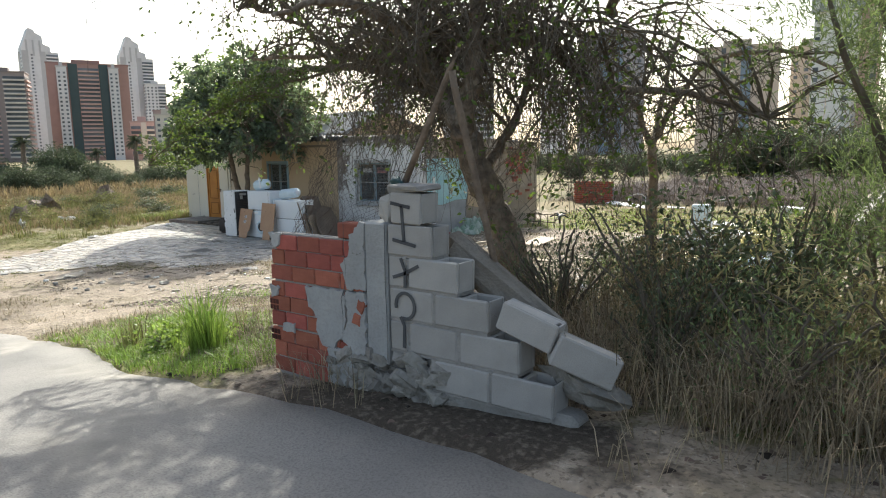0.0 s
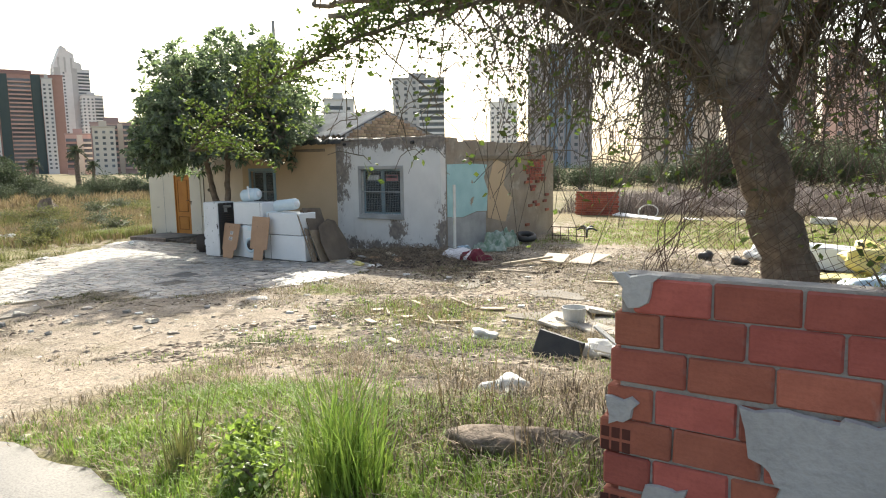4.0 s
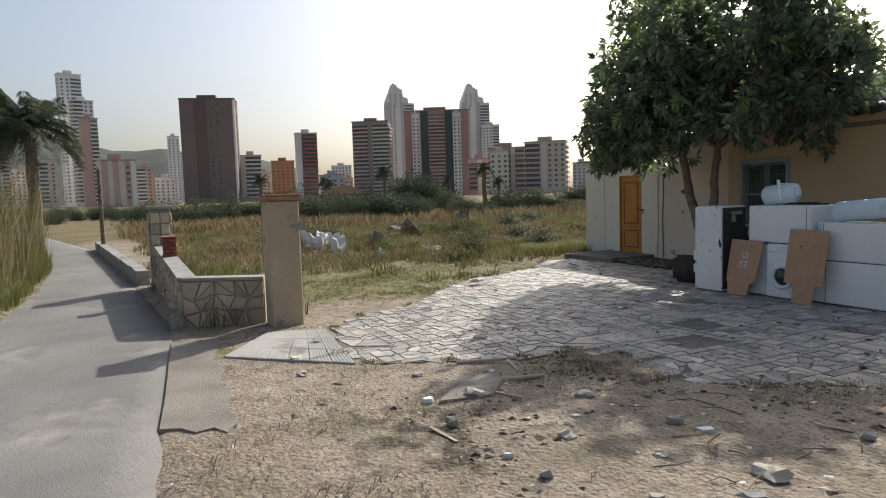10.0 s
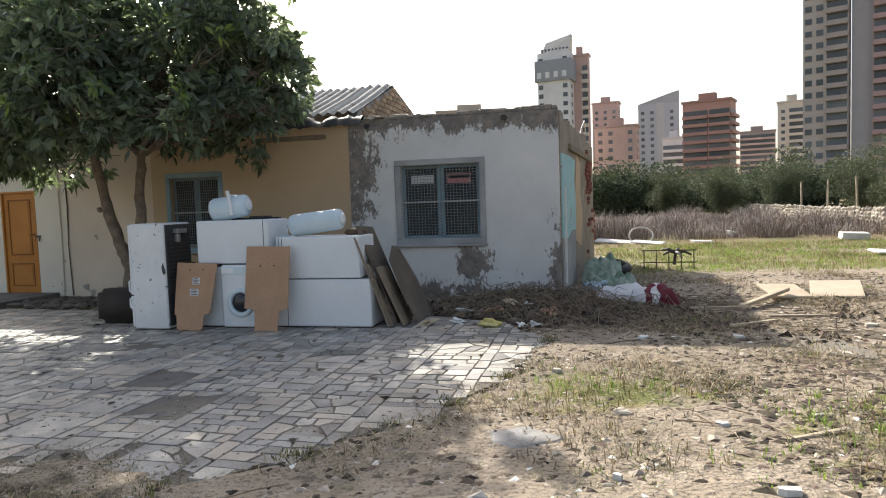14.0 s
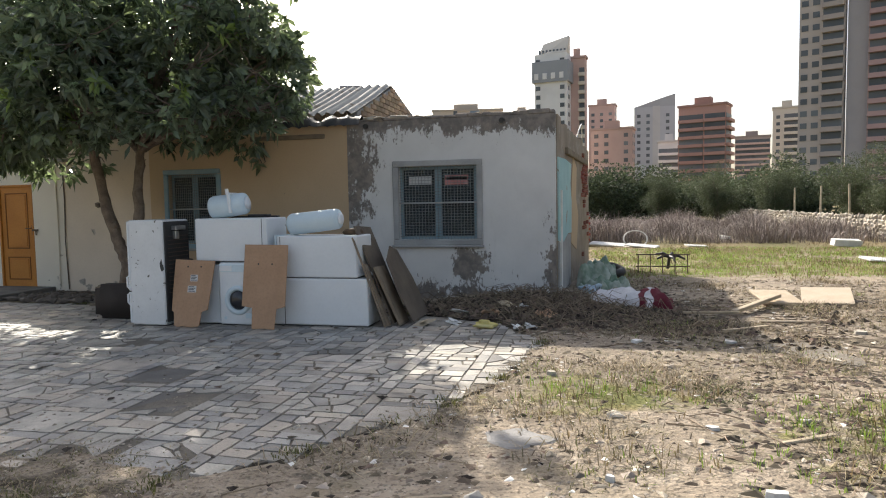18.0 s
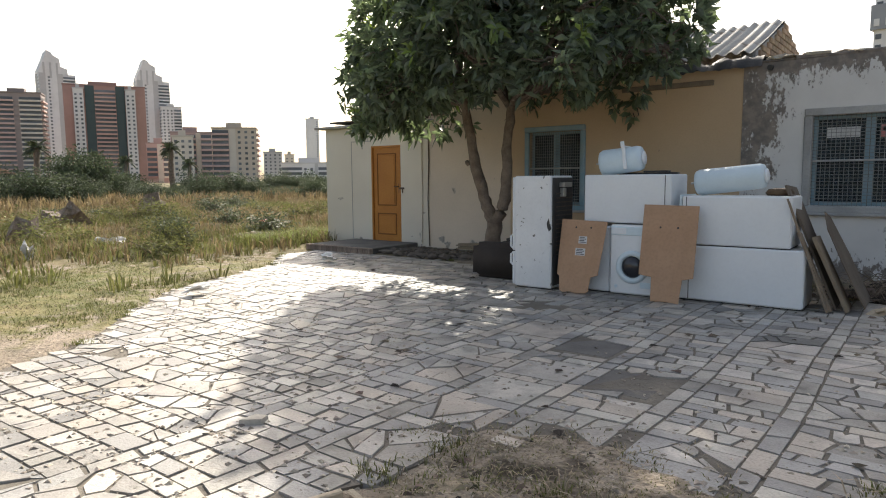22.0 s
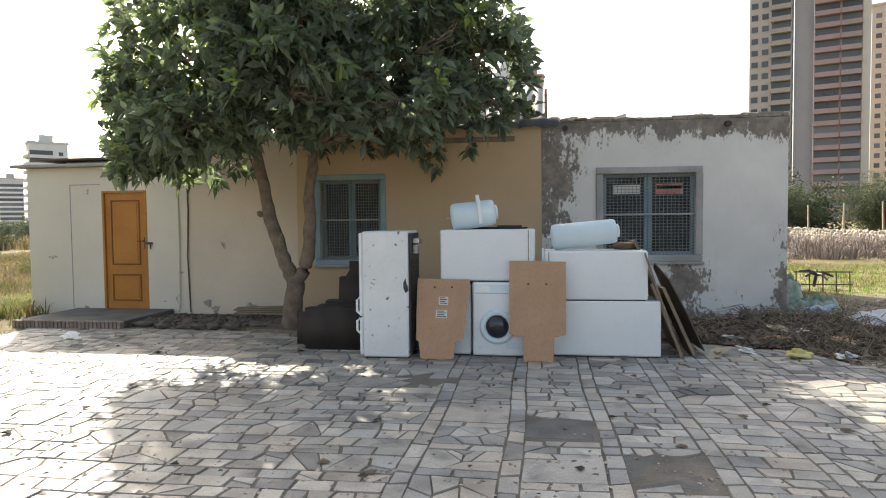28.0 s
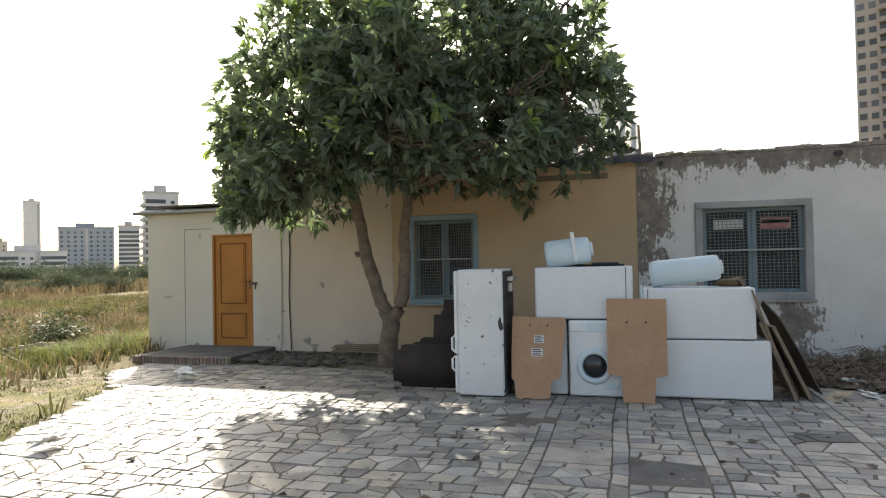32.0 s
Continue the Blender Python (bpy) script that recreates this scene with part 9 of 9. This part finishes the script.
for x, y, w_ in ((-4.35, 2.8, 0.3), (-4.0, 3.1, 0.24), (-4.75, 3.05, 0.22)):
    bush("verge_herb", "low bright green broad-leaved weed on the verge", pose(x, y, ground_z(x, y) - 0.02), w_, 0.22, 420, 0.055, 0.035, M["leaf_bright"], int(-x * 90), 9, group="verge weeds", category="weed")
for x, y, w_ in ((-4.15, 7.6, 0.13), (-4.3, 7.35, 0.1), (-3.9, 7.45, 0.12), (-4.0, 7.9, 0.1)):
    solid("white_bag", crumple((w_ * 1.3, w_, w_ * 0.7), int(-x * 77), 3, 0.6), M["scrap_white"], "crumpled white plastic rubbish beside a black board", "bag", m=pose(x, y, ground_z(x, y) + 0.05), group="white rubbish", smooth=True)
blades("verge_straw", scatter(2600, -7.6, -2.5, 2.6, 6.0, lambda x, y: 0.5 + 0.6 * noise.noise(Vector((x * 0.9, y * 0.9, 44))), 41), 0.12, 1.2, M["straw"], "dry yellow grass behind the verge", "grass", 7, 0.007, 0.1, 41)
blades("bramble_stalks", scatter(300, -4.3, -2.7, 3.1, 5.2, lambda x, y: 0.6, 42), 0.24, 1.1, M["stick"], "brown dead bramble stalks beside the broken wall", "weeds", 7, 0.006, 0.15, 42)
moss = lambda x, y: 0.75 * noise.noise(Vector((x * 0.9, y * 1.2, 91))) + 0.5 * max(blob(x, y, -5.6, 7.2, 1.6, 0.9), blob(x, y, -7.6, 5.9, 1.0, 0.6), blob(x, y, -6.2, 9.0, 1.6, 0.5), blob(x, y, -8.6, 9.6, 1.6, 0.4)) - 0.12
blades("yard_moss", scatter(15000, -9.6, -3.5, 5.0, 10.6, moss, 92), 0.05, 1.3, mat("moss", (0.085, 0.115, 0.03), (0.05, 0.07, 0.02), 1.5, 0.8, 0.0, trans=0.3, island=0.4, world_space=True), "low mossy green growth on the bare earth", "moss", 7, 0.008, 0.09, 92)
blades("mown_straw", scatter(5000, -27.0, -16.5, 4.8, 15.0, lambda x, y: g_w(x, y) * 0.9 + 0.3 * noise.noise(Vector((x * 1.1, y * 1.1, 61))), 61), 0.05, 1.8, M["straw"], "dry cut grass lying beside the paving", "grass", 5, 0.008, 0.1, 61)
blades("yard_grass", scatter(22000, -11.0, 0.0, 4.5, 27.0, lambda x, y: g_w(x, y) * 1.2 + 0.55 * noise.noise(Vector((x * 0.7, y * 0.7, 21))) - 0.1, 4), 0.095, 0.75, M["grass_green"], "thin green grass in the littered yard", "grass", 5, 0.008, 0.08, 4)
blades("yard_dry_grass", scatter(16000, -11.0, 0.0, 8.0, 30.0, lambda x, y: g_w(x, y) + 0.5 * noise.noise(Vector((x * 0.5, y * 0.5, 77))), 71), 0.14, 0.9, M["grass_dry"], "dry bents among the green grass of the yard", "grass", 4, 0.008, 0.1, 71)
blades("yard_straw", scatter(44000, -13.5, 0.0, 3.4, 18.0, lambda x, y: 0.24 - 0.45 * trodden(x, y) + 0.45 * noise.noise(Vector((x, y, 7))), 5), 0.12, 2.6, M["straw"], "dry straw strewn over the yard", "straw", 4, 0.008, 0.14, 5)
blades("dead_grass_mat", scatter(16000, -15.5, -3.0, 4.2, 14.5, lambda x, y: 0.25 - 0.6 * trodden(x, y) + 0.6 * noise.noise(Vector((x * 0.8, y * 0.8, 12))), 31), 0.07, 1.6, M["grass_olive"], "matted dead grass on the trodden earth", "grass", 5, 0.006, 0.1, 31)
blades("mown_grass", scatter(15000, -27.0, -16.5, 4.8, 15.0, lambda x, y: g_w(x, y) * 1.1 + 0.4 * noise.noise(Vector((x * 0.8, y * 0.8, 52))), 6), 0.045, 1.3, M["grass_olive"], "short yellowing grass beside the paving", "grass", 8, 0.008, 0.09, 6)
blades("field_grass", scatter(28000, -48.0, -20.0, 3.4, 34.0, lambda x, y: d_w(x, y) * 0.75 - 0.15 + 0.6 * noise.noise(Vector((x * 0.3, y * 0.3, 9))), 7), 0.30, 0.7, M["grass_dry"], "dry brown grass of the open field", "grass", 4, 0.028, 0.16, 7)
blades("field_weeds", scatter(16000, -46.0, -20.5, 3.4, 30.0, lambda x, y: d_w(x, y) * 0.35 + 0.7 * noise.noise(Vector((x * 0.22, y * 0.22, 4))) - 0.05, 8), 0.34, 0.7, M["grass_olive"], "olive weeds in the field", "weeds", 9, 0.024, 0.18, 8)
blades("edge_weeds", scatter(1000, -24.6, -23.4, 13.4, 17.0, lambda x, y: 0.9, 9), 0.26, 0.9, M["weed_green"], "bright green weeds at the house corner", "weeds", 8, 0.009, 0.1, 9)
twig_tone = mat("pale_twigs", (0.34, 0.29, 0.26), (0.22, 0.18, 0.16), 0.4, 0.9, 0.0, island=0.5, world_space=True)
roots = [(x, y, z, k * max(0.15, 0.75 + 1.3 * noise.noise(Vector((x * 0.45, y * 0.45, 33))))) for x, y, z, k in scatter(7000, -14.0, -0.3, 29.0, 50.0, lambda x, y: 0.55 + 0.6 * noise.noise(Vector((x * 0.3, y * 0.3, 34))), 10)]
blades("far_scrub", roots, 0.75, 0.9, twig_tone, "pale dead scrub at the end of the yard", "scrub", 9, 0.017, 0.3, 10)
blades("field_grass_far", scatter(9000, -75.0, -45.0, 3.0, 55.0, lambda x, y: 0.75, 11), 0.65, 0.5, M["grass_dry"], "dry grass far across the field", "grass", 4, 0.075, 0.4, 11)
beside = lambda x, y: 0.9 if y < edge_at(ROAD_L, x) - 0.35 else 0.0
blades("reeds", scatter(300, -38.0, -20.5, -4.5, 1.0, beside, 12), 2.5, 0.4, M["twig"], "tall dry reeds beside the lane", "reeds", 8, 0.009, 0.35, 12)
blades("green_reeds", scatter(330, -39.0, -23.0, -4.0, 1.0, beside, 72), 2.7, 0.55, M["reed_green"], "arching green cane leaves beside the lane", "reeds", 9, 0.016, 0.4, 72)
blades("reed_edge_grass", scatter(2500, -40.0, -16.0, -1.5, 1.4, lambda x, y: 0.9 if y < edge_at(ROAD_L, x) - 0.05 else 0.0, 13), 0.35, 0.6, M["grass_olive"], "green grass edging the lane", "grass", 8, 0.014, 0.12, 13)
blades("lane_wall_weeds", scatter(500, -26.0, -18.0, 3.7, 5.5, lambda x, y: 0.5 if y > 4.0 else 0.0, 14), 0.4, 0.6, M["grass_olive"], "weeds behind the stone wall", "weeds", 9, 0.014, 0.1, 14)
blades("wall_foot_weeds", scatter(3800, -2.3, 3.5, 2.2, 5.5, lambda x, y: 0.6 if not ((-2.5 < x < 0.35 and y < 2.95) or y < 2.75) else 0.0, 15), 0.5, 0.9, M["straw"], "dry tangled weeds behind and beside the broken wall", "weeds", 9, 0.006, 0.15, 15)
blades("dry_stalks", scatter(1800, -6.0, 3.5, 3.0, 7.0, lambda x, y: 0.6 if x > -1.4 else 0.0, 16), 0.8, 0.7, M["grass_dry"], "dry stalks and brambles behind the wall", "weeds", 6, 0.005, 0.12, 16)
blades("paving_weeds", [(x + rg.normal() * 0.06, y + rg.normal() * 0.06, -0.6, 0.6) for x, y in [PAVE[i] for i in range(len(PAVE))] for _ in range(14)], 0.07, 0.9, M["grass_olive"], "grass creeping over the paving edge", "grass", 7, 0.007, 0.08, 18)

patch = [(x, y, -0.607, 0.8) for x, y in zip(rg.normal(-13.5, 0.5, 900), rg.normal(7.4, 0.3, 900)) if blob(x, y, -13.5, 7.4, 1.2, 0.8) > 0.05]
blades("patch_straw", patch[::2], 0.03, 2.6, M["straw"], "trampled straw on the bare patch of the forecourt", "straw", 5, 0.006, 0.09, 81)
blades("patch_grass", patch[::4], 0.03, 2.0, M["grass_olive"], "withered grass on the bare patch of the forecourt", "grass", 5, 0.006, 0.08, 82)


def bits(name, pts, size, material, label, category, seed, flat=0.4):
    """One mesh of many small uneven stones or leaves lying flat."""
    g = np.random.default_rng(seed)
    p = np.asarray(pts, float)
    n = len(p)
    base = np.array([[1, 0, 0], [-0.5, 0.87, 0], [-0.5, -0.87, 0], [0, 0, 1], [0.5, 0.5, 0.55]])
    ang, s = g.uniform(0, 6.28, n), size * g.uniform(0.35, 1.4, n) ** 1.5
    v = base[None] * (1 + g.normal(size=(n, 5, 3)) * 0.25) * s[:, None, None] * np.array([1, 1, flat])
    c, sn = np.cos(ang)[:, None], np.sin(ang)[:, None]
    w = np.stack([v[..., 0] * c - v[..., 1] * sn, v[..., 0] * sn + v[..., 1] * c, v[..., 2]], -1) + p[:, None, :3]
    o = np.arange(n)[:, None] * 5
    f = np.concatenate([o + np.array([q]) for q in ((0, 4, 3), (4, 1, 3), (1, 2, 3), (2, 0, 3), (0, 1, 4))], 0)
    tagged(part(name, sheet_mesh(name, w.reshape(-1, 3), f, material, False), material), label, category, "", "stuff")


open_w = lambda x, y: 0.5 if y > edge_at(ROAD_R, x) + 0.1 else 0.0
bits("gravel", scatter(34000, -17.5, -4.0, 3.0, 12.0, open_w, 21, flat=True), 0.015, M["pebble"], "small pale stones strewn over the earth", "gravel", 1)
bits("coarse_stones", scatter(1600, -17.5, -2.0, 2.8, 14.0, open_w, 22, flat=True), 0.045, M["pebble"], "loose stones and rubble bits on the earth", "stones", 2)
bits("yard_chips", scatter(16000, -12.0, -0.5, 6.5, 18.0, lambda x, y: 0.5, 23, flat=True), 0.032, M["pebble"], "pale chips and scraps strewn over the yard", "litter", 3, 0.25)
bits("dark_bits", scatter(48000, -14.0, -1.0, 5.0, 18.0, lambda x, y: 0.3 - 0.35 * trodden(x, y) + 0.8 * zones_at(x, y)[2], 27, flat=True), 0.034, M["leaf_litter"], "dark twigs, bark and dead leaves strewn over the yard", "litter", 8, 0.35)
bits("bark_bits", scatter(20000, -9.5, -3.5, 4.8, 11.0, lambda x, y: 0.35 + 0.4 * noise.noise(Vector((x * 1.1, y * 1.1, 93))), 94, flat=True), 0.05, M["leaf_litter"], "dark rotten leaves and bark on the damp earth", "litter", 19, 0.25)
bits("white_chips", scatter(2600, -13.0, -3.0, 6.0, 18.0, lambda x, y: 0.45, 28, flat=True), 0.034, M["scrap_white"], "small white scraps strewn over the yard", "litter", 9, 0.2)
strip = [(x, y, -0.572) for x, y in zip(rg.uniform(-20.6, -14.4, 1500), rg.uniform(13.75, 14.95, 1500)) if y > 13.95 - (x + 20.74) * 0.06]
bits("strip_litter", strip, 0.04, M["leaf_litter"], "dead leaves and rubble along the foot of the house", "litter", 10, 0.45)
bits("leaf_litter", scatter(42000, -13.2, -6.5, 11.5, 15.0, lambda x, y: 1.7 * blob(x, y, -11.2, 13.7, 2.3, 1.5) - 0.05, 24, flat=True), 0.052, M["leaf_litter"], "thick layer of dead leaves below the house", "leaf litter", 4, 0.6)
bits("wall_litter", scatter(5000, -6.0, 2.0, 2.2, 7.0, lambda x, y: 0.5, 25, flat=True), 0.03, M["leaf_litter"], "dead leaves and twigs along the broken wall", "leaf litter", 5, 0.35)
bits("paving_dirt", [(x, y, -0.606) for x, y in zip(rg.uniform(-20, -11.2, 5200), 6.0 + 3.4 * rg.uniform(0, 1, 5200) ** 1.6 + rg.normal(size=5200) * 0.3) if inside(PAVE, x, y)], 0.018, M["pebble"], "grit and small stones washed over the paving", "grit", 16, 0.4)
bits("paving_leaves", [(x, y, -0.592) for x, y in zip(rg.uniform(-20, -11.5, 110), rg.uniform(7.5, 13.3, 110)) if inside(PAVE, x, y)], 0.035, M["leaf_litter"], "single fallen leaves on the paving", "leaves", 6, 0.3)
sticks = Build()
for k in range(620):
    x, y = (rs.uniform(-12.5, -3.0), rs.uniform(5.5, 14.5)) if k % 2 else (rs.uniform(-12.6, -7.5), rs.uniform(12.2, 15.0))
    if inside(PAVE, x, y):
        continue
    a, l = rs.uniform(0, 6.28), rs.uniform(0.1, 0.5)
    z = ground_z(x, y) + 0.004
    sticks.tube([(x, y, z), (x + l * 0.5 * math.cos(a), y + l * 0.5 * math.sin(a), z + rs.uniform(0, 0.03)), (x + l * math.cos(a + 0.2), y + l * math.sin(a + 0.2), z)], [0.005, 0.004, 0.002], 4, caps=False)
solid("fallen_twigs", sticks, M["stick"], "fallen twigs scattered over the yard", "twigs", kind="stuff")

brush = Build()
for k in range(900):
    x, y = rs.gauss(-11.0, 0.95), rs.gauss(13.7, 0.6)
    if inside(PAVE, x, y) or y > 14.95:
        continue
    a, l, up = rs.uniform(0, 6.28), rs.uniform(0.12, 0.45), rs.uniform(-0.02, 0.16)
    z = ground_z(x, y) + rs.uniform(0.0, 0.05)
    brush.tube([(x, y, z), (x + l * 0.5 * math.cos(a), y + l * 0.5 * math.sin(a), z + up), (x + l * math.cos(a + 0.4), y + l * math.sin(a + 0.4), z + up * 0.6)], [0.006, 0.005, 0.002], 3, caps=False)
solid("brushwood", brush, M["stick"], "dry brushwood and broken twigs on the leaf mound", "twigs", kind="stuff")

# ---- paving stones, one by one ----
rp = random.Random(314)
MANHOLES = [(-14.68, -14.15, 9.47, 10.0), (-14.03, -13.55, 8.68, 9.24), (-15.9, -15.3, 10.95, 11.25)]


def clip(poly, px_, py_, nx, ny):
    """The part of a convex polygon on the inner side of a line through a point."""
    out = []
    for i, p in enumerate(poly):
        q = poly[(i + 1) % len(poly)]
        a = (p[0] - px_) * nx + (p[1] - py_) * ny
        c = (q[0] - px_) * nx + (q[1] - py_) * ny
        if a <= 0:
            out.append(p)
        if (a < 0) != (c < 0) and a != c:
            u = a / (a - c)
            out.append((p[0] + (q[0] - p[0]) * u, p[1] + (q[1] - p[1]) * u))
    return out


def crazy(x0, x1, y0, y1, n):
    """Irregular flags that fill a rectangle."""
    sites = [(rp.uniform(x0, x1), rp.uniform(y0, y1)) for _ in range(n)]
    for i, s in enumerate(sites):
        poly = [(x0, y0), (x1, y0), (x1, y1), (x0, y1)]
        for j, o in enumerate(sites):
            if i != j and len(poly) > 2:
                poly = clip(poly, (s[0] + o[0]) / 2, (s[1] + o[1]) / 2, o[0] - s[0], o[1] - s[1])
        if len(poly) > 2:
            yield poly


def rows_of(x0, x1, y0, y1, n, w, broken=0.0):
    """Courses of flags that fill a rectangle, some of them broken across."""
    ys = [y0 + (y1 - y0) * (k + (rp.uniform(-0.2, 0.2) if 0 < k < n else 0)) / n for k in range(n + 1)]
    for ya, yb in zip(ys, ys[1:]):
        x, lean = x0, 0.0
        while x < x1 - 0.02:
            e = x + rp.uniform(0.6, 1.35) * w
            e = x1 if x1 - e < 0.45 * w else e
            lean_e = 0.0 if e == x1 else rp.uniform(-0.02, 0.02)
            poly = [(x - lean, ya), (e - lean_e, ya + rp.uniform(-0.008, 0.008)), (e + lean_e, yb), (x + lean, yb + rp.uniform(-0.008, 0.008))]
            if rp.random() < broken and e - x > 0.16:
                a, px_, py_ = rp.uniform(0, math.pi), (x + e) / 2 + rp.uniform(-0.05, 0.05), (ya + yb) / 2
                nx, ny = math.cos(a), math.sin(a)
                for half in (clip(poly, px_, py_, nx, ny), clip(poly, px_, py_, -nx, -ny)):
                    if len(half) > 2:
                        yield half
            else:
                yield poly
            x, lean = e, lean_e


def pave_cells():
    """Long courses of flags with broken panels; towards the house's white end, upright strips of setts between them."""
    strips = [-14.685 + 0.655 * k for k in range(-1, 7)]
    for xa in strips:
        yield from ([(q[1], q[0]) for q in poly] for poly in rows_of(5.0, 13.9, xa - 0.125, xa, 1, 0.25))
        y = 5.0 + rp.uniform(0, 0.3)
        while y < 13.9:
            d = rp.uniform(0.34, 0.66)
            c = rp.random()
            if c < 0.35:
                yield from crazy(xa, xa + 0.53, y, y + d, rp.randrange(6, 10))
            elif c < 0.95:
                yield from rows_of(xa, xa + 0.53, y, y + d, max(2, round(d / 0.15)), rp.uniform(0.17, 0.28), 0.2)
            else:
                yield [(xa, y), (xa + 0.53, y), (xa + 0.53, y + d), (xa, y + d)]
            y += d
            yield from rows_of(xa, xa + 0.53, y, y + 0.11, 1, rp.uniform(0.2, 0.32))
            y += 0.11
    y = 5.0
    while y < 13.9:
        d = rp.uniform(0.28, 0.5)
        x = -22.5
        while x < strips[0] - 0.14:
            e = min(x + rp.uniform(0.5, 1.7), strips[0] - 0.126)
            if strips[0] - 0.126 - e < 0.5:
                e = strips[0] - 0.126
            if rp.random() < 0.33:
                yield from crazy(x, e, y, y + d, max(4, int((e - x) * d / 0.034)))
            else:
                yield from rows_of(x, e, y, y + d, max(2, round(d / 0.15)), rp.uniform(0.19, 0.29), 0.22)
            x = e
        y += d


def laid(poly):
    """A stone as it lies: drawn in for the joint, slightly askew, in courses that wander."""
    cx, cy = sum(p[0] for p in poly) / len(poly), sum(p[1] for p in poly) / len(poly)
    out = []
    for x, y in poly:
        d = math.hypot(x - cx, y - cy) + 1e-6
        s = max(0.3, 1 - rp.uniform(0.004, 0.014) / d)
        x, y = cx + (x - cx) * s, cy + (y - cy) * s
        out.append((x + 0.02 * math.sin(y * 0.9) + 0.008 * math.sin(y * 2.3 + x), y + 0.02 * math.sin(x * 0.8) + 0.01 * math.sin(x * 2.7)))
    return out


near_n, rest = 0, [Build() for _ in range(6)]
tones = [M["stone_pale"]] * 4 + [M["stone_warm"]] * 2 + [M["stone_cool"]] * 2
for poly in pave_cells():
    if min(math.dist(poly[i], poly[i - 2]) for i in range(len(poly))) < 0.035:
        continue
    poly = laid(poly)
    cx, cy = sum(p[0] for p in poly) / len(poly), sum(p[1] for p in poly) / len(poly)
    if not inside(PAVE, cx, cy) or any(a - 0.02 < cx < b_ + 0.02 and c - 0.02 < cy < d_ + 0.02 for a, b_, c, d_ in MANHOLES):
        continue
    bare = blob(cx, cy, -13.5, 7.4, 1.1, 0.7)
    if rp.random() < bare * 1.3:
        continue
    top = -0.604 + rp.uniform(-0.004, 0.004)
    if cx > -18.0 and cx < -12.5 and 6.4 < cy < 10.6 and near_n < 300:
        b = Build().prism([(px_ - cx, py_ - cy) for px_, py_ in poly], -0.04, 0.0, None, 0.006)
        part("paving_stone", b, rp.choice(tones), PAVEMENT, m=pose(cx, cy, top, rp.uniform(-0.8, 0.8), rp.uniform(-0.8, 0.8), 0))
        near_n += 1
    else:
        rest[rp.randrange(6)].prism([(px_, py_) for px_, py_ in poly], top - 0.04, top, None, 0.006)
for b, mt in zip(rest, (M["stone_pale_joined"], M["stone_pale_joined"], M["stone_pale_joined"], M["stone_warm"], M["stone_cool"], M["stone_cool"])):
    part("paving_stones_far", b, mt, PAVEMENT)["kind"] = "stuff"
for a, b_, c, d_ in MANHOLES[:2]:
    part("manhole_slab", Build().cbox(a + 0.012, b_ - 0.012, c + 0.012, d_ - 0.012, -0.66, -0.612, 0.01, jit=0.003), M["stone_dark"], PAVEMENT, "sunken dark manhole slab")
